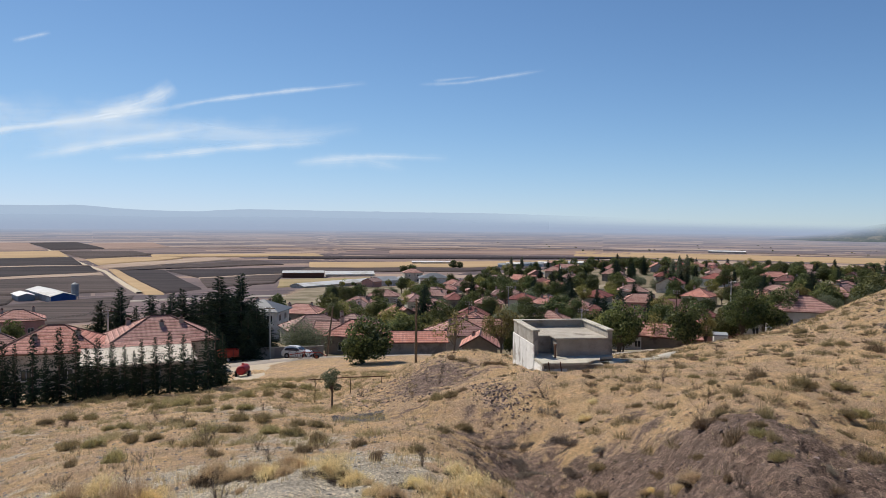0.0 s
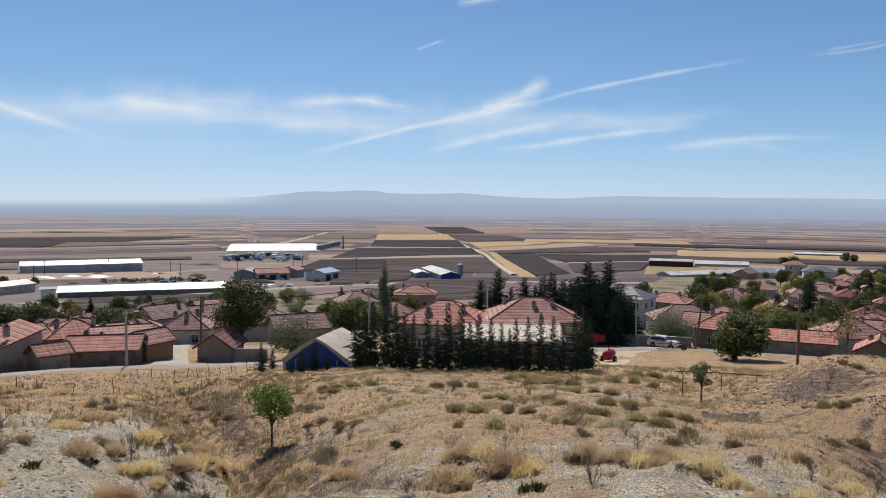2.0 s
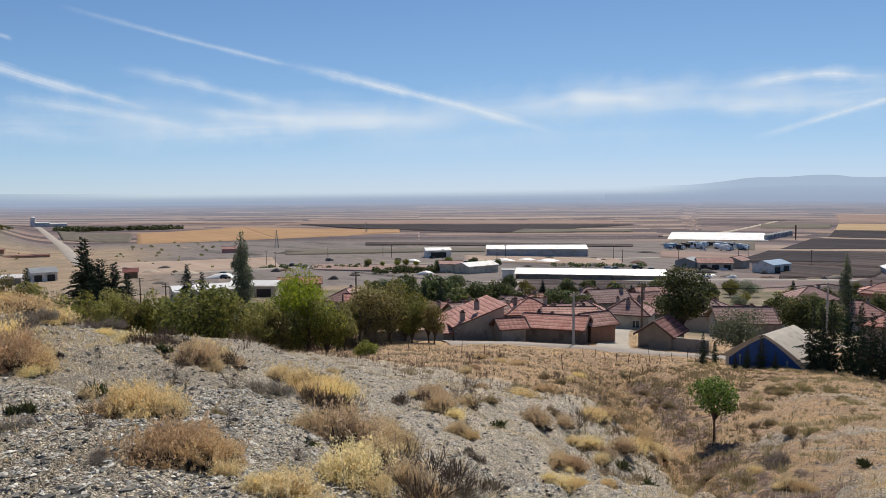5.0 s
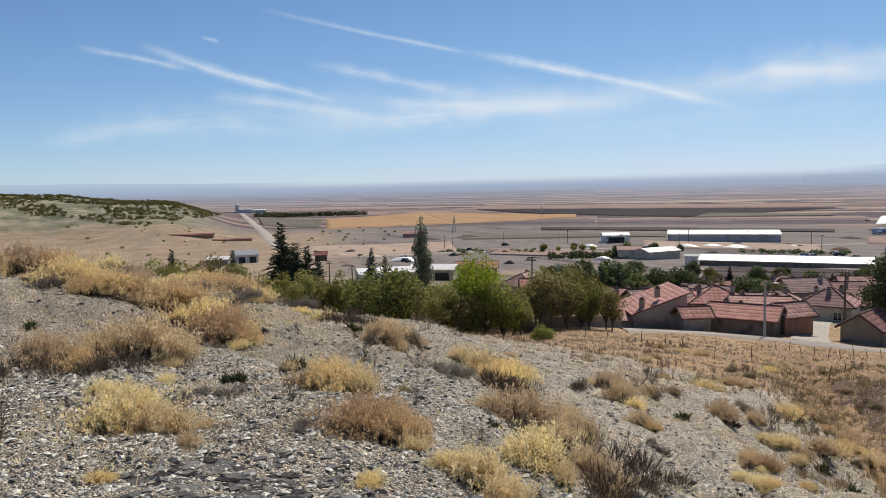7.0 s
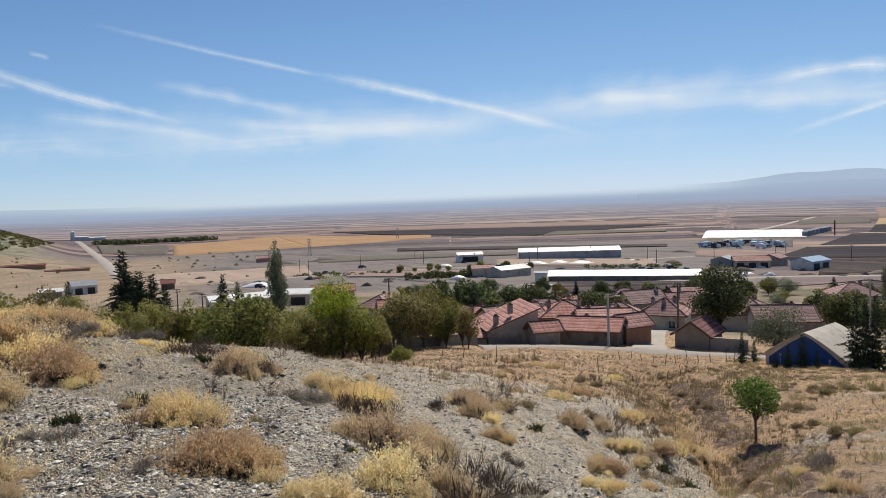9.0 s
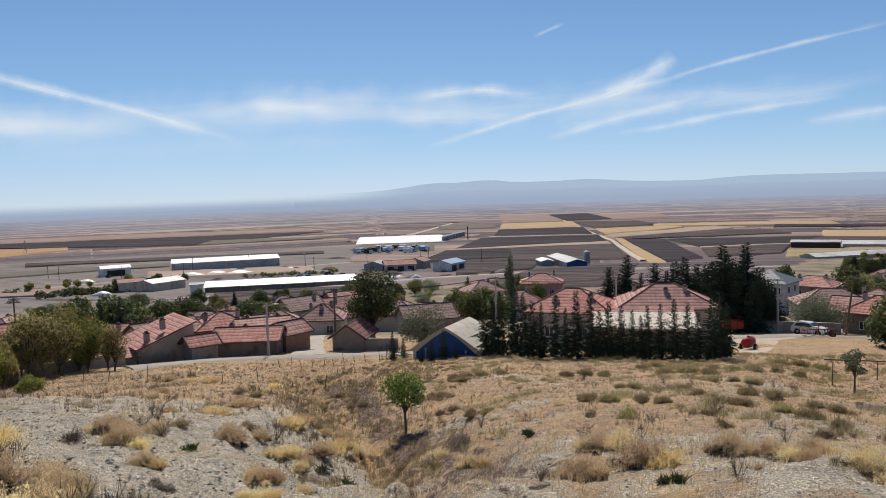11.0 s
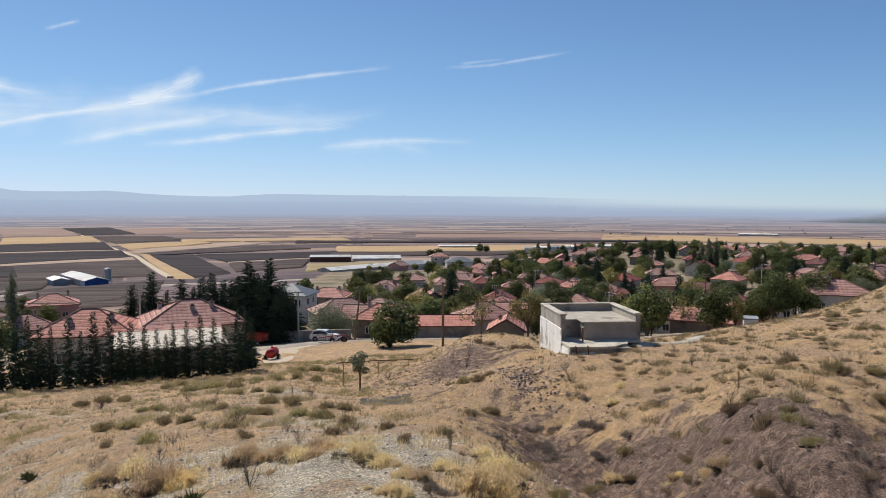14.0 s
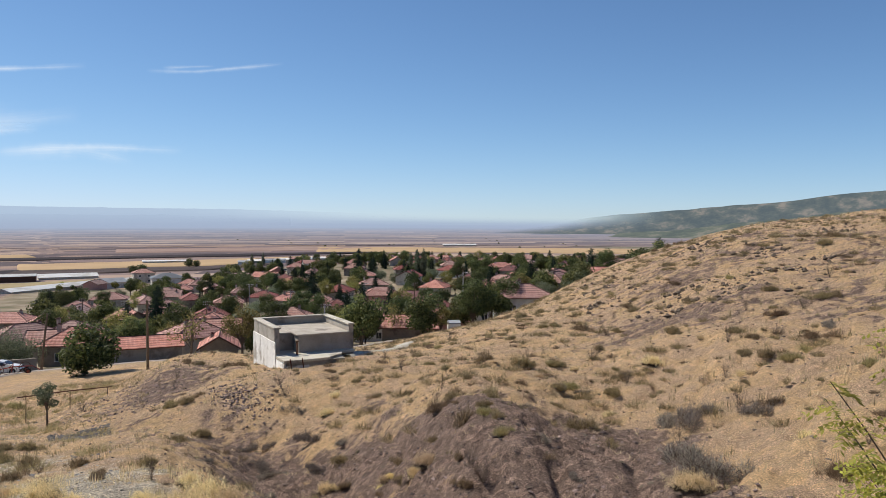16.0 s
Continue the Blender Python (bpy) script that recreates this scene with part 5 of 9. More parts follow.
build_house(-25.6, 128, 9.5, 7.5, 3.6, 1.8, 10, "hip", WHITE_WALL, TILE, chimneys=((-0.1, 0.0),), windows=((-2.5, 1.0, 1.1, 1.3, 0), (0.5, 1.0, 1.1, 1.3, 0), (3.2, 1.0, 1.1, 1.3, 0)), label="white house with red hipped tile roof below the spur")
build_house(-35.0, 150, 8.0, 7.0, 3.6, 1.8, 0, "hip", ORANGE_WALL, TILE, chimneys=((0.0, 0.0),), label="house with red tile roof showing over the hillside")
build_house(-17.2, 108, 8.0, 5.5, 2.2, 1.3, -8, "gable", MUD_WALL, TILE, chimneys=(), label="low mud-walled building with orange tile roof")
build_house(-20.3, 103, 1.7, 1.6, 1.5, 0.15, 5, "shed", WHITE_METAL, GREY_METAL, 0.05, chimneys=(), label="small pale sheet-metal hut by the road", category="hut", name="hut", group="outbuildings")

# ---- far sheds, warehouses and works on the plain
def long_shed(az, r, L, W, H, rise, turn, wall, roof, label, name="shed", bays=0):
    ob = build_house(az, r, L, W, H, rise, turn, "gable", wall, roof, 0.4, (), (), label, "shed", name, 0.0, None, "sheds on the plain")
    for i in range(bays):
        x = -L / 2 + L * (i + 0.5) / bays
        part("door", Shape().box(x - L / bays * 0.3, x + L / bays * 0.3, -W / 2 - 0.08, -W / 2 + 0.02, 0.1, H * 0.75), DARK_METAL, ob)
    return ob


long_shed(49.1, 268, 51, 9, 1.9, 1.5, -1, MUD_WALL, WHITE_METAL, "very long low shed with white metal roof")
long_shed(53.1, 440, 57, 22, 4.4, 1.6, 3, PALE_METAL, WHITE_METAL, "long grey warehouse with pale roof", "warehouse")
long_shed(60.6, 418, 14, 10, 4.0, 1.2, 8, WHITE_WALL, WHITE_METAL, "small white shed on the steppe", bays=1)
long_shed(57.6, 300, 15, 9, 3.0, 1.2, 40, CREAM, PALE_METAL, "cream shed with silvery roof")
long_shed(59.6, 305, 9, 8, 3.4, 1.0, 5, CREAM, TILE_OLD, "low cream building with tiled roof", "building")
long_shed(55.2, 262, 4, 5, 3.4, 0.4, 0, WHITE_WALL, GREY_METAL, "small white annex beside a long shed")
long_shed(40.1, 790, 86, 130, 1.2, 3.0, 0, PALE_METAL, WHITE_METAL, "wide low factory hall with a huge white roof", "factory_hall")
long_shed(36.5, 332, 13, 9, 3.4, 1.4, 60, WHITE_WALL, BLUE_ROOF, "shed with light blue metal roof", bays=2)
long_shed(40.3, 338, 14, 8, 3.0, 1.6, 10, CREAM, TILE_OLD, "low tiled building on the plain", "building", bays=3)
long_shed(42.0, 342, 9, 9, 3.2, 1.4, 70, GREY_METAL, GREY_METAL, "grey metal shed on the plain", bays=1)
long_shed(38.8, 352, 10, 8, 3.4, 1.5, 70, PLASTER, TILE_OLD, "tiled farm building on the plain", "building")
blue_barn = long_shed(27.6, 350, 38, 9, 3.0, 1.2, -76, PALE_METAL, PALE_METAL, "pale farm shed with white roof and blue gable end")
part("gable_sheet", Shape().poly([(19.03, -4.5, 0), (19.03, 4.5, 0), (19.03, 4.5, 3.0), (19.03, 0, 4.15), (19.03, -4.5, 3.0)]), BLUE_METAL, blue_barn, "blue gable end")
long_shed(29.2, 352, 14, 6, 2.4, 0.8, -80, GREY_METAL, WHITE_METAL, "low pale annex beside a farm shed")
long_shed(10.5, 517, 27, 14, 3.6, 1.0, -3, RUST, PALE_METAL, "dark red shed with white roof", bays=0)
long_shed(7.1, 540, 34, 20, 1.8, 1.6, 4, CREAM, PALE_METAL, "pale roofed long farm shed")
long_shed(8.0, 411, 55, 11, 1.6, 1.3, 42, CREAM, PALE_METAL, "long low pale poultry shed")
long_shed(3.6, 452, 34, 11, 1.8, 1.3, 50, CREAM, PALE_METAL, "long low shed with pale roof")
build_house(0.7, 425, 16, 12, 4.2, 2.2, 4, "hip", WHITE_WALL, SLATE_METAL, 0.6, (), ((0.1, 0.1),), "white building with grey-blue hipped roof", "building", "building")
build_house(2.3, 456, 11, 9, 6.0, 2.0, 8, "hip", CREAM, TILE_OLD, 0.5, ((-2.5, 3.6, 1.1, 1.2, 0), (2.5, 3.6, 1.1, 1.2, 0), (-2.5, 0.9, 1.1, 1.2, 0), (2.5, 0.9, 1.1, 1.2, 0)), ((0.1, 0.1),), "cream two-storey house with faded tile roof", "house")
build_house(4.4, 416, 12, 8, 3.2, 1.8, 24, "gable", WHITE_WALL, GREY_METAL, 0.5, (), (), "white shed with grey metal roof", "shed", "shed")
build_house(5.4, 404, 9, 7, 3.0, 1.6, 60, "gable", PINK_WALL, TILE_OLD, 0.5, (), ((0.1, 0.1),), "pink low house with faded tile roof")
long_shed(0.7, 800, 46, 16, 2.4, 0.8, 2, CREAM, WHITE_METAL, "low pale shed beyond the village")
long_shed(-20.7, 1420, 62, 30, 3.0, 1.0, 0, CREAM, WHITE_METAL, "pale long shed far on the plain")
for i in range(9):
    long_shed(-4.6 - 0.75 * i, 690 + 12 * (i % 3), 9 + 3 * (i % 4), 9, 3.0, 1.2, 8 * (i % 3) - 6, (WHITE_WALL, CREAM, PLASTER)[i % 3], (GREY_METAL, WHITE_METAL, TILE_OLD)[i % 3], "small shed in a far works yard")
long_shed(77.6, 205, 18, 10, 3.2, 1.0, 10, CREAM, WHITE_METAL, "low building with white metal roof", bays=3)
long_shed(74.2, 215, 13, 9, 3.2, 1.0, -15, CREAM, WHITE_METAL, "low building with white sheet roof", bays=2)
long_shed(71.0, 222, 12, 8, 3.0, 1.4, 0, ORANGE_WALL, TILE, "low brick building with tile roof", "building")
long_shed(92.0, 560, 30, 5, 1.3, 0.5, -8, ORANGE_WALL, TILE_DARK, "long low stack of red-brown bricks", "brick_stack")
long_shed(89.2, 545, 26, 5, 1.2, 0.4, 4, ORANGE_WALL, TILE_DARK, "long low stack of red-brown bricks", "brick_stack")
long_shed(88.3, 330, 9, 8, 3.6, 1.6, 10, WHITE_WALL, GREY_METAL, "white house on the sandy slope", "building", bays=2)
long_shed(90.2, 318, 8, 6, 2.6, 0.9, -12, PLASTER, WHITE_METAL, "small pale shed on sandy ground")
long_shed(82.8, 320, 5, 5, 2.6, 1.2, 0, TIMBER, TILE_DARK, "small dark hut on sandy ground", "hut")
long_shed(75.8, 520, 14, 8, 2.8, 1.4, 0, PINK_WALL, TILE, "low pink building on the steppe", "building")
long_shed(88.2, 1420, 22, 14, 7.0, 1.0, 0, WHITE_WALL, WHITE_METAL, "white mill building far along the road", "mill")
long_shed(87.4, 1430, 34, 16, 5.0, 1.0, 0, WHITE_WALL, WHITE_METAL, "white mill hall far along the road", "mill")


def tank(az, r, rad, h, material, label, name="silo", leg=0.0):
    ob = thing(name, on_ground(az, r), 0, label, "silo", "silos")
    n = 14
    s = Shape().tube([(0, 0, leg - (0.5 if not leg else 0)), (0, 0, leg + h), (0, 0, leg + h + rad * 0.5)], [rad, rad, rad * 0.15], n)
    part("drum", s, material, ob)
    for i in range(4 if leg else 0):
        a = math.pi / 4 + i * math.pi / 2
        part("leg", Shape().tube([(math.cos(a) * rad, math.sin(a) * rad, -1), (math.cos(a) * rad * 0.9, math.sin(a) * rad * 0.9, leg + 0.3)], 0.12, 6), GREY_METAL, ob)
    return ob


tank(26.1, 338, 1.4, 5.0, GREY_METAL, "grey metal silo beside a blue shed", leg=1.5)
tank(88.75, 1415, 3.8, 15, WHITE_METAL, "tall white grain silo by the road")
tank(35.0, 760, 0.6, 13, RUST, "dark slim factory chimney", "factory_chimney")
for i in range(7):
    tank(36.8 - i * 0.24, 735 + i * 20, 2.6, 4.5, GREY_METAL, "squat grey ventilation drum beside the factory hall", "silo")

# ---- the concrete water house on the slope
def water_house():
    ob = thing("water_house", (5.45, 45.45, -9.2), 8.0, "weathered two-tier concrete water house with flaking limewash", "building")
    top, slab, terrace = 4.2, 3.7, 2.7      # heights over the foot
    w, d = 5.0, 5.0
    b = Shape()                                # main block with the recess at its near left
    b.box(1.5, w, 0.0, d, -1.5, slab)
    b.box(0.34, 1.5, 1.15, d, -1.5, slab - 0.003)
    part("main_block", b, STUCCO, ob, "rough grey rendered block")
    s = Shape().box(1.38, w - 0.3, -0.12, d - 0.3, slab, slab + 0.1, bevel=0.02)
    s.box(0.36, 1.38, 1.05, d - 0.3, slab, slab + 0.097, bevel=0.02)
    part("roof_slab", s, CONCRETE, ob, "pale concrete roof slab")
    p = Shape().box(0.03, 0.34, 0.0, d, -1.5, top)
    part("side_wall", p, STUCCO, ob)
    f = Shape().box(-0.03, 0.028, -0.35, d + 0.02, -1.2, top - 0.75, bevel=0.01)
    part("limewashed_face", f, LIMEWASH, ob, "flaking white limewashed side face")
    q = Shape().box(0.34, w, d - 0.3, d, slab - 0.2, top)
    part("back_parapet", q, STUCCO, ob)
    q = Shape().box(w - 0.3, w, 0.0, d - 0.3, slab - 0.2, top - 0.004)
    part("side_parapet", q, STUCCO, ob)
    for a in ((-0.02, 0.42, -0.06, d + 0.06, top, top + 0.1), (0.42, w + 0.06, d - 0.38, d + 0.06, top, top + 0.097), (w - 0.38, w + 0.06, -0.06, d - 0.38, top, top + 0.094)):
        part("coping", Shape().box(*a, bevel=0.02), CONCRETE, ob)
    t = Shape().box(0.15, 3.7, -2.1, 0.0, -1.8, terrace - 0.14)
    part("lower_tank", t, STUCCO, ob)
    t = Shape().loft([[(0.0, -2.25, z), (1.6, -2.3, z), (2.7, -2.2, z), (3.2, -1.7, z), (3.75, -1.35, z), (4.0, -0.6, z), (4.9, -0.45, z), (4.95, 0.0, z), (0.0, 0.0, z)] for z in (terrace - 0.14, terrace)])
    t.box(0.34, 1.5, 0.0, 1.15, terrace - 0.14, terrace - 0.003)
    for k, (x, y, a, dz) in enumerate(((3.6, -1.9, 20, 0.3), (4.4, -1.2, -35, 0.2), (4.9, -1.7, 60, 0.45), (5.6, -0.7, 10, 0.15), (5.9, -1.5, -20, 0.4), (6.7, -0.5, 40, 0.2), (7.4, -1.0, 5, 0.3))):
        m = pose(x, y, terrace - 0.35 - dz, 6 - 3 * (k % 4), 5 - 4 * (k % 3), a)
        part("broken_slab", Shape().loft([[(-0.55, -0.3, z), (0.1, -0.42, z), (0.5, -0.2, z), (0.42, 0.33, z), (-0.2, 0.4, z), (-0.6, 0.1, z)] for z in (-0.1, 0.06)], m), CONCRETE, ob)
    part("terrace_slab", t, CONCRETE, ob, "pale cracked terrace slab")
    t = Shape()
    t.loft([[(-0.25, -2.15, -2.0), (0.14, -2.15, -2.0), (0.14, -0.3, -2.0), (-0.25, -0.3, -2.0)], [(0.02, -2.05, terrace - 0.2), (0.14, -2.05, terrace - 0.2), (0.14, -0.3, terrace - 0.2), (0.02, -0.3, terrace - 0.2)]])
    part("buttress", t, LIMEWASH, ob, "stained pale buttress")
    part("limewash_patch", Shape().box(0.16, 1.5, -2.125, -2.1, -0.6, terrace - 0.35, bevel=0.01), LIMEWASH, ob, "flaking pale render patch")
    part("pipe", Shape().tube([(1.25, -0.55, terrace - 0.05), (1.25, -0.55, terrace + 0.75)], 0.07, 8).tube([(1.25, -0.55, terrace + 0.75), (1.25, -0.55, terrace + 0.82)], 0.1, 8), RUST, ob, "rusty standing pipe")
    rr = random.Random(2)
    for i in range(6):
        part("cinder_block", Shape().box(2.3 + i * 0.4, 2.58 + i * 0.4, -2.14, -2.1, terrace - 0.75, terrace - 0.35 - 0.1 * rr.random()), DARK_STONE, ob)
    for x in (0.25, 0.95):
        part("rebar", Shape().tube([(x, -2.3, terrace - 1.2), (x + 0.12, -2.4, terrace - 0.4), (x + 0.02, -2.5, terrace + 0.12)], 0.035, 5), RUST, ob)
    return ob


water_house()
drape("footpath", [(-11.6, 46.2), (-13.0, 48.0), (-15.0, 51.5), (-16.6, 56)], 1.6, CONCRETE, "pale cracked concrete path beside the water house", 0.12, 1.0, category="path")


# ---- poles and wires
def pole(az, r, h, material, lean=(0, 0), arms=0, lamp=False, label="", name="utility_pole", turn=0):
    at = on_ground(az, r)
    ob = thing(name, at, az + turn, label, "pole", "poles")
    lx, ly = lean
    part("shaft", Shape().tube([(0, 0, -0.6), (lx * 0.5, ly * 0.5, h * 0.5), (lx, ly, h)], [0.16, 0.14, 0.1], 8), material, ob)
    for i in range(arms):
        z = h - 0.25 - 0.5 * i
        arm = part("crossarm", Shape().box(lx - 0.75, lx + 0.75, ly - 0.06, ly + 0.06, z, z + 0.12), TIMBER, ob)
        for x in (-0.65, -0.2, 0.2, 0.65):
            part("insulator", Shape().tube([(lx + x, ly, z + 0.12), (lx + x, ly, z + 0.3)], [0.06, 0.035], 6), WHITE_METAL, arm)
    if lamp:
        a = part("lamp_arm", Shape().tube([(lx, ly, h - 0.5), (lx + 0.5, ly - 0.3, h - 0.15), (lx + 0.9, ly - 0.5, h - 0.12)], 0.035, 6), GREY_METAL, ob)
        part("lamp_head", Shape().box(lx + 0.85, lx + 1.35, ly - 0.65, ly - 0.4, h - 0.18, h - 0.06, bevel=0.03), WHITE_METAL, a)
    return Vector((at.x, at.y, at.z + h))


def wire(a, b, sag, label="thin sagging power line between poles"):
    pts = []
    for i in range(13):
        u = i / 12
        p = Vector(a).lerp(Vector(b), u)
        p.z -= sag * 4 * u * (1 - u)
        pts.append(p)
    s = Shape().tube(pts, 0.022, 4)
    ob = link("power_line", s.v, s.f, [DARK_METAL])
    return tagged(ob, label, "wire", "power lines")


def spread(tops, sag):
    for a, b in zip(tops, tops[1:]):
        side = Vector((-(b - a).y, (b - a).x, 0)).normalized()
        for k in (-0.65, 0.0, 0.65):
            wire(a + side * k - Vector((0, 0, 0.1)), b + side * k - Vector((0, 0, 0.1)), sag)


wood = "weathered wooden utility pole among houses"
pole(2.0, 88, 7.9, TIMBER, label="tall dark wooden utility pole on the slope", lamp=False)
pole(8.75, 112, 7.4, TIMBER, (0.9, 0.2), label="leaning dark wooden utility pole by the road")
t_c = pole(12.93, 118, 7.9, POLE_CONCRETE, label="pale concrete pole beside the wall", arms=1)
pole(50.3, 88, 6.2, POLE_CONCRETE, label="pale concrete lamp pole by the road", lamp=True)
t_e = pole(66.8, 128, 9.5, TIMBER, label=wood, arms=2)
t_f = pole(33.0, 105, 8.4, POLE_CONCRETE, label="concrete pole behind conifers", arms=1)
t_g = pole(45.3, 118, 7.4, TIMBER, label=wood, arms=1)
t_h = pole(24.0, 112, 8.2, POLE_CONCRETE, label="concrete pole among cedars", arms=1)
spread([t_g, t_f, t_h, t_c], 0.7)
spread([t_e, t_g], 0.8)
for a, r, h in ((-2.0, 165, 7.5), (-8.0, 190, 7.5), (-13.5, 210, 8), (-17.3, 185, 8.5), (-21.0, 230, 8), (3.5, 180, 7.5), (6.2, 205, 7.5), (-10.5, 150, 7), (79.0, 150, 7.5), (80.5, 165, 7.0), (82.2, 175, 8.0), (-5.0, 240, 8)):
    pole(a, r, h, TIMBER if (int(r) % 2) else POLE_CONCRETE, label="utility pole with crossarms among the houses", arms=2, lamp=int(r) % 10 == 0)
for i in range(15):
    pole(34 + i * 2.9 + 1.3 * math.sin(i * 2.1), 395 + 40 * math.sin(i * 1.3), 7.0, TIMBER, label="small far utility pole on the plain", arms=1)


def pylon(az, r, h):
    ob = thing("pylon", on_ground(az, r), az, "lattice steel power pylon on the steppe", "pylon")
    s = Shape()
    w = h * 0.11
    for sx, sy in ((-1, -1), (1, -1), (1, 1), (-1, 1)):
        part("leg", Shape().tube([(sx * w, sy * w, -0.5), (sx * w * 0.25, sy * w * 0.25, h * 0.7), (0, 0, h)], [0.2, 0.16, 0.1], 4), GREY_METAL, ob)
    for i in range(6):
        z0, z1 = h * i / 8, h * (i + 1) / 8
        k0, k1 = w * (1 - 0.75 * z0 / (h * 0.7)), w * (1 - 0.75 * z1 / (h * 0.7))
        part("brace", Shape().tube([(-k0, -k0, z0), (k1, -k1, z1)], 0.09, 4).tube([(k0, -k0, z0), (-k1, -k1, z1)], 0.09, 4), GREY_METAL, ob)
    for z in (0.7, 0.82, 0.93):
        part("crossarm", Shape().tube([(-h * 0.13, 0, h * z), (h * 0.13, 0, h * z)], 0.14, 4), GREY_METAL, ob)


pylon(72.65, 590, 14)
pylon(66.0, 900, 14)


# ---- walls and fences
def block_wall(pts, h, label):
    """A rendered wall with a coping, along a bent line of (azimuth, distance)."""
    for (a0, r0), (a1, r1) in zip(pts, pts[1:]):
        p, q = on_ground(a0, r0), on_ground(a1, r1)
        L = (q - p).xy.length
        ob = thing("garden_wall", (p.x, p.y, p.z), math.degrees(math.atan2(q.y - p.y, q.x - p.x)), label, "wall", "walls")
        dz = q.z - p.z
        s = Shape()
        s.loft([[(0, -0.12, -1.5), (0, 0.12, -1.5), (0, 0.12, h), (0, -0.12, h)], [(L, -0.12, dz - 1.5), (L, 0.12, dz - 1.5), (L, 0.12, dz + h), (L, -0.12, dz + h)]])
        part("wall", s, PLASTER, ob)
        c = Shape()
        c.loft([[(0, -0.17, h), (0, 0.17, h), (0, 0.17, h + 0.08), (0, -0.17, h + 0.08)], [(L, -0.17, dz + h), (L, 0.17, dz + h), (L, 0.17, dz + h + 0.08), (L, -0.17, dz + h + 0.08)]])
        part("coping", c, CONCRETE, ob)


block_wall([(16.4, 119), (12.6, 120), (9.0, 121)], 1.7, "grey rendered yard wall with coping")
block_wall([(43.2, 92.5), (40.6, 91)], 1.5, "grey rendered wall beside a barn")
block_wall([(66.0, 88), (60.2, 90.2)], 1.3, "low plaster wall at the field edge")


def post_at(az, r, h, tilt, group="fence posts"):
    p = on_ground(az, r)
    s = Shape().tube([(0, 0, -0.2), (tilt * h * 0.5, 0, h * 0.55), (tilt * h, 0.02, h)], [0.035, 0.032, 0.022], 5)
    ob = link("fence_post", s.v, s.f, [TIMBER])
    ob.matrix_basis = pose(p.x, p.y, p.z, 0, 0, az)
    return tagged(ob, "crooked weathered wooden fence post in dry grass", "post", group)


rng = random.Random(8)
for i in range(14):
    post_at(72 - i * 2.1 + rng.uniform(-0.7, 0.7), 60 + 6 * math.sin(i * 0.5) + rng.uniform(-1.5, 1.5) + i * 0.5, rng.uniform(0.8, 1.35), rng.uniform(-0.2, 0.2))
for i in range(9):
    post_at(49.5 - i * 0.8, 76 + rng.uniform(-2, 2), rng.uniform(0.7, 1.25), rng.uniform(-0.25, 0.25))

# the rail and its post beside the sapling
p0, p1 = spot(10.1, 60, -10.95), spot(4.3, 60, -10.75)
s = Shape().tube([p0, p0.lerp(p1, 0.5) + Vector((0, 0, 0.05)), p1], 0.045, 6)
tagged(link("pipe_rail", s.v, s.f, [RUST]), "rusty horizontal pipe rail over the gully", "rail")
for a in (9.6, 6.95, 4.6):
    post_at(a, 60, max(0.6, -10.8 - on_ground(a, 60).z), 0.02)
post_at(41.5, 77.5, 1.6, 0.05)
post_at(42.0, 77.5, 1.6, -0.12)


# ---- vehicles
def wheel(parent, x, y, z, rad, wid, hub=GREY_METAL):
    t = part("wheel", Shape().tube([(x, y - wid / 2, z), (x, y - wid * 0.35, z), (x, y + wid * 0.35, z), (x, y + wid / 2, z)], [rad * 0.88, rad, rad, rad * 0.88], 16), RUBBER, parent)
    part("rim", Shape().tube([(x, y - wid / 2 - 0.015, z), (x, y + wid / 2 + 0.015, z)], rad * 0.58, 12), hub, t)
    return t


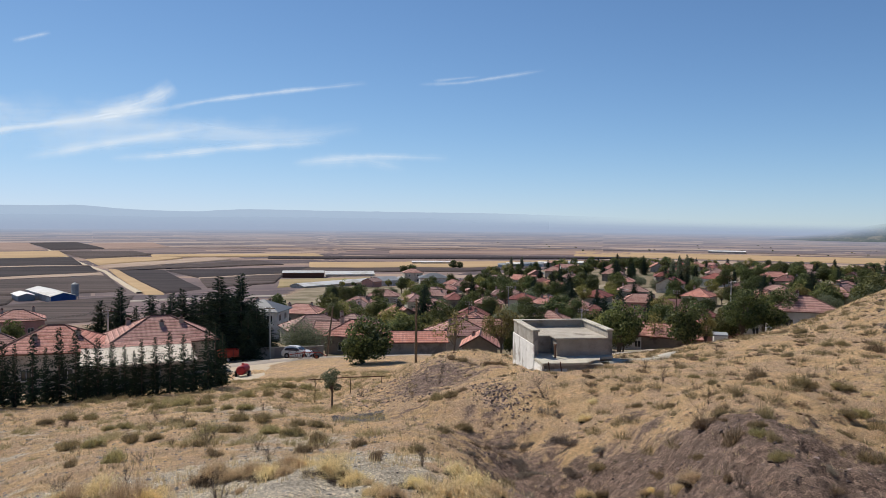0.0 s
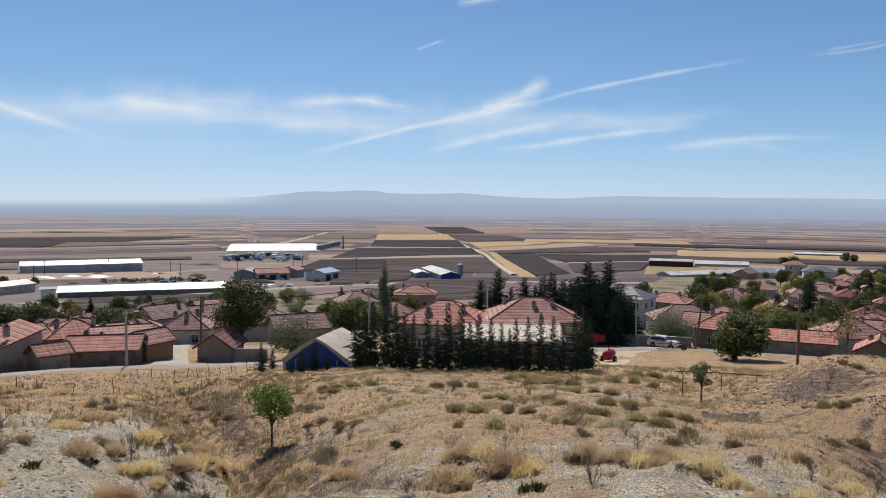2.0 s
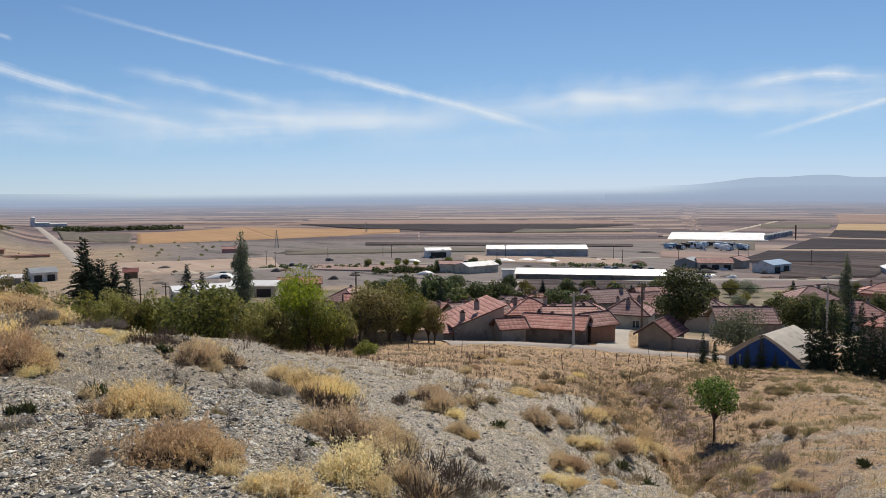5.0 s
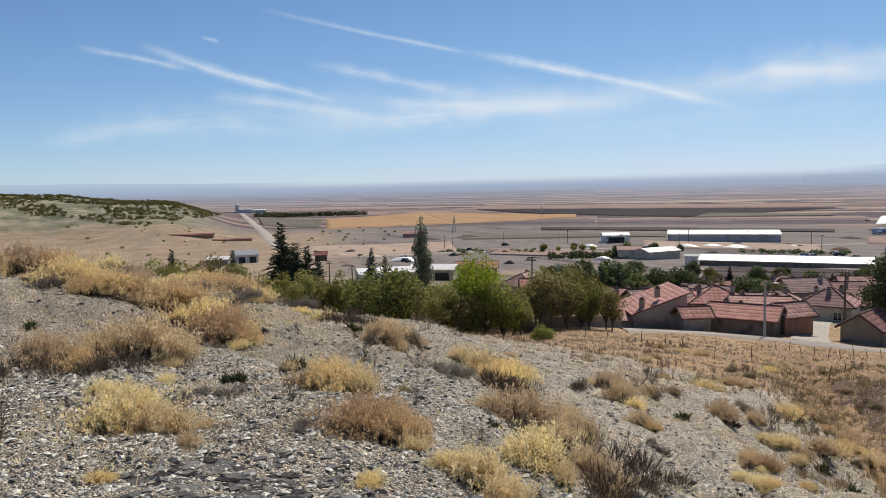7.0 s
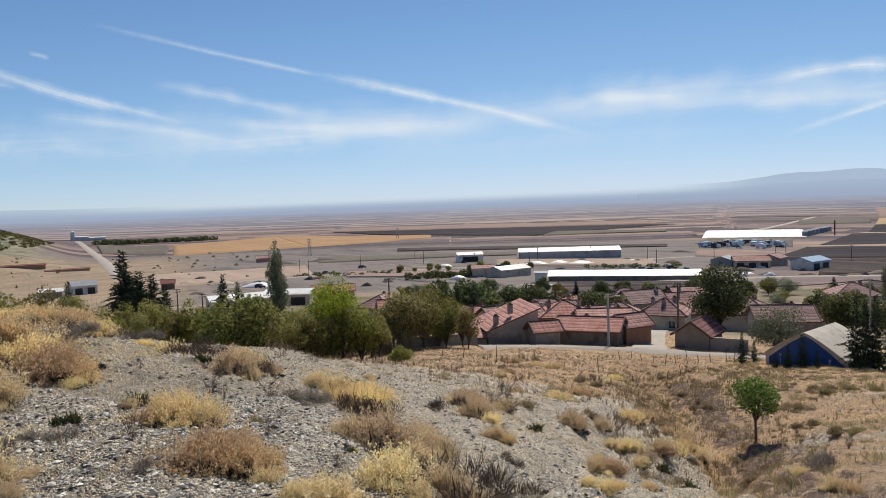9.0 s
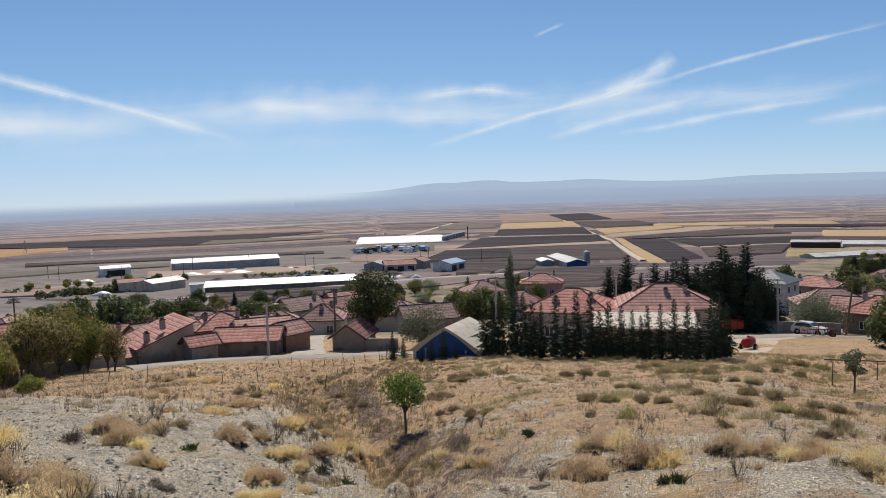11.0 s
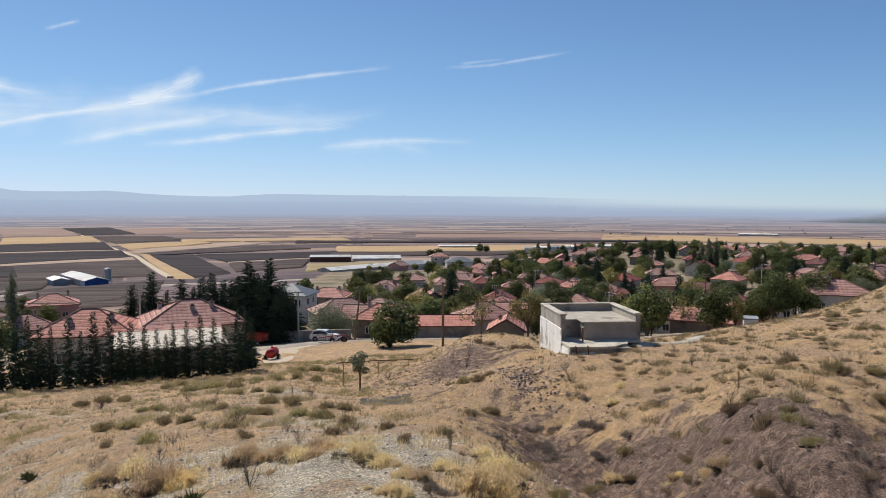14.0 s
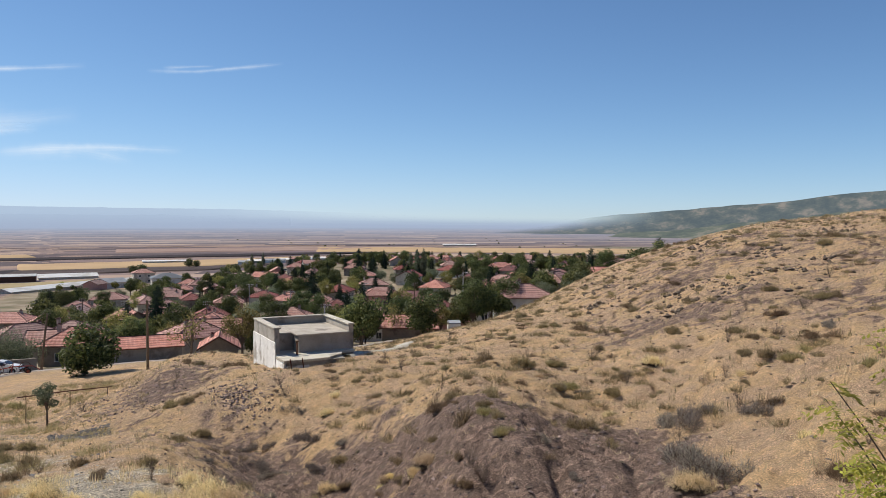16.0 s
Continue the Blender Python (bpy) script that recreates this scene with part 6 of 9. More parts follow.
def suv(az, r, turn, paint, label):
    """A sport utility car, nose to +x."""
    ob = thing("car", on_ground(az, r, 0.1), az + turn, label, "car")
    side = [(-2.28, 0.42), (-2.32, 0.8), (-2.2, 1.05), (-2.1, 1.1), (-1.75, 1.55), (-1.5, 1.66), (-0.4, 1.7), (0.25, 1.62), (1.0, 1.12), (1.9, 1.0), (2.2, 0.85), (2.3, 0.6), (2.26, 0.38)]
    lo = [(2.0, 0.27), (-2.0, 0.27)]
    rings = []
    for y, k, top in ((-0.92, 0.97, 0.93), (-0.86, 1.0, 1.0), (-0.6, 1.0, 1.0), (0.6, 1.0, 1.0), (0.86, 1.0, 1.0), (0.92, 0.97, 0.93)):
        ring = []
        for x, z in side + lo:
            yy = y * (1 - 0.17 * max(0, z - 1.08) / 0.6)
            ring.append((x * k, yy, 0.27 + (z - 0.27) * (top if z > 1 else 1)))
        rings.append(ring)
    part("body", Shape().loft(rings), paint, ob, soft=False)
    for s in (-1, 1):
        g = Shape()
        g.poly([(x, s * 0.925 * (1 - 0.17 * max(0, z - 1.08) / 0.6), z) for x, z in ((-1.85, 1.13), (0.82, 1.13), (0.2, 1.52), (-0.5, 1.58), (-1.5, 1.53))])
        g.poly([(x, s * 0.905 * (1 - 0.17 * max(0, z - 1.08) / 0.6), z) for x, z in ((-1.85, 1.13), (0.82, 1.13), (0.2, 1.52), (-0.5, 1.58), (-1.5, 1.53))][::-1])
        part("side_window", g, GLASS, ob)
        part("headlight", Shape().box(2.02, 2.25, s * 0.62 - 0.2, s * 0.62 + 0.2, 0.78, 0.93, bevel=0.03), GLASS, ob)
        part("taillight", Shape().box(-2.34, -2.2, s * 0.7 - 0.15, s * 0.7 + 0.15, 0.85, 1.05, bevel=0.02), RED_PAINT, ob)
        part("roof_rail", Shape().tube([(-1.4, s * 0.72, 1.7), (0.0, s * 0.72, 1.74)], 0.025, 5), DARK_METAL, ob)
        part("mirror", Shape().box(0.6, 0.75, s * 0.97 - 0.1, s * 0.97 + 0.1, 1.08, 1.22, bevel=0.03), paint, ob)
        for x in (-1.35, 1.4):
            wheel(ob, x, s * 0.82, 0.34, 0.36, 0.24)
            part("wheel_arch", Shape().tube([(x, s * 0.90, 0.36), (x, s * 0.935, 0.36)], 0.43, 14), DARK_METAL, ob)
    part("windscreen", Shape().poly([(0.99, -0.78, 1.15), (0.99, 0.78, 1.15), (0.34, 0.68, 1.6), (0.34, -0.68, 1.6)]).poly([(0.97, -0.78, 1.15), (0.32, -0.68, 1.6), (0.32, 0.68, 1.6), (0.97, 0.78, 1.15)]), GLASS, ob)
    part("bumper", Shape().box(2.15, 2.34, -0.85, 0.85, 0.35, 0.6, bevel=0.05), DARK_METAL, ob)
    return ob


suv(10.9, 115.0, -22, SILVER_PAINT, "silver sport utility car parked by the wall")


def trailer(az, r):
    ob = thing("farm_trailer", on_ground(az, r, 0.05), az + 12, "red high-sided farm trailer in the yard", "trailer")
    b = Shape()
    b.box(-1.35, 1.35, -0.95, 0.95, 0.75, 0.85)
    part("bed", b, RED_PAINT, ob)
    for a in ((-1.35, 1.35, -0.95, -0.89), (-1.35, 1.35, 0.89, 0.95), (-1.35, -1.29, -0.89, 0.89), (1.29, 1.35, -0.89, 0.89)):
        part("side_board", Shape().box(a[0], a[1], a[2], a[3], 0.85, 1.75), RED_PAINT, ob)
    for x in (-1.3, -0.45, 0.45, 1.3):
        part("stake", Shape().box(x - 0.04, x + 0.04, -1.0, -0.95, 0.8, 1.8), DARK_METAL, ob)
    part("drawbar", Shape().tube([(1.3, 0, 0.7), (2.5, 0, 0.5)], 0.06, 6), DARK_METAL, ob)
    for s in (-1, 1):
        wheel(ob, -0.3, s * 0.8, 0.4, 0.42, 0.26)


def tanker(az, r):
    ob = thing("tank_trailer", on_ground(az, r, 0.02), az + 70, "small red water tank trailer on two tyres", "trailer")
    n = [0.32, 0.52, 0.58, 0.58, 0.52, 0.32]
    part("tank", Shape().tube([(-1.05, 0, 1.0), (-0.95, 0, 1.0), (-0.6, 0, 1.0), (0.6, 0, 1.0), (0.95, 0, 1.0), (1.05, 0, 1.0)], n, 16), RED_PAINT, ob, soft=True)
    part("filler_cap", Shape().tube([(0, 0, 1.55), (0, 0, 1.72)], 0.16, 10), RED_PAINT, ob)
    part("drawbar", Shape().tube([(0.7, 0, 0.5), (2.2, 0, 0.45)], 0.05, 6), DARK_METAL, ob)
    part("axle", Shape().tube([(0, -0.8, 0.42), (0, 0.8, 0.42)], 0.05, 6), DARK_METAL, ob)
    part("cradle", Shape().box(-0.8, 0.8, -0.3, 0.3, 0.42, 0.52), DARK_METAL, ob)
    for s in (-1, 1):
        wheel(ob, 0, s * 0.78, 0.42, 0.44, 0.24)


def hay_rake(az, r):
    ob = thing("hay_rake", on_ground(az, r, 0.02), az + 8, "dark red folded hay rake with spoked wheels", "farm machine")
    part("frame", Shape().tube([(-2.0, 0, 0.7), (0.3, 0.2, 0.9), (2.2, 0, 0.8)], 0.07, 6).tube([(-0.2, -0.6, 0.5), (0.2, 0.8, 1.1)], 0.06, 6), RED_PAINT, ob)
    rr = random.Random(6)
    for i in range(4):
        cx, cz = -1.6 + i * 1.0, 0.72
        rim = [(cx + 0.65 * math.cos(a), -0.25 + 0.25 * math.sin(a * 0.5) + i * 0.08, cz + 0.65 * math.sin(a)) for a in [2 * math.pi * k / 16 for k in range(17)]]
        w = part("rake_wheel", Shape().tube(rim, 0.035, 5), RUST, ob)
        part("tines", Shape().tube([(cx, -0.2, cz), (cx + 0.6, -0.25, cz + 0.2)], 0.02, 4).tube([(cx, -0.2, cz), (cx - 0.4, -0.25, cz + 0.5)], 0.02, 4).tube([(cx, -0.2, cz), (cx + 0.1, -0.25, cz - 0.6)], 0.02, 4), DARK_METAL, w)
    part("drawbar", Shape().tube([(2.2, 0, 0.8), (3.0, -0.4, 0.3)], 0.06, 6), RED_PAINT, ob)
    for s in (-1, 1):
        wheel(ob, 1.6, s * 0.6, 0.32, 0.34, 0.2, RED_PAINT)
    part("seat", Shape().box(-0.5, 0.0, -0.25, 0.25, 1.15, 1.25, bevel=0.03), WHITE_METAL, ob)


trailer(15.9, 111)
tanker(14.85, 93.5)
hay_rake(10.4, 106)


def far_vehicle(at, turn, kind, paint, label):
    ob = thing(kind, at, turn, label, kind, "vehicles parked on the plain")
    if kind == "truck":
        part("box_body", Shape().box(-3.2, 1.6, -1.2, 1.2, 0.9, 3.3, bevel=0.06), paint, ob)
        part("cab", Shape().loft([[(1.75, -1.1, 0.6), (3.5, -1.1, 0.6), (3.5, 1.1, 0.6), (1.75, 1.1, 0.6)], [(1.75, -1.1, 1.6), (3.5, -1.1, 1.6), (3.5, 1.1, 1.6), (1.75, 1.1, 1.6)], [(1.75, -1.0, 2.6), (3.1, -1.0, 2.6), (3.1, 1.0, 2.6), (1.75, 1.0, 2.6)]]), CAR_WHITE, ob)
        xs = (-2.2, 2.6)
    else:
        part("body", Shape().loft([[(-2.1, -0.85, 0.35), (2.1, -0.85, 0.35), (2.1, 0.85, 0.35), (-2.1, 0.85, 0.35)], [(-2.1, -0.85, 0.95), (2.1, -0.85, 0.8), (2.1, 0.85, 0.8), (-2.1, 0.85, 0.95)]]), paint, ob)
        part("cabin", Shape().loft([[(-1.9, -0.8, 0.95), (1.0, -0.8, 0.9), (1.0, 0.8, 0.9), (-1.9, 0.8, 0.95)], [(-1.4, -0.65, 1.5), (0.3, -0.65, 1.5), (0.3, 0.65, 1.5), (-1.4, 0.65, 1.5)]]), GLASS, ob)
        xs = (-1.3, 1.35)
    for x in xs:
        for s in (-1, 1):
            part("wheel", Shape().tube([(x, s * 0.85 - 0.12, 0.35), (x, s * 0.85 + 0.12, 0.35)], 0.38, 10), RUBBER, ob)
    return ob


rng = random.Random(21)
proto = {}
for i in range(64):
    az, r = rng.uniform(38.2, 43.6), rng.uniform(520, 600)
    kind = "truck" if rng.random() < 0.45 else "car"
    col = rng.choice(["white", "white", "blue", "dark"])
    paint = {"white": CAR_WHITE, "blue": BLUE_ROOF, "dark": DARK_METAL}[col]
    p = on_ground(az, r, 0.05)
    m_turn = rng.choice([0, 90]) + rng.uniform(-8, 8)
    key = (kind, col)
    if key not in proto:
        proto[key] = far_vehicle(p, m_turn, kind, paint, f"{col} {kind} parked on open ground by the works")
    else:
        copy_thing(proto[key], pose(p.x, p.y, p.z, 0, 0, m_turn))
for i in range(14):
    az, r = rng.choice([(rng.uniform(52, 62), rng.uniform(350, 410)), (rng.uniform(44, 52), rng.uniform(300, 340)), (rng.uniform(66, 80), rng.uniform(260, 420)), (rng.uniform(-12, -4), rng.uniform(430, 470))])
    p = on_ground(az, r, 0.05)
    copy_thing(proto[rng.choice([q for q in proto if q[0] == "car"])], pose(p.x, p.y, p.z, 0, 0, rng.uniform(0, 180)))


def gravel_heap(az, r, w, h, material, label):
    p = on_ground(az, r, -0.2)
    rr = random.Random(int(az * 10))
    rings = []
    for k, (f, z) in enumerate(((1, 0), (0.8, 0.35), (0.5, 0.75), (0.2, 0.97), (0.02, 1.0))):
        rings.append([(math.cos(a) * w * f * rr.uniform(0.8, 1.15), math.sin(a) * w * 0.6 * f * rr.uniform(0.8, 1.15), h * z * rr.uniform(0.9, 1.1)) for a in [2 * math.pi * j / 12 for j in range(12)]])
    s = Shape().loft(rings)
    ob = link("spoil_mound", s.v, s.f, [material], smooth_shade=True)
    ob.matrix_basis = pose(p.x, p.y, p.z, 0, 0, az)
    tagged(ob, label, "heap", "heaps of material")


for a, r, w, h, mt in ((55.5, 372, 7, 2, WHITE_METAL), (53.8, 378, 6, 1.6, WHITE_METAL), (52.2, 370, 8, 1.8, WHITE_METAL), (57.2, 366, 6, 1.8, TRACK), (79.2, 330, 6, 1.8, TRACK), (76.5, 300, 7, 2, WHITE_METAL), (81.5, 345, 5, 1.6, TRACK), (48.8, 352, 5, 1.5, MUD_WALL), (46.9, 350, 6, 1.6, MUD_WALL), (74.6, 480, 9, 1.6, DARK_STONE), (71.5, 500, 12, 1.8, DARK_STONE), (45.0, 480, 7, 1.2, DARK_STONE)):
    gravel_heap(a, r, w, h, mt, "low heap of loose material on the plain")
rng = random.Random(29)
for i in range(64):
    a, r = rng.choice([(rng.uniform(43, 64), rng.uniform(285, 410)), (rng.uniform(64, 84), rng.uniform(235, 420)), (rng.uniform(30, 44), rng.uniform(290, 345))])
    gravel_heap(a, r, rng.uniform(1.5, 5), rng.uniform(0.5, 1.7), rng.choice([DARK_STONE, RUST, MUD_WALL, TIMBER, DARK_STONE, WHITE_METAL]), "small heap of scrap or rubble by the sheds")

# ---- trees: the clipped row of conifers
hedge = ((41.0, 77, 3.0), (40.2, 79, 2.2), (38.0, 74, 2.2), (37.1, 74, 3.0), (33.9, 73, 6.0), (33.3, 74.5, 5.2), (32.7, 72.5, 6.3), (31.7, 74, 7.5), (31.0, 72.5, 5.4), (30.3, 73.5, 4.8), (29.6, 72.5, 4.6), (28.6, 73, 5.2), (27.8, 73.6, 4.2), (27.0, 72.6, 5.6), (26.0, 73.2, 5.3), (25.3, 73.8, 4.0),
         (24.6, 72.6, 4.7), (23.7, 73.4, 4.4), (22.9, 72.8, 4.1), (22.3, 74.0, 3.6), (21.8, 73, 4.5), (20.9, 73.6, 4.6), (19.9, 73, 4.9), (19.0, 73.8, 4.7), (18.3, 74.6, 4.0), (17.3, 74.6, 6.0), (16.8, 75.8, 5.4), (16.3, 76.6, 4.6))
rng = random.Random(3)
for i, (a, r, h) in enumerate(hedge):
    plant(("conifer_a", "conifer_b", "conifer_c")[i % 3], a, r, h * (1.05 if h > 5.9 or h < 3.2 else 1.2), rng.uniform(0, 360), rng.uniform(0.66, 0.98) * (5.4 / max(h, 3.5)) ** 0.35)
for a, r, h in ((23.2, 124, 12.0), (24.5, 126, 10.2), (19.1, 122, 11.5), (16.5, 116, 12.8), (15.0, 120, 13.5), (19.8, 128, 11.0), (21.2, 130, 10.8), (13.9, 121, 8.5), (17.7, 119, 10.0), (22.2, 121, 9.0), (15.8, 124, 10.5), (14.5, 114, 7.5), (17.1, 125, 11.0), (18.3, 128, 10.5), (13.4, 128, 8.0), (20.4, 124, 9.5), (16.0, 130, 11.5), (23.8, 120, 8.0), (14.2, 132, 10.0), (85.7, 110, 13.8), (84.7, 112, 11.2), (83.8, 111, 10.6), (85.2, 118, 11.0), (83.0, 116, 9.6), (79.0, 116, 7.6), (77.6, 122, 7.0), (35.1, 185, 6.5)):
    plant(rng.choice(["cedar_a", "cedar_b"]), a, r, h, rng.uniform(0, 360), rng.uniform(0.85, 1.05) * (1.3 if a < 20 else 1.0))
plant("walnut", 42.4, 101, 9.9)
plant("olive", 38.7, 93, 5.2, 20, 0.95)
plant("olive", 10.5, 125, 5.6, 80, 1.05)
plant("round_b", 6.0, 97, 7.2, 40, 1.1, -0.9, label="broad green tree at the roadside")
plant("sapling", 40.2, 43, 3.7, 0, 1.15, label="small leafy young tree in the gully")
plant("grey_sapling", 8.3, 49, 2.6, 60, 1.0)
plant("bright", 71.0, 80, 9.6, 0, 0.95)
plant("poplar", 75.2, 135, 16.6)
plant("poplar", 31.9, 150, 13.0, 30, 0.75)
plant("bare", -0.9, 113, 7.0, 0, 1.1)
plant("brown", -4.5, 112, 7.6, 60, 0.95)
plant("round_b", -5.2, 115, 5.0, 10, 0.7)
for a, r, h, k in ((-13.3, 104, 7.2, "round"), (-15.8, 106, 5.6, "bare"), (-17.9, 100, 5.8, "round_b"), (-19.3, 101, 4.4, "brown"), (-12.0, 112, 5.0, "round"), (-21.8, 118, 8.5, "walnut"), (-23.2, 122, 7.0, "round"), (-20.6, 124, 6.6, "round"), (-24.0, 135, 6.0, "brown"), (36.0, 140, 6.5, "round"), (34.6, 120, 6.6, "round"), (33.0, 118, 6.0, "round"), (30.0, 165, 6.0, "round"), (26.8, 135, 6.2, "round_b"), (28.0, 140, 6.0, "round"), (45.5, 132, 5.0, "round"), (51.5, 128, 6.5, "round_b"), (50.0, 135, 5.5, "round")):
    plant(k, a, r, h, rng.uniform(0, 360), rng.uniform(0.9, 1.05))
# gardens of the village
n, tries = 0, 0
while n < 360 and tries < 6000:
    tries += 1
    r = 126 + 430 * rng.random() ** 1.05
    a = -36 + 52 * rng.random()
    if r > 400 - 14 * max(0, a) + 12 * min(12, max(0, -a)):
        continue
    if a > 9 and r < 175:
        continue
    p = spot(a, r).xy
    if any((p - q).length < 6.6 for q in VILLAGE):
        continue
    k = rng.choice(["round", "round", "round_b", "walnut", "brown", "olive", "cedar_a", "olive" if rng.random() < 0.15 else "round"])
    h = {"cedar_a": rng.uniform(6.5, 10), "walnut": rng.uniform(6.5, 8.5), "olive": rng.uniform(3.5, 5)}.get(k, rng.uniform(4.8, 7.6))
    plant(k, a, r, h, rng.uniform(0, 360), rng.uniform(0.9, 1.15))
    n += 1
for i in range(95):
    a, r = rng.uniform(-30, -3), rng.uniform(320, 600)
    k = rng.choice(["round", "round_b", "walnut", "cedar_a", "cedar_b", "brown", "round_b"])
    plant(k, a, r, rng.uniform(5, 9), rng.uniform(0, 360), rng.uniform(0.9, 1.2))
for i in range(105):       # trees at the foot of the village on the left
    a, r = rng.uniform(30, 66), rng.uniform(150, 225)
    if 52 > a > 44 and r < 160:
        continue
    plant(rng.choice(["round", "round_b", "round_b", "olive", "brown", "cedar_b", "scrub_b"]), a, r, rng.uniform(2.8, 5.0), rng.uniform(0, 360), rng.uniform(0.9, 1.2))
for i in range(34):       # rows along the plain's edge
    a, r = rng.choice([(rng.uniform(56, 66), rng.uniform(330, 352)), (rng.uniform(-16, 3), rng.uniform(425, 470)), (rng.uniform(2, 9), rng.uniform(400, 418))])
    plant(rng.choice(["round_b", "scrub_b"]), a, r, rng.uniform(2.5, 4.5), rng.uniform(0, 360))
for a, r, h, k in ((2.4, 600, 8, "round_b"), (3.0, 600, 7, "round_b"), (-0.8, 690, 10, "walnut"), (-1.3, 690, 8, "walnut"), (-3.8, 610, 5, "round"), (-13.0, 350, 12, "cedar_a"), (-14.0, 345, 10, "cedar_a"), (-17.5, 335, 14, "poplar"), (-18.0, 338, 15, "poplar"), (-17.0, 340, 13, "poplar"), (-16.5, 332, 10, "cedar_b"), (-18.6, 334, 10, "cedar_b"), (-8.3, 300, 11, "cedar_a"), (-8.9, 310, 12, "cedar_b"), (-9.6, 260, 13, "cedar_a"), (-10.8, 320, 9, "cedar_b"), (-5.2, 640, 13, "poplar"), (-6.0, 640, 13, "poplar"), (-26.0, 210, 8, "round"), (-28.5, 215, 8, "round_b"), (-31.0, 220, 8, "round"), (-27.5, 180, 7, "brown")):
    plant(k, a, r, h, rng.uniform(0, 360), 1.1, -h * 0.16)
# scattered bushes on the far slopes, past counting
def scrub_cloud(name, places, size, material, label, seed):
    lumps = []
    rr = random.Random(seed)
    for a, r in places:
        p = on_ground(a, r)
        w = size * rr.uniform(0.6, 1.5)
        lumps.append(((p.x, p.y, p.z + w * 0.45), w, w * 0.7))
    me = crown_mesh(name, lumps, len(lumps) * 34, size * 0.42, material, seed)
    return tagged(new(name, me), label, "bushes", kind="stuff")


def scrub_line(a):
    return curve((88.4, 90, 93, 96.4, 100, 106), (-2.0, -2.2, -2.45, -2.65, -1.95, -1.8), a)


hill, tries = [], 0
while len(hill) < 2400 and tries < 14000:
    tries += 1
    a, r = 106 - 17.6 * rng.random() ** 1.1, 600 + 480 * rng.random() ** 0.9
    p = on_ground(a, r)
    if math.degrees(math.atan2(p.z - EYE, r)) > scrub_line(a) and noise.noise((p.x * 0.02, p.y * 0.02, 71.0)) > -0.25 * rng.random() - 0.02:
        hill.append((a, r))
scrub_cloud("far_scrub", hill, 1.45, LEAF_OLD, "dark scrub scattered over a far slope", 31)
scrub_cloud("far_scrub", [(rng.choice([rng.uniform(76, 85), rng.uniform(89.5, 100)]), rng.uniform(300, 760)) for _ in range(70)], 1.0, LEAF_OLD, "dark bushes dotted over sandy ground", 32)
scrub_cloud("far_hedge", [(79.4 + 8 * rng.random(), rng.uniform(1150, 1210)) for _ in range(130)], 4.0, LEAF_DARK, "dark hedge bushes along a far field", 33)
scrub_cloud("far_hedge", [(rng.uniform(56.5, 65.5), rng.uniform(300, 318)) for _ in range(90)], 1.5, LEAF_DARK, "dark low hedge behind the sheds", 36)
scrub_cloud("far_hedge", [(rng.choice([rng.uniform(44.5, 52), rng.uniform(66, 74)]), rng.uniform(338, 352)) for _ in range(60)], 1.1, LEAF_DARK, "dark bushes along a road on the plain", 37)
scrub_cloud("far_trees", [(rng.uniform(-34, -3), rng.uniform(1300, 2100)) for _ in range(40)], 1.8, LEAF_DARK, "tiny trees far across the plain", 35)

# ---- low growth on the hillside
def clump(name, seed, count, lobes, spread, height, blade, width, material, rise=0.5, stray=0.6, deep=0.55):
    """An uneven cluster of lobes, each a tangle of short bent sprigs."""
    r = np.random.RandomState(seed)
    cen = np.stack([r.normal(size=lobes) * spread * 0.46, r.normal(size=lobes) * spread * 0.3], 1)
    rad = r.uniform(0.15, 0.36, lobes) * spread
    top = height * r.uniform(0.45, 1.0, lobes) * (1 - 0.25 * np.minimum(1, np.abs(cen[:, 0]) / spread))
    pick = r.choice(lobes, count, p=rad ** 2 / (rad ** 2).sum())
    th = r.uniform(0, 2 * np.pi, count)
    ph = np.arccos(r.uniform(-0.05, 1.0, count))
    d = np.stack([np.sin(ph) * np.cos(th), np.sin(ph) * np.sin(th), np.cos(ph)], 1)
    rug = 1 + 0.22 * np.sin(4 * th + pick) * np.sin(3 * ph + pick * 2.0)
    skin = r.uniform(deep, 1.0, count) * rug
    base = np.stack([cen[pick, 0], cen[pick, 1], np.zeros(count)], 1) + d * np.stack([rad[pick], rad[pick], top[pick] * 0.85], 1) * skin[:, None]
    way = d * 0.6 + r.normal(size=(count, 3)) * stray + np.array([0, 0, rise])
    way /= np.linalg.norm(way, axis=1)[:, None]
    bend = r.normal(size=(count, 3)) * 0.35 + np.array([0, 0, 0.1])
    ln = (blade * r.uniform(0.4, 1.0, count) ** 1.5 * (1 + 1.2 * (r.uniform(size=count) > 0.94)))[:, None]
    mid = base + way * ln * 0.55
    tip = mid + (way + bend) * ln * 0.45
    side = np.cross(way, r.normal(size=(count, 3)))
    side /= np.linalg.norm(side, axis=1)[:, None] + 1e-9
    w = (width * r.uniform(0.6, 1.4, count))[:, None]
    v = np.stack([base, mid + side * w, tip, mid - side * w], 1).reshape(-1, 3)
    v[:, 2] = np.maximum(v[:, 2], -0.04)
    me = bpy.data.meshes.new(name)
    me.from_pydata(v.tolist(), [], np.arange(count * 4).reshape(-1, 4).tolist())
    me.materials.append(material)
    return me


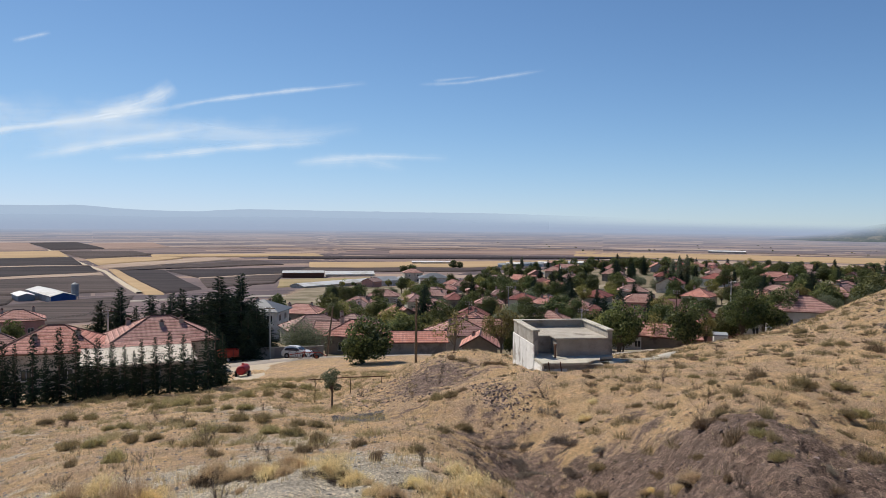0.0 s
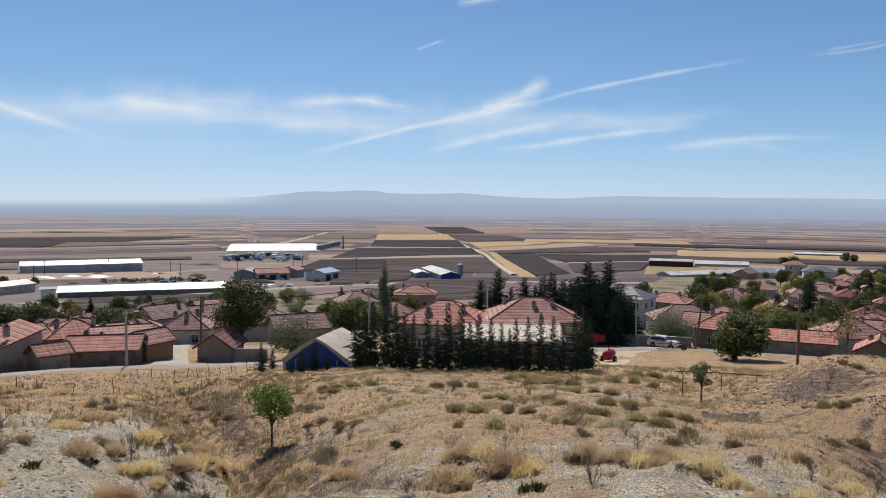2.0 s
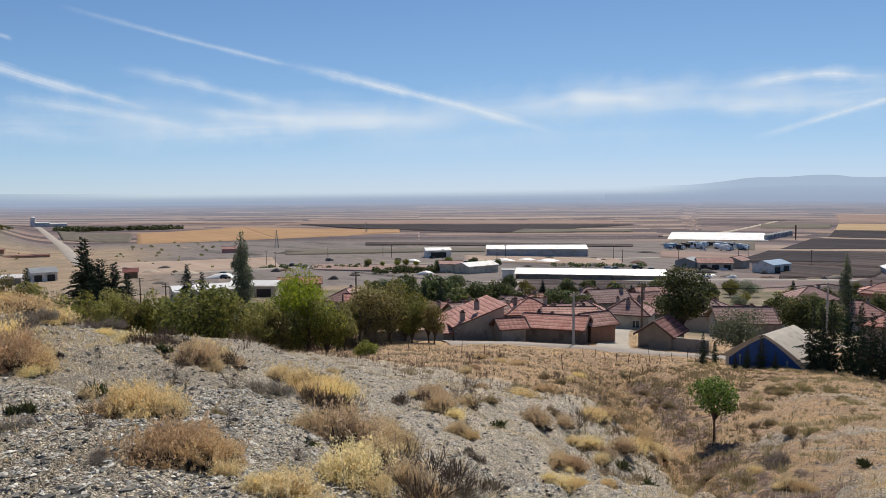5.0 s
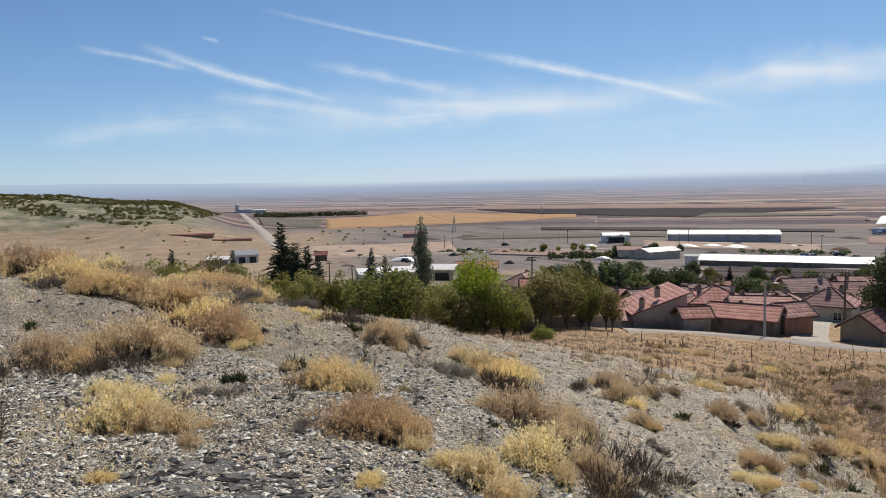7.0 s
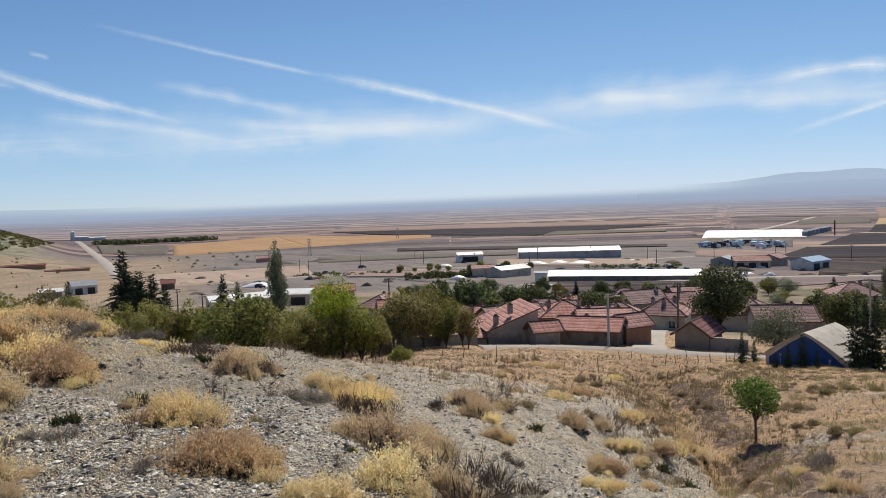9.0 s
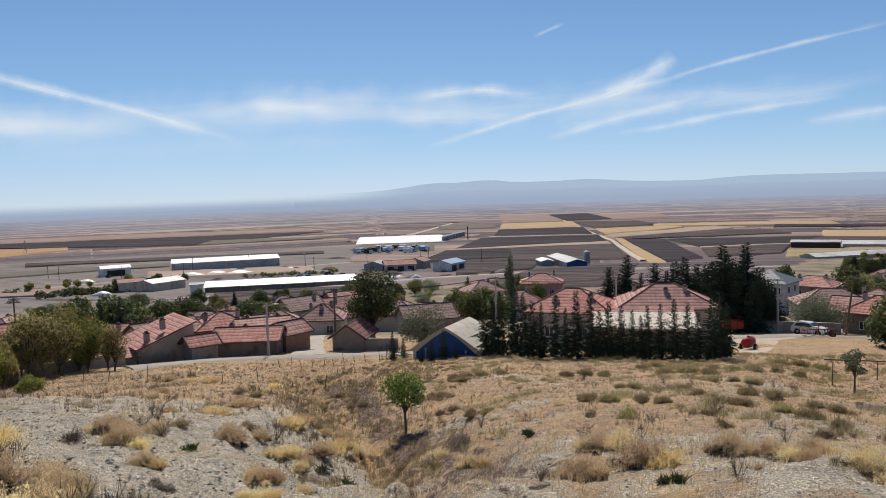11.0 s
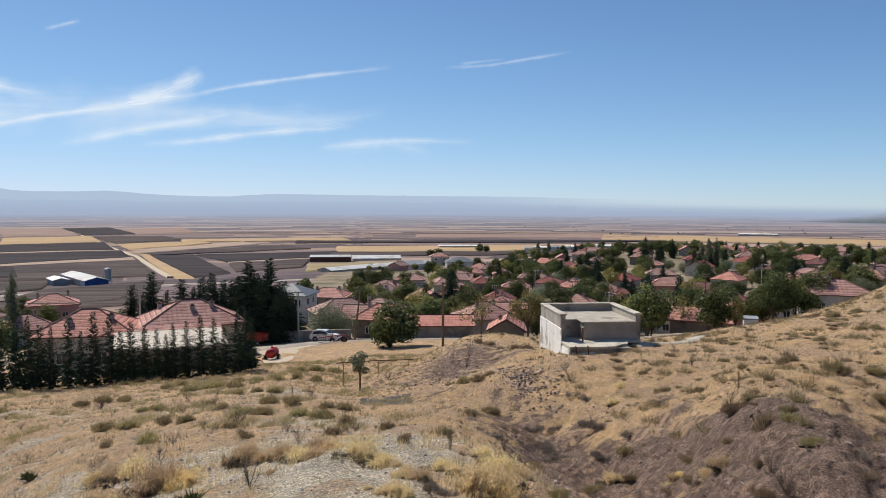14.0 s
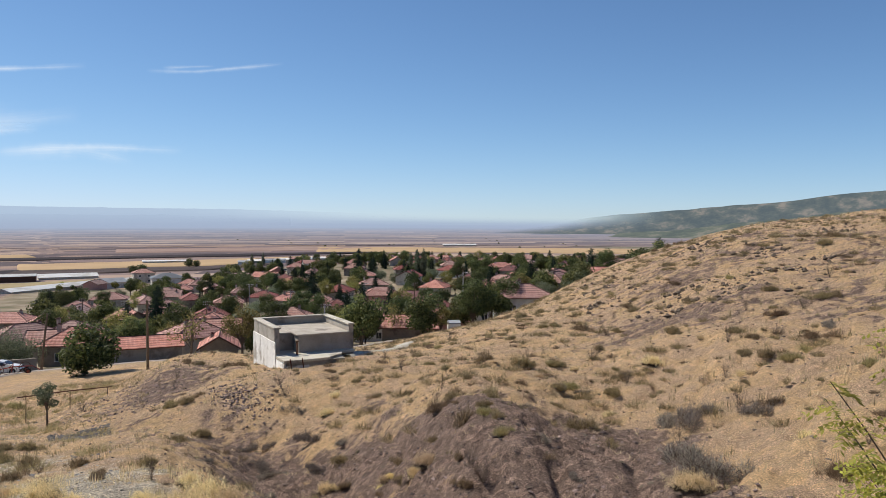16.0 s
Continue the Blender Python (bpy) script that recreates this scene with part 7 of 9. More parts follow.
def cushion(name, label, seed, tip, core, spread=0.5, height=0.42, n=5200, width=0.005, lobes=10, blade=0.19, rise=0.5, stray=0.6):
    ob = thing(name, (0, 0, -400), 0, label, "shrub", "dry shrubs on the slope")
    a = new("foliage", clump("foliage", seed, n, lobes, spread, height, blade, width, tip, rise, stray, 0.78))
    a.parent = ob
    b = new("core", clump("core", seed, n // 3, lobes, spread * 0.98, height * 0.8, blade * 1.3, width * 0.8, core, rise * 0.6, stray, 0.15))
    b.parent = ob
    return ob


def twigs_and_leaves(seed, twigs, spread, height, per, leaf, wood, green, fill=0.5, thick=0.0034):
    """An airy low shrub: bent twigs that fan out from an uneven foot, with small leaves towards their ends. Gives both meshes."""
    r = np.random.RandomState(seed)
    th = r.uniform(0, 2 * np.pi, twigs)
    foot = np.stack([r.normal(size=twigs) * spread * 0.34, r.normal(size=twigs) * spread * 0.2, np.full(twigs, -0.03)], 1)
    out = r.uniform(0.05, 1.0, twigs) ** 0.8
    lump = 0.75 + 0.3 * np.sin(3 * th + seed) + 0.2 * np.sin(7 * th + 2.3 * seed)
    tall = height * np.sqrt(np.maximum(0.06, 1 - 0.85 * out ** 2)) * r.uniform(0.55, 1.1, twigs) * (0.8 + 0.25 * np.sin(2 * th + seed))
    tip = foot + np.stack([np.cos(th) * out * spread * 0.55 * lump, np.sin(th) * out * spread * 0.55 * lump, tall], 1)
    mid = foot * 0.5 + tip * 0.5 + r.normal(size=(twigs, 3)) * 0.03 - np.array([0, 0, 0.02])
    side = np.stack([-np.sin(th), np.cos(th), 0 * th], 1) * thick
    v = np.stack([foot - side, foot + side, mid + side * 0.8, mid - side * 0.8, tip], 1).reshape(-1, 3)
    k = np.arange(twigs) * 5
    faces = np.stack([k, k + 1, k + 2, k + 3], 1).tolist() + np.stack([k + 3, k + 2, k + 4], 1).tolist()
    stem = bpy.data.meshes.new("twigs")
    stem.from_pydata(v.tolist(), [], faces)
    stem.materials.append(wood)
    n = twigs * per
    u = 1 - fill * r.uniform(0, 1, n)[:, None] ** 1.3
    own = np.repeat(np.arange(twigs), per)
    c = np.where(u > 0.5, mid[own] + (tip - mid)[own] * (2 * u - 1), foot[own] + (mid - foot)[own] * 2 * u) + r.normal(size=(n, 3)) * 0.022
    c[:, 2] = np.maximum(c[:, 2], 0.0)
    d = r.normal(size=(n, 3)) + (tip - foot)[own] * 1.5 + np.array([0, 0, 0.3])
    d /= np.linalg.norm(d, axis=1)[:, None]
    w = np.cross(d, r.normal(size=(n, 3)))
    w /= np.linalg.norm(w, axis=1)[:, None] + 1e-9
    ln = (leaf * r.uniform(0.5, 1.4, n))[:, None]
    q = np.stack([c, c + d * ln * 0.5 + w * ln * 0.2, c + d * ln, c + d * ln * 0.5 - w * ln * 0.2], 1).reshape(-1, 3)
    lf = bpy.data.meshes.new("foliage")
    lf.from_pydata(q.tolist(), [], np.arange(n * 4).reshape(-1, 4).tolist())
    lf.materials.append(green)
    return stem, lf


def brushwood(name, label, seed, green, wood, spread, height, twigs, per, leaf):
    """A tall thicket shrub: a fan of thin bare rods with a little leaf."""
    ob = thing(name, (0, 0, -400), 0, label, "shrub", "thicket")
    for n, me in zip(("branching", "foliage"), twigs_and_leaves(seed, twigs, spread, height, per, leaf, wood, green, 0.7, 0.014)):
        tagged(new(n, me), kind="stuff").parent = ob
    return ob


def airy(name, label, seed, green, wood, spread=0.6, height=0.5, twigs=260, per=16, leaf=0.04, fill=0.5):
    ob = thing(name, (0, 0, -400), 0, label, "shrub", "dry shrubs on the slope")
    for n, me in zip(("branching", "foliage"), twigs_and_leaves(seed, twigs, spread, height, per, leaf, wood, green, fill)):
        tagged(new(n, me), kind="stuff").parent = ob
    # dark tangle inside the shrub, its colour standing in for shade
    new("core", clump("core", seed + 9, 2600, 9, spread * 0.82, height * 0.5, 0.11, 0.011, SHADE_CORE, 0.2, 0.8, 0.2)).parent = ob
    return ob


GREY_SHRUB = leaves("grey_shrub_twigs", (0.17, 0.14, 0.115), (0.40, 0.345, 0.29), 0.25)
# dead wood coloured near black to act as shade inside the shrubs
SHADE_CORE = leaves("dead_wood_as_shade", (0.035, 0.026, 0.02), (0.11, 0.08, 0.058), 0.0)
DEAD_TWIGS = leaves("dark_dead_twigs", (0.07, 0.05, 0.038), (0.21, 0.155, 0.11), 0.15)
TUSSOCK = leaves("olive_dry_tussock", (0.22, 0.18, 0.085), (0.47, 0.385, 0.205), 0.4)
FIELD_GRASS = leaves("olive_field_grass", (0.24, 0.19, 0.095), (0.50, 0.40, 0.215), 0.38)
BROWN_TUFT = leaves("brown_dry_tuft", (0.17, 0.125, 0.07), (0.42, 0.32, 0.185), 0.35)
TAWNY = leaves("tawny_dry_leaves", (0.58, 0.43, 0.22), (0.94, 0.74, 0.43), 0.4)
KINDS["cushion_a"] = (airy("cushion_shrub", "straw-yellow dry leafy shrub on gravel", 61, CUSHION, DEAD_TWIGS, 0.8, 0.58, 420, 34, 0.046), 0.42)
KINDS["cushion_b"] = (airy("cushion_shrub", "tawny dry straggly shrub on gravel", 62, TAWNY, DEAD_TWIGS, 0.95, 0.52, 460, 31, 0.046), 0.40)
KINDS["cushion_c"] = (airy("cushion_shrub", "pale straw shrub with grey twigs on gravel", 67, CUSHION, DEAD_TWIGS, 0.7, 0.58, 340, 30, 0.042, 0.5), 0.45)
KINDS["grey"] = (cushion("grey_shrub", "grey leafless straggly low shrub", 64, GREY_SHRUB, DEAD_TWIGS, 0.58, 0.36, 3000, 0.0035, 12, 0.17, 0.7, 0.6), 0.42)
KINDS["tussock"] = (cushion("grass_tussock", "olive-brown dry grass tussock", 65, TUSSOCK, BROWN_TUFT, 0.42, 0.27, 1900, 0.006, 14, 0.2, 0.9, 0.5), 0.42)
KINDS["tussock_b"] = (cushion("grass_tussock", "brown dry grass tussock", 66, BROWN_TUFT, STRAW_GREY, 0.44, 0.24, 1800, 0.006, 14, 0.19, 0.9, 0.5), 0.38)


# dark dead twigs, scattered alone and added beside shrubs as their shade
KINDS["dead"] = (cushion("dead_shrub", "dark dead twiggy low shrub doubling as shade", 73, DEAD_TWIGS, SHADE_CORE, 0.66, 0.3, 1500, 0.0045, 9, 0.2, 0.8, 0.5), 0.4)
KINDS["herb"] = (cushion("green_herb", "small dark green leafy herb on gravel", 68, HERB, HERB, 0.22, 0.13, 420, 0.011, 5, 0.11, 0.8, 0.5), 0.2)


def twig_bush(label, seed, h=0.8, stems=9, material=TWIG):
    rr = random.Random(seed)
    ob = thing("twig_bush", (0, 0, -400), 0, label, "shrub", "dry shrubs on the slope")
    for i in range(stems):
        s = Shape()
        a, lean = rr.uniform(0, 6.28), rr.uniform(0.05, 0.7)
        L = h * rr.uniform(0.6, 1.1)
        dx, dy = math.cos(a) * lean, math.sin(a) * lean
        pts = [Vector((dx * L * u + rr.uniform(-0.015, 0.015), dy * L * u + rr.uniform(-0.015, 0.015), L * u - 0.02)) for u in (0, 0.35, 0.7, 1)]
        s.tube(pts, [0.005, 0.004, 0.003, 0.0012], 3)
        for k in range(24):
            st = pts[1].lerp(pts[3], rr.uniform(-0.4, 0.8))
            e = st + Vector((rr.uniform(-0.17, 0.17) + dx * 0.1, rr.uniform(-0.17, 0.17) + dy * 0.1, rr.uniform(0.0, 0.2)))
            s.tube([st, st.lerp(e, 0.5) + Vector((rr.uniform(-0.02, 0.02), rr.uniform(-0.02, 0.02), 0)), e], [0.003, 0.0022, 0.001], 3)
        part("stem", s, material, ob)
    return ob


KINDS["twigs"] = (twig_bush("dark leafless twiggy small bush", 3), 0.8)
KINDS["twigs_b"] = (twig_bush("brown dry stalks of a thistle", 4, 0.7, 5, TWIG), 0.7)

KINDS["brush"] = (brushwood("thicket_shrub", "tall half-bare brown thicket shrub", 71, LEAF_BROWN, TWIG, 3.4, 4.5, 560, 3, 0.11), 4.5)
# the thicket on the left, grown to a skyline given as azimuth and elevation
def plant_to(kind, az, r, top, wide=1.0, sink=0.5):
    p = on_ground(az, r)
    plant(kind, az, r, max(1.0, r * math.tan(radians(top)) + EYE - p.z + sink), rng.uniform(0, 360), wide, -sink)


for a, top, k in ((81.4, -6.5, "scrub_b"), (79.7, -6.7, "brush"), (78.1, -6.2, "scrub_b"), (76.8, -6.7, "scrub"), (75.2, -7.3, "scrub"), (73.6, -7.5, "brown"), (72.0, -8.1, "scrub_b"), (70.5, -7.9, "scrub"), (69.0, -8.0, "scrub_b"), (67.7, -7.7, "brown"), (66.6, -7.1, "brown"), (65.3, -6.6, "thin_tree"), (64.4, -6.2, "brown"), (63.2, -7.1, "scrub_b"), (82.8, -6.3, "scrub"), (84.3, -6.3, "brown"), (85.6, -6.1, "brush"), (87.2, -5.9, "scrub_b"), (88.3, -5.7, "brush"), (89.3, -5.4, "scrub"), (90.5, -5.1, "brown"), (91.7, -4.8, "brush"), (92.7, -4.9, "scrub"), (93.6, -4.9, "brown"), (94.6, -5.1, "scrub_b"), (95.6, -5.3, "brush")):
    r = 74 + 5 * rng.random() + (10 if a < 67 else 0)
    plant_to(k, a, r, top + rng.uniform(-1.1, 0.3), rng.uniform(0.65, 0.95))
    plant_to(rng.choice(["scrub", "scrub_b", "brown", "brush", "brush"]), a + rng.uniform(-0.9, 0.9), r + rng.uniform(7, 13), top - rng.uniform(0.1, 0.9), rng.uniform(0.75, 1.0))
    if a < 84 and rng.random() < 0.6:
        plant_to(rng.choice(["brush", "brush", "brown", "thin_tree"]), a + rng.uniform(-0.9, 0.9), r - rng.uniform(2, 5), top - rng.uniform(1.2, 2.4), rng.uniform(0.9, 1.1))
for a, r, top, k, w in ((78.2, 69, -6.1, "olive_tree", 1.15), (76.6, 71, -6.7, "olive_tree", 0.9), (72.6, 76, -8.6, "thin_tree", 1.0), (68.3, 78, -8.0, "thin_tree", 0.9), (66.0, 82, -7.1, "thin_tree", 1.1), (64.2, 83, -7.5, "thin_tree", 1.0), (62.6, 84, -7.9, "olive_tree", 0.7), (60.9, 82, -8.2, "thin_tree", 0.8)):
    plant_to(k, a, r, top, w)
for a, r, top in ((93.4, 96, -4.4), (89.2, 104, -4.7), (79.0, 118, -4.9), (78.0, 120, -5.5), (71.2, 124, -5.9), (61.6, 118, -6.6), (60.4, 122, -6.4)):
    plant_to("cedar_b", a, r, top, 0.7)
plant_to("brown", 61.3, 84, -8.05, 0.75)
plant_to("scrub_b", 97.3, 46, -4.6, 0.9)
plant_to("scrub_b", 66.2, 60, -10.9, 1.1)
for a, r, top in ((62.9, 128, -6.1), (61.2, 132, -6.1), (59.6, 136, -6.5), (57.6, 140, -6.7), (56.2, 142, -6.6)):
    plant_to(rng.choice(["round", "round_b"]), a, r, top)

# shrubs, herbs and tufts one by one: azimuth, distance, size
def girth(kind, a, r):
    if kind.startswith("cushion"):
        return 0.72 if a < 40 else 0.8 if a < 58 else 1.25 if r < 15 else 0.95
    return 0.62 if kind.startswith("tussock") else 1.0


def set_out(kind, places):
    h0 = KINDS[kind][1]
    bushy = kind.startswith("cushion")
    for i, (a, r, k) in enumerate(places):
        n = 1 if k < 1.7 else 2 if k < 2.7 else 3
        tall = h0 * girth(kind, a, r) * min(k, 1.1 * k / n ** 0.6) * (1.15 if kind[:7] == "tussock" or bushy else 1.0)
        for j in range(n):
            off = (j - (n - 1) / 2) * 0.75 * k / r * 30
            plant(kind, a + off, r + 0.3 * (j % 2) * k, tall * (0.9 + 0.25 * ((i * 7 + j) % 5) / 5), (i * 77 + 40 * j) % 360, 0.82 if bushy else 0.85 if kind[:7] == "tussock" else 1.0, -0.03)
        if bushy and k > 0.35 and (i % 2 == 0 or not 40 < a < 58):
            # ragged outliers, so that a clump straggles along the slope, and a dark dead shrub added as its shade
            e = math.degrees(tall * 1.05 / r)
            mate = ("cushion_a", "cushion_b", "cushion_c")[(i + 1) % 3]
            plant(mate, a - e * (0.75 + 0.1 * (i % 4)), r - tall * (0.5 + 0.3 * (i % 3)), tall * (0.55 + 0.1 * (i % 4)), i * 131 % 360, 0.8, -0.03)
            if i % 2:
                plant(kind, a + e * 0.85, r + tall * 0.5 * (i % 3 - 1), tall * (0.45 + 0.08 * (i % 5)), i * 57 % 360, 0.8, -0.03)
            if a > 72 or a < 40:
                plant("dead", a + e * 0.5, r - tall * 0.35, tall * 0.62, i * 91 % 360, 1.0, -0.03)


set_out("cushion_a", ((101.1, 13.1, 0.86), (95.3, 13.7, 1.03), (96.2, 9.0, 0.62), (102.3, 23.7, 1.47), (78.1, 18.4, 1.04), (71.5, 7.1, 0.52), (59.2, 19.5, 0.6), (53.2, 29.7, 1.26), (51.3, 18.9, 0.59), (28.5, 16.1, 0.48), (6.5, 13.2, 0.64), (4.6, 11.2, 0.51), (-0.9, 11.0, 0.93), (5.4, 10.0, 0.49)))
set_out("cushion_b", ((89.9, 16.8, 1.4), (97.7, 6.7, 0.16), (99.6, 21.3, 1.11), (97.5, 20.4, 1.24), (93.0, 19.7, 1.41), (90.8, 17.8, 1.37), (79.8, 8.6, 0.62), (82.0, 12.0, 0.67), (69.2, 18.9, 1.07), (79.3, 6.6, 0.17), (67.4, 12.5, 0.32), (47.9, 14.9, 0.39), (46.2, 34.1, 1.19), (69.0, 18.3, 1.03), (45.1, 38.6, 1.12), (10.4, 17.1, 0.54)))
set_out("cushion_c", ((92.0, 7.7, 0.24), (97.6, 10.5, 0.34), (95.4, 21.5, 1.0), (71.0, 19.4, 1.13), (67.2, 8.8, 0.65), (63.2, 9.6, 0.54), (76.1, 8.0, 0.26), (64.8, 13.4, 0.55), (60.5, 23.6, 1.22), (51.0, 30.8, 1.04), (49.0, 29.2, 1.32), (52.3, 15.4, 0.41), (50.9, 15.3, 0.76), (48.2, 27.5, 0.94), (44.7, 39.8, 1.81), (61.5, 25.4, 0.85), (64.5, 12.6, 0.56), (67.8, 11.4, 0.76), (51.5, 19.2, 0.87), (46.7, 32.3, 1.34), (37.6, 29.0, 0.99), (35.3, 22.3, 0.93), (27.0, 16.0, 1.27), (25.5, 18.7, 1.19), (22.4, 15.1, 1.3), (16.5, 16.5, 1.05)))
set_out("cushion_c", ((14.0, 16.6, 0.87), (11.3, 17.4, 0.78), (12.5, 15.1, 0.67), (14.7, 13.9, 0.31), (8.1, 13.7, 0.97), (2.0, 12.5, 0.56), (-1.1, 15.4, 0.69), (-2.3, 13.0, 0.83), (-10.6, 25.8, 0.88), (-15.2, 23.0, 0.48), (-17.3, 21.4, 0.72)))
set_out("grey", ((92.4, 10.0, 0.47), (90.1, 10.6, 0.54), (100.1, 21.0, 0.97), (73.7, 15.9, 0.96), (35.7, 29.0, 1.42), (-4.8, 32.8, 1.01), (-5.7, 30.0, 0.93), (-6.7, 28.6, 0.76), (-27.2, 19.7, 0.43), (-9.8, 31.1, 1.09), (-11.9, 29.4, 0.77), (-8.2, 35.6, 1.08), (-37.3, 22.7, 1.73), (-39.0, 16.7, 1.59), (-42.4, 22.2, 0.99)))
set_out("herb", ((102.1, 16.5, 1.04), (88.9, 11.4, 0.97), (84.8, 14.2, 1.21), (80.4, 18.9, 1.21), (84.8, 14.2, 1.05), (70.0, 10.2, 0.77), (56.0, 23.9, 1.57), (45.8, 27.7, 2.48), (45.9, 27.0, 2.12), (30.8, 24.9, 1.37), (20.4, 12.9, 1.28)))
set_out("twigs", ((79.8, 14.8, 0.74), (62.8, 9.2, 0.6), (62.8, 10.1, 0.71), (49.9, 32.3, 1.51), (58.1, 32.0, 1.18), (62.6, 12.1, 0.67), (58.4, 28.2, 1.7), (30.1, 14.6, 0.62), (26.8, 20.9, 0.88), (16.2, 12.6, 0.65), (21.7, 24.2, 0.67), (3.0, 10.1, 0.38)))
set_out("tussock_b", ((76.6, 11.0, 0.56), (52.0, 48.7, 2.54), (49.1, 64.1, 3.04), (47.0, 53.3, 2.54), (44.0, 59.8, 3.13), (38.0, 25.9, 1.39), (40.7, 32.4, 1.42), (43.8, 54.3, 2.33), (45.6, 67.4, 2.87), (42.0, 39.4, 2.11), (39.7, 36.5, 1.78), (38.6, 52.5, 2.0), (36.9, 45.6, 2.18), (26.1, 27.8, 1.19), (17.8, 27.7, 1.32), (18.5, 36.0, 1.54), (10.0, 33.0, 2.04), (10.2, 23.7, 1.13), (16.7, 24.6, 1.17), (19.5, 41.5, 1.58), (10.4, 17.3, 0.66), (6.1, 24.5, 1.17), (4.9, 17.6, 0.75), (-0.1, 29.1, 1.24), (-1.1, 55.7, 2.09), (-4.0, 49.0, 2.06)))
set_out("tussock_b", ((-12.0, 25.5, 1.24), (-16.2, 22.3, 0.86), (-18.9, 22.7, 0.76), (-20.8, 20.1, 0.77), (-21.2, 17.8, 0.86), (-24.6, 44.5, 1.24), (-27.5, 48.7, 1.81), (-19.8, 34.1, 0.96), (-23.6, 21.3, 1.04), (-43.4, 37.5, 1.44), (-46.9, 40.4, 1.55), (-37.5, 44.9, 1.12), (-34.8, 34.6, 1.01), (-33.2, 50.5, 1.46), (-36.0, 84.4, 3.24), (-32.4, 42.9, 1.41), (-45.5, 31.7, 1.22), (-31.2, 39.1, 1.13)))
set_out("tussock", ((37.5, 51.5, 1.53), (34.6, 39.8, 2.18), (34.2, 55.0, 3.52), (35.9, 57.0, 2.53), (26.4, 53.0, 3.4), (25.6, 33.9, 2.35), (23.5, 26.0, 1.55), (23.3, 42.5, 1.89), (21.6, 32.3, 2.08), (19.1, 55.0, 4.06), (17.3, 59.0, 3.48), (21.2, 61.8, 2.74), (15.9, 47.8, 2.83), (14.1, 35.8, 2.65), (16.3, 31.4, 2.01), (13.1, 62.8, 4.02), (11.5, 73.2, 4.31), (11.9, 30.3, 2.25), (24.0, 69.5, 3.41), (-6.5, 11.6, 0.58), (9.4, 26.9, 1.6), (12.0, 30.1, 1.93), (1.8, 22.4, 1.0), (-1.7, 35.3, 1.57), (-0.1, 39.5, 1.94), (-22.7, 21.8, 1.07)))
set_out("tussock", ((-24.0, 19.8, 1.07), (-21.3, 28.9, 0.84), (-25.6, 34.2, 1.66), (-27.6, 35.8, 1.04), (-28.1, 29.3, 1.14), (-12.9, 36.8, 0.9), (-17.8, 51.7, 1.76), (-22.7, 22.7, 0.83), (-32.2, 29.2, 1.48), (-28.0, 35.7, 1.3), (-25.5, 34.3, 1.38), (-29.1, 30.5, 1.24), (-42.0, 30.3, 1.83), (-40.5, 35.7, 1.29), (-46.1, 39.6, 1.34), (-40.2, 47.8, 1.33), (-42.9, 42.5, 1.44), (-36.4, 38.3, 1.38), (-44.1, 29.4, 1.48), (-48.8, 25.6, 1.13)))
set_out("twigs_b", ((22.6, 19.5, 1.14), (1.4, 15.6, 0.75), (12.8, 20.4, 0.87), (-16.3, 37.3, 1.36), (-19.4, 29.0, 0.91)))

# further clumps scattered over the slopes
rng = random.Random(77)
def scatter(kinds, n, az, rr, sizes, seed_gap=0.9):
    done = []
    for _ in range(n * 3):
        if len(done) >= n:
            break
        a = rng.uniform(*az)
        r = math.sqrt(rng.uniform(rr[0] ** 2, rr[1] ** 2))
        p = spot(a, r).xy
        if any((p - q).length < seed_gap for q in done):
            continue
        done.append(p)
        k = rng.choice(kinds)
        plant(k, a, r, rng.uniform(*sizes), rng.uniform(0, 360), rng.uniform(0.85, 1.15), -0.03)


scatter(["tussock", "tussock_b", "tussock_b"], 40, (-52, -10), (22, 60), (0.2, 0.5))
scatter(["cushion_b", "cushion_c", "tussock_b"], 34, (44, 62), (20, 60), (0.2, 0.45))
scatter(["cushion_a", "cushion_c", "cushion_b", "grey"], 44, (60, 106), (7, 30), (0.06, 0.24))
scatter(["cushion_c", "grey"], 20, (-8, 40), (8, 22), (0.06, 0.2))
scatter(["tussock_b", "cushion_c", "grey"], 50, (-48, 2), (11, 36), (0.12, 0.4))
scatter(["twigs_b", "twigs", "dead"], 46, (56, 105), (7, 26), (0.16, 0.55))
scatter(["twigs_b", "twigs"], 90, (-50, 62), (16, 55), (0.35, 0.9))
scatter(["cushion_b", "cushion_c", "grey"], 26, (78, 106), (20, 32), (0.25, 0.55))


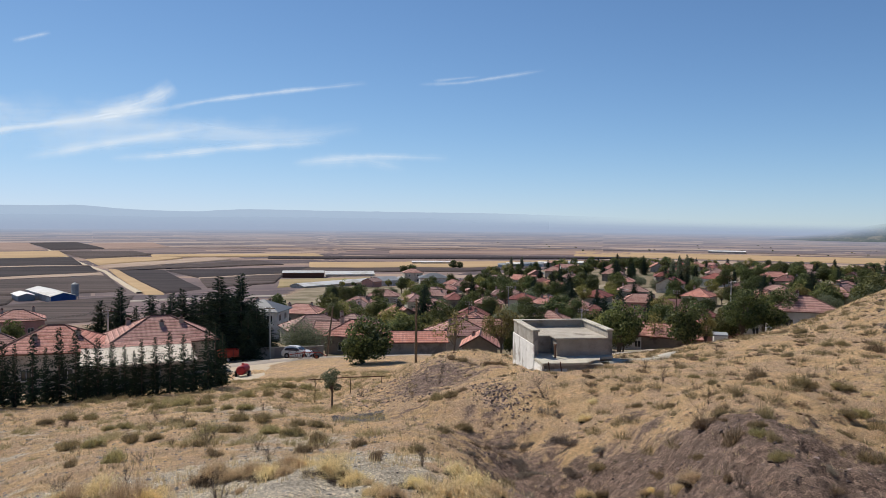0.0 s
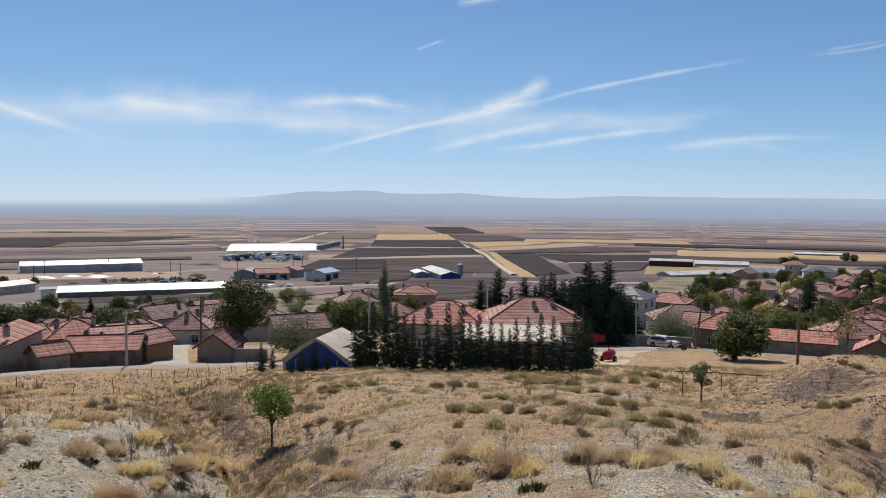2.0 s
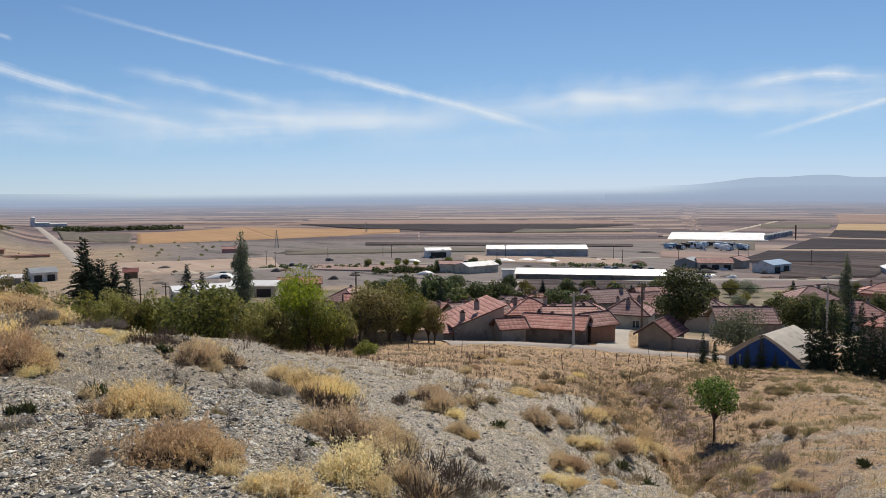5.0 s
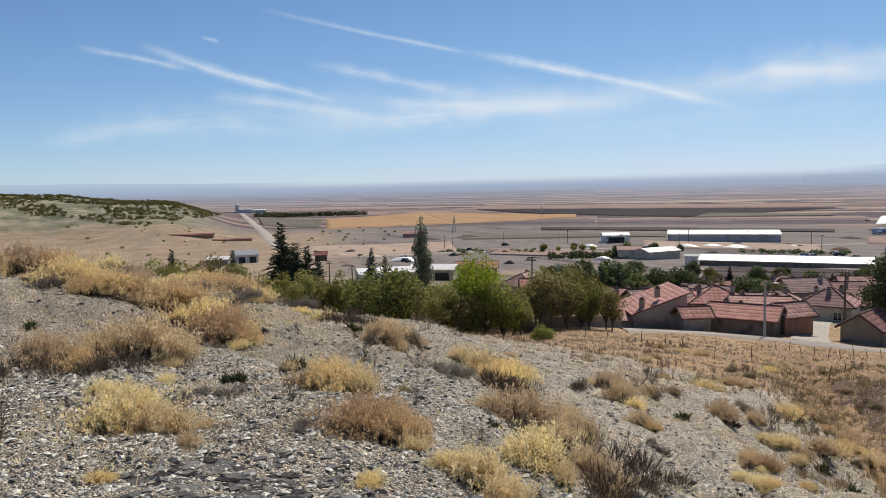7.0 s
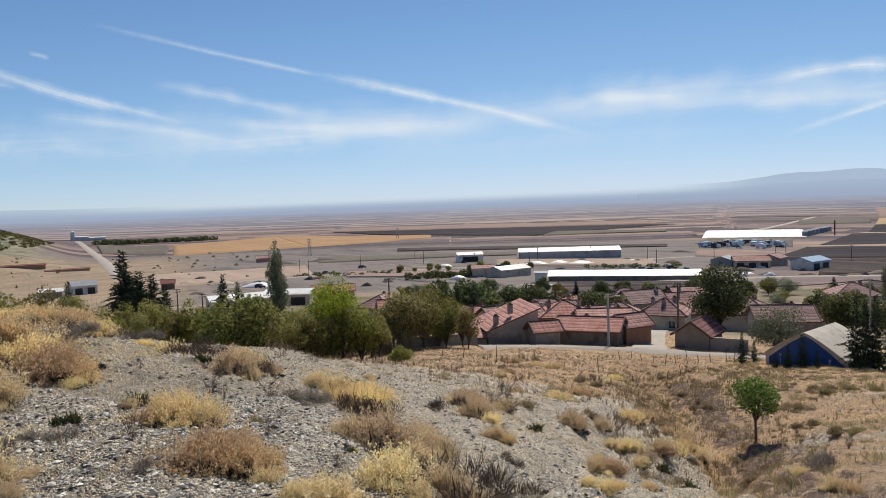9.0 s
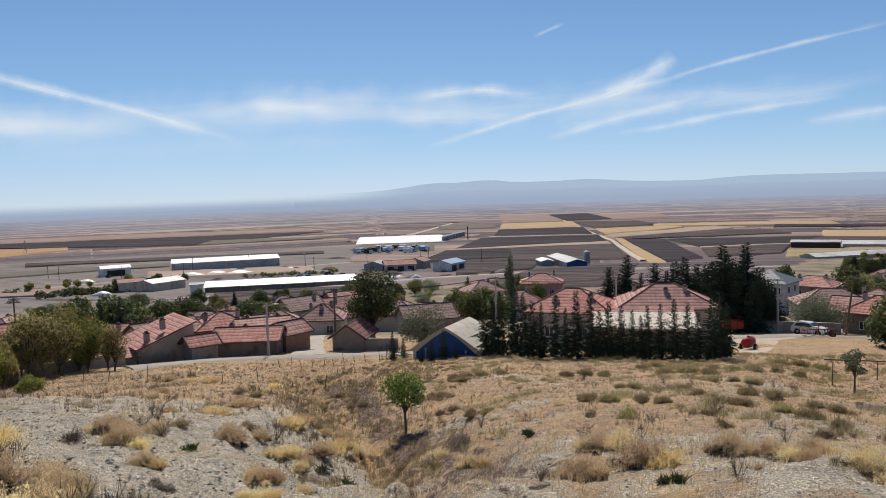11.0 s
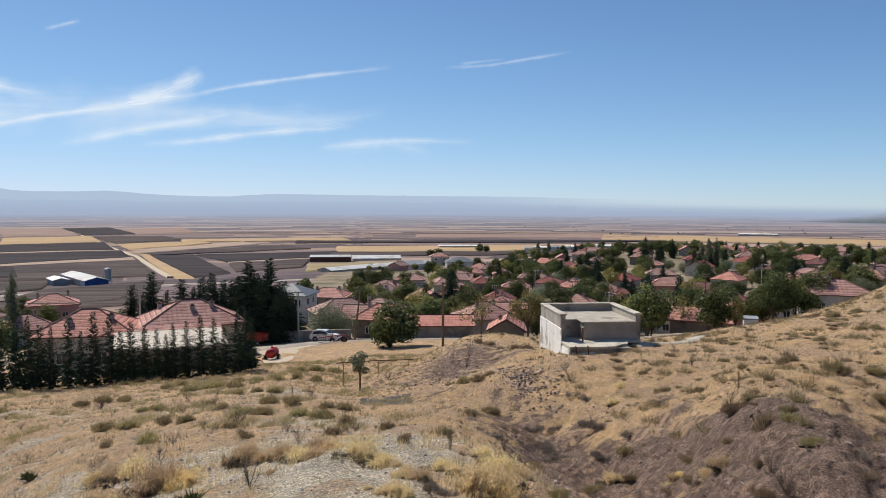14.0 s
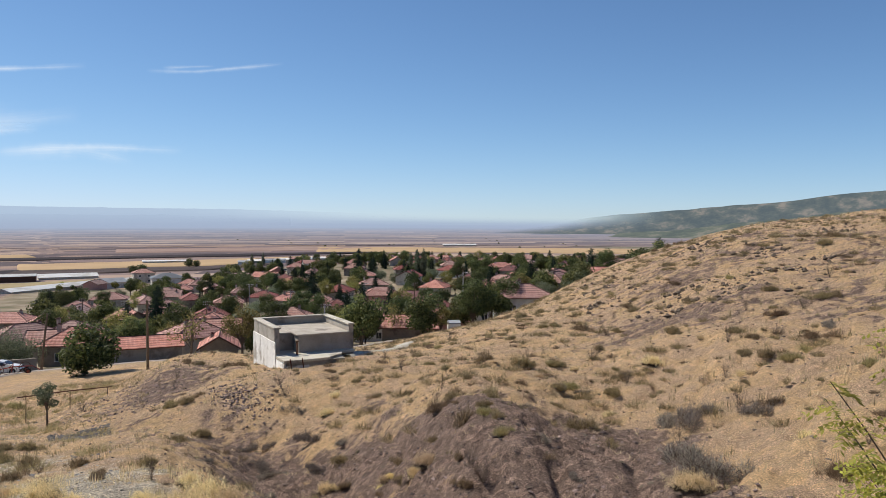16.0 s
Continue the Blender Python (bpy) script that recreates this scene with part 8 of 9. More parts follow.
def tufts(name, n, az, rr, size, material, label, seed, keep=None, blades=190):
    """Small round tufts of dry grass past counting, each a bundle of bent blades."""
    r_ = np.random.RandomState(seed)
    pts = []
    while len(pts) < n:
        a, r = r_.uniform(*az), math.sqrt(r_.uniform(rr[0] ** 2, rr[1] ** 2))
        p = spot(a, r)
        if keep and r_.rand() > keep(p.x, p.y, a, r):
            continue
        pts.append((p.x, p.y, ground_z(p.x, p.y) - 0.02, r_.uniform(*size), r))
    q = np.repeat(np.array(pts), blades, 0)
    m = len(q)
    th, out = r_.uniform(0, 2 * np.pi, m), np.sqrt(r_.uniform(0, 1, m))
    w = q[:, 3]
    way = np.stack([np.cos(th), np.sin(th), 0 * th], 1)
    base = q[:, :3] + way * (w * 0.38 * out)[:, None]
    h = w * r_.uniform(0.12, 0.46, m) * (1.1 - 0.6 * out)
    tip = base + way * (w * 0.3 * out * r_.uniform(0.2, 1.6, m))[:, None] + r_.normal(size=(m, 3)) * (w * 0.11)[:, None]
    tip[:, 2] = base[:, 2] + h
    t2 = r_.uniform(0, 2 * np.pi, m)
    side = np.stack([np.cos(t2), np.sin(t2), 0 * t2], 1) * (0.004 + q[:, 4] * 0.00016)[:, None]
    v = np.stack([base - side, base + side, tip], 1).reshape(-1, 3)
    me = bpy.data.meshes.new(name)
    me.from_pydata(v.tolist(), [], np.arange(m * 3).reshape(-1, 3).tolist())
    me.materials.append(material)
    return tagged(new(name, me), label, "grass", kind="stuff")


off_bank = lambda x, y, a, r: 0.25 + 0.75 * (1 - bank_at(x, y, a, r))
tufts("dry_tufts", 640, (-54, -8), (20, 86), (0.3, 1.1), TUSSOCK, "olive-brown round grass tufts over the spur", 91, off_bank)
tufts("dry_tufts", 420, (-54, 2), (14, 80), (0.2, 0.7), BROWN_TUFT, "brown round grass tufts over the spur", 92, off_bank)
tufts("dry_tufts", 460, (4, 42), (24, 84), (0.4, 1.25), FIELD_GRASS, "olive round grass tufts over the field", 93, lambda x, y, a, r: smooth(-0.1, 0.3, noise.noise((x * 0.2, y * 0.2, 88.0)) + 0.2 * smooth(50, 70, r)))
tufts("dry_tufts", 220, (36, 49), (22, 74), (0.3, 0.9), BROWN_TUFT, "brown grass tufts along the gully", 94)
tufts("dry_tufts", 200, (46, 76), (36, 70), (0.25, 0.7), STRAW_GREY, "grey-brown grass tufts at the field edge", 95)


# ---- grass, stubble and stones past counting
def grass(name, n, az, rr, tall, blades, material, label, seed, keep=None, lean=0.5):
    r_ = np.random.RandomState(seed)
    a = r_.uniform(az[0], az[1], n)
    r = np.sqrt(r_.uniform(rr[0] ** 2, rr[1] ** 2, n))
    pts = []
    for ai, ri in zip(a, r):
        p = spot(ai, ri)
        if noise.noise((p.x * 0.22, p.y * 0.22, seed)) < -0.12 + 0.25 * r_.rand() - 0.2:
            continue
        if keep and r_.rand() > keep(p.x, p.y, ai, ri):
            continue
        pts.append((p.x, p.y, ground_z(p.x, p.y) - 0.02, ri))
    pts = np.repeat(np.array(pts), blades, 0)
    m = len(pts)
    th = r_.uniform(0, 2 * np.pi, m)
    h = r_.uniform(tall[0], tall[1], m)
    ln = r_.uniform(0.1, 1.0, m) * lean
    off = r_.normal(size=(m, 2)) * 0.06
    w = 0.005 + pts[:, 3] * 0.00022
    base = pts[:, :3].copy()
    base[:, :2] += off
    tip = base + np.stack([np.cos(th) * h * ln, np.sin(th) * h * ln, h], 1)
    side = np.stack([-np.sin(th), np.cos(th), 0 * th], 1) * w[:, None]
    v = np.stack([base - side, base + side, tip], 1).reshape(-1, 3)
    me = bpy.data.meshes.new(name)
    me.vertices.add(len(v))
    me.vertices.foreach_set("co", v.ravel())
    me.loops.add(len(v))
    me.loops.foreach_set("vertex_index", np.arange(len(v)))
    me.polygons.add(m)
    me.polygons.foreach_set("loop_start", np.arange(m) * 3)
    me.update(calc_edges=True)
    me.materials.append(material)
    return tagged(new(name, me), label, "grass", kind="stuff")


STALKS = leaves("brown_dead_stalks", (0.15, 0.105, 0.07), (0.36, 0.265, 0.18), 0.25)
no_bank = lambda x, y, a, r: 1 - 0.85 * bank_at(x, y, a, r)
no_gravel = lambda x, y, a, r: 1 - 0.9 * gravel_at(a, r)
grass("dry_grass", 21000, (2, 50), (15, 88), (0.03, 0.15), 8, STRAW, "short straw-yellow dry grass over the field", 41, no_gravel, 1.7)
patchy = lambda x, y, a, r: no_gravel(x, y, a, r) * smooth(-0.02, 0.3, noise.noise((x * 0.3, y * 0.3, 88.0)) + 0.5 * noise.noise((x * 0.9, y * 0.9, 89.0)) + 0.15 * smooth(50, 70, r))
grass("dry_grass", 12000, (2, 42), (22, 84), (0.06, 0.26), 8, FIELD_GRASS, "olive-brown dry grass patches on the field", 42, patchy)
grass("dry_grass", 3000, (38, 50), (24, 70), (0.1, 0.4), 8, BROWN_TUFT, "brown dry grass along the gully", 50)
grass("dry_grass", 20000, (-54, 3), (11, 88), (0.03, 0.16), 7, STRAW, "short straw-yellow dry grass over the spur", 43, no_bank, 1.7)
grass("dry_grass", 4500, (-54, 3), (11, 88), (0.1, 0.3), 7, BROWN_TUFT, "grey-brown dry grass over the spur", 44, no_bank)
grass("dry_stalks", 1800, (42, 76), (30, 64), (0.12, 0.62), 9, STALKS, "tall brown dry stalks at the field edge", 45, lambda x, y, a, r: smooth(-0.05, 0.25, noise.noise((x * 0.2, y * 0.2, 77.0))), 0.7)
grass("dry_grass", 6000, (44, 78), (40, 80), (0.04, 0.2), 7, STRAW, "straw-yellow dry grass at the field edge", 46, None, 1.5)
grass("dry_grass", 3200, (44, 78), (40, 80), (0.06, 0.26), 7, STRAW_GREY, "grey-brown dry grass at the field edge", 49, None, 1.0)
grass("dry_grass", 12000, (50, 108), (6, 38), (0.03, 0.15), 8, STRAW, "sparse dry grass on gravel", 47, lambda x, y, a, r: 0.1 + 0.9 * smooth(0.02, 0.32, noise.noise((x * 0.25, y * 0.25, 47.0)) + 0.3 * noise.noise((x * 1.1, y * 1.1, 48.0))), 1.5)
grass("dry_grass", 1600, (-6, 50), (6, 22), (0.06, 0.2), 8, STRAW, "sparse dry grass on gravel", 48)


def stones(name, n, az, rr, size, material, label, seed, keep=None, flat=0.45):
    r_ = np.random.RandomState(seed)
    octa = np.array([(1, 0, 0), (0, 1, 0), (-1, 0, 0), (0, -1, 0), (0, 0, 1), (0, 0, -1)], float)
    tri = np.array([(0, 1, 4), (1, 2, 4), (2, 3, 4), (3, 0, 4), (1, 0, 5), (2, 1, 5), (3, 2, 5), (0, 3, 5)])
    vs, fs, k = [], [], 0
    for i in range(n):
        a = r_.uniform(*az)
        r = math.sqrt(r_.uniform(rr[0] ** 2, rr[1] ** 2))
        p = spot(a, r)
        if keep and r_.rand() > keep(p.x, p.y, a, r):
            continue
        s = size[0] + (size[1] - size[0]) * r_.rand() ** 3
        o = octa * np.array([s * r_.uniform(0.7, 1.5), s, s * flat]) * r_.uniform(0.7, 1.2, (6, 1))
        t, q = r_.uniform(0, 6.28), r_.uniform(-0.5, 0.5)
        R = np.array([[math.cos(t), -math.sin(t), 0], [math.sin(t), math.cos(t), 0], [0, 0, 1]]) @ np.array([[1, 0, 0], [0, math.cos(q), -math.sin(q)], [0, math.sin(q), math.cos(q)]])
        vs.append(o @ R.T + np.array([p.x, p.y, ground_z(p.x, p.y) + s * flat * 0.3]))
        fs.append(tri + k)
        k += 6
    ob = link(name, np.concatenate(vs).tolist(), np.concatenate(fs).tolist(), [material])
    return tagged(ob, label, "stones", kind="stuff")


SHALE = leaves("shale_chips", (0.035, 0.032, 0.028), (0.62, 0.57, 0.49), 0.0)
PURPLE_CHIPS = leaves("purple_chips", (0.07, 0.048, 0.043), (0.36, 0.265, 0.23), 0.0)
stones("shale_chips", 46000, (50, 108), (3.5, 15), (0.006, 0.044), SHALE, "grey shale chips strewn over the slope", 51, None, 0.5)
stones("shale_chips", 22000, (44, 108), (10, 38), (0.010, 0.08), SHALE, "grey shale chips strewn over the slope", 52, lambda x, y, a, r: gravel_at(a, r), 0.45)
stones("shale_chips", 6500, (-8, 50), (7, 24), (0.008, 0.045), SHALE, "grey shale chips on the near slope", 53, lambda x, y, a, r: gravel_at(a, r))
stones("purple_chips", 22000, (-50, 6), (10, 68), (0.012, 0.085), PURPLE_CHIPS, "broken purple-brown rock on the bank", 54, bank_at, 0.6)
stones("rubble", 700, (4.4, 8.2), (38, 42), (0.03, 0.16), STONE, "dark rubble heaped in the gully", 55, None, 0.7)
stones("rubble", 9000, (-8, -1), (34.5, 42), (0.012, 0.10), PURPLE_CHIPS, "dark rubble below the water house", 56, lambda x, y, a, r: math.exp(-((a + 4.4 + 0.45 * (38.2 - r)) / 1.1) ** 2 - ((r - 38.2) / 2.0) ** 2), 0.7)
stones("rubble", 2600, (-1, 8), (41, 60), (0.02, 0.12), PURPLE_CHIPS, "broken rock on the side of a mound", 59, lambda x, y, a, r: math.exp(-((a - 3.4) / 2.4) ** 2 - ((r - 50) / 6.5) ** 2), 0.6)
stones("field_stones", 9000, (4, 50), (16, 70), (0.015, 0.09), STONE, "small stones in the dry field", 57)


CREST_ROCK = surface("brown_weathered_rock", (0.10, 0.078, 0.06), (0.27, 0.215, 0.165), 3, 0.95, grain=18, bump=0.6, vary=0.3, spec=0.1)
LEDGE = surface("tilted_slate_ledge", (0.15, 0.138, 0.12), (0.40, 0.37, 0.32), 5, 0.95, grain=22, bump=0.7, vary=0.3, spec=0.1)


def outcrop(az, r, w, n, material, label, steep=34, thin=0.016, big=1.0):
    """Thin parallel slate ledges breaking through the slope, tilted alike."""
    rr = random.Random(int(az * 31 + r))
    c = spot(az, r)
    z0 = ground_z(c.x, c.y)
    strike = radians(az + rr.uniform(-25, 5))
    ob = thing("rock_outcrop", (c.x, c.y, z0), 0, label, "rock", "rock outcrops")
    shapes = []
    for i in range(n):
        u, v = rr.gauss(0, 0.45) * w, rr.gauss(0, 0.28) * w
        x, y = u * math.cos(strike) - v * math.sin(strike), u * math.sin(strike) + v * math.cos(strike)
        L, W, T = w * rr.uniform(0.03, 0.17) * big, w * rr.uniform(0.012, 0.05) * big, w * thin * rr.uniform(0.5, 1.6)
        m = pose(x, y, ground_z(c.x + x, c.y + y) - z0 - T * 0.2, steep + rr.uniform(-9, 9), rr.uniform(-7, 7), math.degrees(strike) + rr.uniform(-9, 9))
        k = [rr.uniform(0.55, 1.0) for _ in range(7)]
        top = [(math.cos(j * 0.8976) * L * k[j], math.sin(j * 0.8976) * W * k[(j * 3) % 7]) for j in range(7)]
        part("slab", Shape().loft([[(x_ * 0.9, y_ * 0.9, -T) for x_, y_ in top], [(x_, y_, T * 0.2) for x_, y_ in top], [(x_ * 0.93, y_ * 0.9, T) for x_, y_ in top]], m), material if rr.random() < 0.3 else LEDGE, ob)
    return ob


for a, r, w, n in ((64.3, 18.4, 1.1, 16), (74.9, 7.8, 0.5, 10), (90.4, 6.3, 1.0, 70), (85.4, 5.8, 0.9, 64), (80.0, 5.9, 0.7, 40), (93.6, 5.6, 0.8, 44), (87.5, 6.9, 1.0, 60), (76.5, 5.6, 0.6, 30), (71.0, 6.2, 0.6, 24), (104.0, 6.0, 0.7, 14), (62.5, 21.5, 0.8, 8), (83.0, 6.6, 0.6, 14)):
    outcrop(a, r, w, n, DARK_STONE, "dark tilted slate ledges in the gravel")
stones("field_stones", 13000, (-54, 2), (16, 80), (0.015, 0.08), CREST_ROCK, "small stones on the grassy spur", 58)
stones("crest_rocks", 2600, (-48, -30), (42, 70), (0.03, 0.24), CREST_ROCK, "brown weathered rocks on the crest of the spur", 60, lambda x, y, a, r: smooth(-0.1, 0.35, noise.noise((x * 0.16, y * 0.16, 9.0))), 0.7)


# the shrub with feathered leaves close by on the right
def sumac(az, r, h):
    rr = random.Random(15)
    ob = thing("sumac_shrub", on_ground(az, r, -0.05), az, "yellow-green leafy shrub with small feathered leaves", "shrub")
    leaf_n = 0
    for i in range(44):
        a, lean = rr.uniform(0, 6.28), rr.uniform(0.15, 0.8)
        L = h * rr.uniform(0.25, 1.0)
        pts = [Vector((math.cos(a) * lean * L * u ** 1.2, math.sin(a) * lean * L * u ** 1.2, L * u * (1 - 0.15 * lean * u))) for u in (0, 0.3, 0.6, 0.85, 1.0)]
        br = part("branch", Shape().tube(pts, [0.009, 0.007, 0.005, 0.0035, 0.002], 5), BARK, ob)
        s = Shape()
        for k in range(64 if L < h * 0.7 else 26):
            u = rr.uniform(0.2, 1.0) * 4
            j = min(3, int(u))
            st = pts[j].lerp(pts[j + 1], u - j)
            b = rr.uniform(0, 6.28)
            d = Vector((math.cos(b), math.sin(b), rr.uniform(-0.35, 0.25))).normalized()
            side = d.cross(Vector((0, 0, 1))).normalized()
            ln = rr.uniform(0.10, 0.19)
            for q in range(7):
                c = st + d * ln * (0.2 + 0.8 * q / 6) + Vector((0, 0, -0.05 * (q / 6) ** 2))
                for sg in (-1, 1):
                    e = c + side * sg * 0.04 + d * 0.016 + Vector((0, 0, rr.uniform(-0.03, 0.01)))
                    n_ = d * 0.010
                    s.poly([c, (c + e) / 2 + n_, e, (c + e) / 2 - n_])
        part("foliage", s, LEAF_SUMAC, br)
    return ob


LEAF_SUMAC = leaves("sumac_leaves", (0.19, 0.20, 0.035), (0.46, 0.42, 0.09), 0.45)
sumac(-54.2, 5.0, 2.0)

# ---- far plain and mountains with haze mixed in as emission, and thin high cloud
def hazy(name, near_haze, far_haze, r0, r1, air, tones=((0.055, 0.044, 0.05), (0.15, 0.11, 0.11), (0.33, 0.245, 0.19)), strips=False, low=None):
    """Distance: sunlit land with haze mixed in as ever more emission, thinning out to the sky where it is faint."""
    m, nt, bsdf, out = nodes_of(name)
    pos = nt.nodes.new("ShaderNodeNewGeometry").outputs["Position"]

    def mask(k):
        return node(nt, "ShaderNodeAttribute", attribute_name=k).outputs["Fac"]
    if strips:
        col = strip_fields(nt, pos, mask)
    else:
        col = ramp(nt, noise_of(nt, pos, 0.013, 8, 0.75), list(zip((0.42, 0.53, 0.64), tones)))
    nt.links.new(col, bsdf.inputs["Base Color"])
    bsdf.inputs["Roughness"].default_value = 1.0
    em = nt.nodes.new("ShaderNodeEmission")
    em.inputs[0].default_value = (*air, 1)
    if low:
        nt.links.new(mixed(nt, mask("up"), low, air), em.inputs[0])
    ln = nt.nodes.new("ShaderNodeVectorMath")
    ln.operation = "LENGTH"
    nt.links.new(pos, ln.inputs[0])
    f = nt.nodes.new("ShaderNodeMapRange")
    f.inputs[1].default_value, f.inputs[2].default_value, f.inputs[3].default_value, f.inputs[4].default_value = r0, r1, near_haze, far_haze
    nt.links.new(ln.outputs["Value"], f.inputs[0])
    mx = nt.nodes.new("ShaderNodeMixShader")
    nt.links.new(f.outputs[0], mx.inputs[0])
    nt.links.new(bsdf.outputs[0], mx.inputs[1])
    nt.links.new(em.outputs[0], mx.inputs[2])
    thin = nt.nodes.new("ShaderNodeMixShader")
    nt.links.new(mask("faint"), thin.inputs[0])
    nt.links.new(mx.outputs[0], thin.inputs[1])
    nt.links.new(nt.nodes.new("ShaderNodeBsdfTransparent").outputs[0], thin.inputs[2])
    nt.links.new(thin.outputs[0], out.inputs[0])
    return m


def attribute(ob, name, values):
    ob.data.attributes.new(name, "FLOAT", "POINT").data.foreach_set("value", np.asarray(values, dtype=np.float32))


def ridge(name, az0, az1, r, crest, material, label, faint=lambda a: 0.0):
    """A far range: its crest as an elevation for each azimuth; where it is faint its top thins out into the sky."""
    verts, faces, up, veil, n = [], [], [], [], 420
    levels = (0.0, 0.3, 0.5, 0.65, 0.78, 0.88, 0.95, 1.0)
    k_ = len(levels)
    for i in range(n + 1):
        a = az0 + (az1 - az0) * i / n
        top = EYE + r * math.tan(radians(crest(a)))
        for f in levels:
            p = spot(a, r - 240 * (1 - f))
            z = -75 + (top + 75) * f
            verts.append((p.x, p.y, z))
            up.append(smooth(-0.75, 0.5, math.degrees(math.atan2(z - EYE, r))))
            veil.append(faint(a) * smooth(0.35, 1.0, f))
    for i in range(n):
        for k in range(k_ - 1):
            faces.append((i * k_ + k, (i + 1) * k_ + k, (i + 1) * k_ + k + 1, i * k_ + k + 1))
    ob = link(name, verts, faces, [material], smooth_shade=True)
    attribute(ob, "up", up)
    attribute(ob, "faint", veil)
    return tagged(ob, label, "mountains", kind="structure")


# emission colours that stand in for haze, higher up and low down
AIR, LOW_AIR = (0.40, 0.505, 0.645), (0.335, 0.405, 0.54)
CREST_AZ = (-78, -30, -20, -11, -4, 4, 10.7, 14.5, 15.8, 18, 19.7, 23, 25.9, 28.7, 31.7, 33, 35.7, 37.6, 39.2, 40.6, 42, 46, 56, 70, 88, 100, 120)
CREST_EL = (0.0, 0.05, 0.2, 0.45, 0.62, 0.68, 0.74, 0.77, 0.73, 0.58, 0.59, 0.7, 0.92, 0.85, 0.91, 1.07, 0.96, 0.96, 0.77, 0.6, 0.48, 0.42, 0.3, 0.2, 0.12, 0.3, 0.3)


def crest_far(a):
    bump = noise.noise((a * 1.1, 4, 0)) * 0.035 + noise.noise((a * 3.1, 6, 0)) * 0.025
    return curve(CREST_AZ, CREST_EL, a) + bump * smooth(44, 38, a) * smooth(-20, -5, a)


def faint_far(a):
    return max(smooth(38, 47, a) * (1 - 0.7 * smooth(80, 92, a)), smooth(2, -16, a) * 0.95)


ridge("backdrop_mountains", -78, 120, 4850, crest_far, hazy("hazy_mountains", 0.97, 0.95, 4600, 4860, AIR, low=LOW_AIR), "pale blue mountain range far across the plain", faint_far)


def crest_low(a):
    return crest_far(a) * 0.42 - 0.1 + noise.noise((a * 0.35, 12, 0)) * 0.1 + noise.noise((a * 1.4, 14, 0)) * 0.05


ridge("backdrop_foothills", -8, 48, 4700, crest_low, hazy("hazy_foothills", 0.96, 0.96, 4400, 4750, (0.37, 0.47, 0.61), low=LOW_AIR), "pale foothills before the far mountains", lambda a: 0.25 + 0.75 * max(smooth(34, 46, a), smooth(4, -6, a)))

WOODED = ((0.05, 0.06, 0.035), (0.10, 0.105, 0.06), (0.24, 0.21, 0.14))


def crest_right(a):
    return curve((-78, -60, -50, -47, -44, -40.6, -35, -31, -27, -22, -18), (3.4, 2.6, 1.93, 1.67, 1.24, 0.98, 0.5, 0.15, -0.5, -1.2, -1.6), a) + noise.noise((a * 0.6, 2, 0)) * 0.07


def crest_foot(a):
    return curve((-78, -60, -52, -47, -44, -40.6, -36.8, -33, -31, -28), (2.4, 1.4, 0.85, 0.45, 0.05, -0.3, -0.8, -1.05, -1.5, -2.0), a) + noise.noise((a * 0.9, 7, 0)) * 0.06 + noise.noise((a * 4.0, 9, 0)) * 0.03


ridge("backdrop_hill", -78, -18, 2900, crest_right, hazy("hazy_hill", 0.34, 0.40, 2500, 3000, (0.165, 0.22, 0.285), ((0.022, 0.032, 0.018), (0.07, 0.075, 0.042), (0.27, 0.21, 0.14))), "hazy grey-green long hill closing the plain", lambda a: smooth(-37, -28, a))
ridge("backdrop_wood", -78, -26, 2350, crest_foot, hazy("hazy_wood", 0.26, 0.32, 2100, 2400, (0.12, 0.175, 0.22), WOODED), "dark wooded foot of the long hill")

verts, faces, rs, azs = [], [], [1450 * (4700 / 1450) ** (i / 30) for i in range(31)], [-70 + 0.5 * i for i in range(400)]
for r in rs:
    for a in azs:
        p = spot(a, r)
        verts.append((p.x, p.y, ground_z(p.x, p.y) + 0.5 + (r - 1450) * 0.0016))
for i in range(30):
    for j in range(len(azs) - 1):
        k = i * len(azs) + j
        faces.append((k, k + 1, k + len(azs) + 1, k + len(azs)))
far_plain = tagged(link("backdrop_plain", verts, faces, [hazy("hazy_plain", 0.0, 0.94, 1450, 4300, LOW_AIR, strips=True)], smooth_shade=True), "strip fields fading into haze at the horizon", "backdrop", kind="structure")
for k in ("middle", "west"):
    attribute(far_plain, k, [lie_of(a)[k] for r in rs for a in azs])


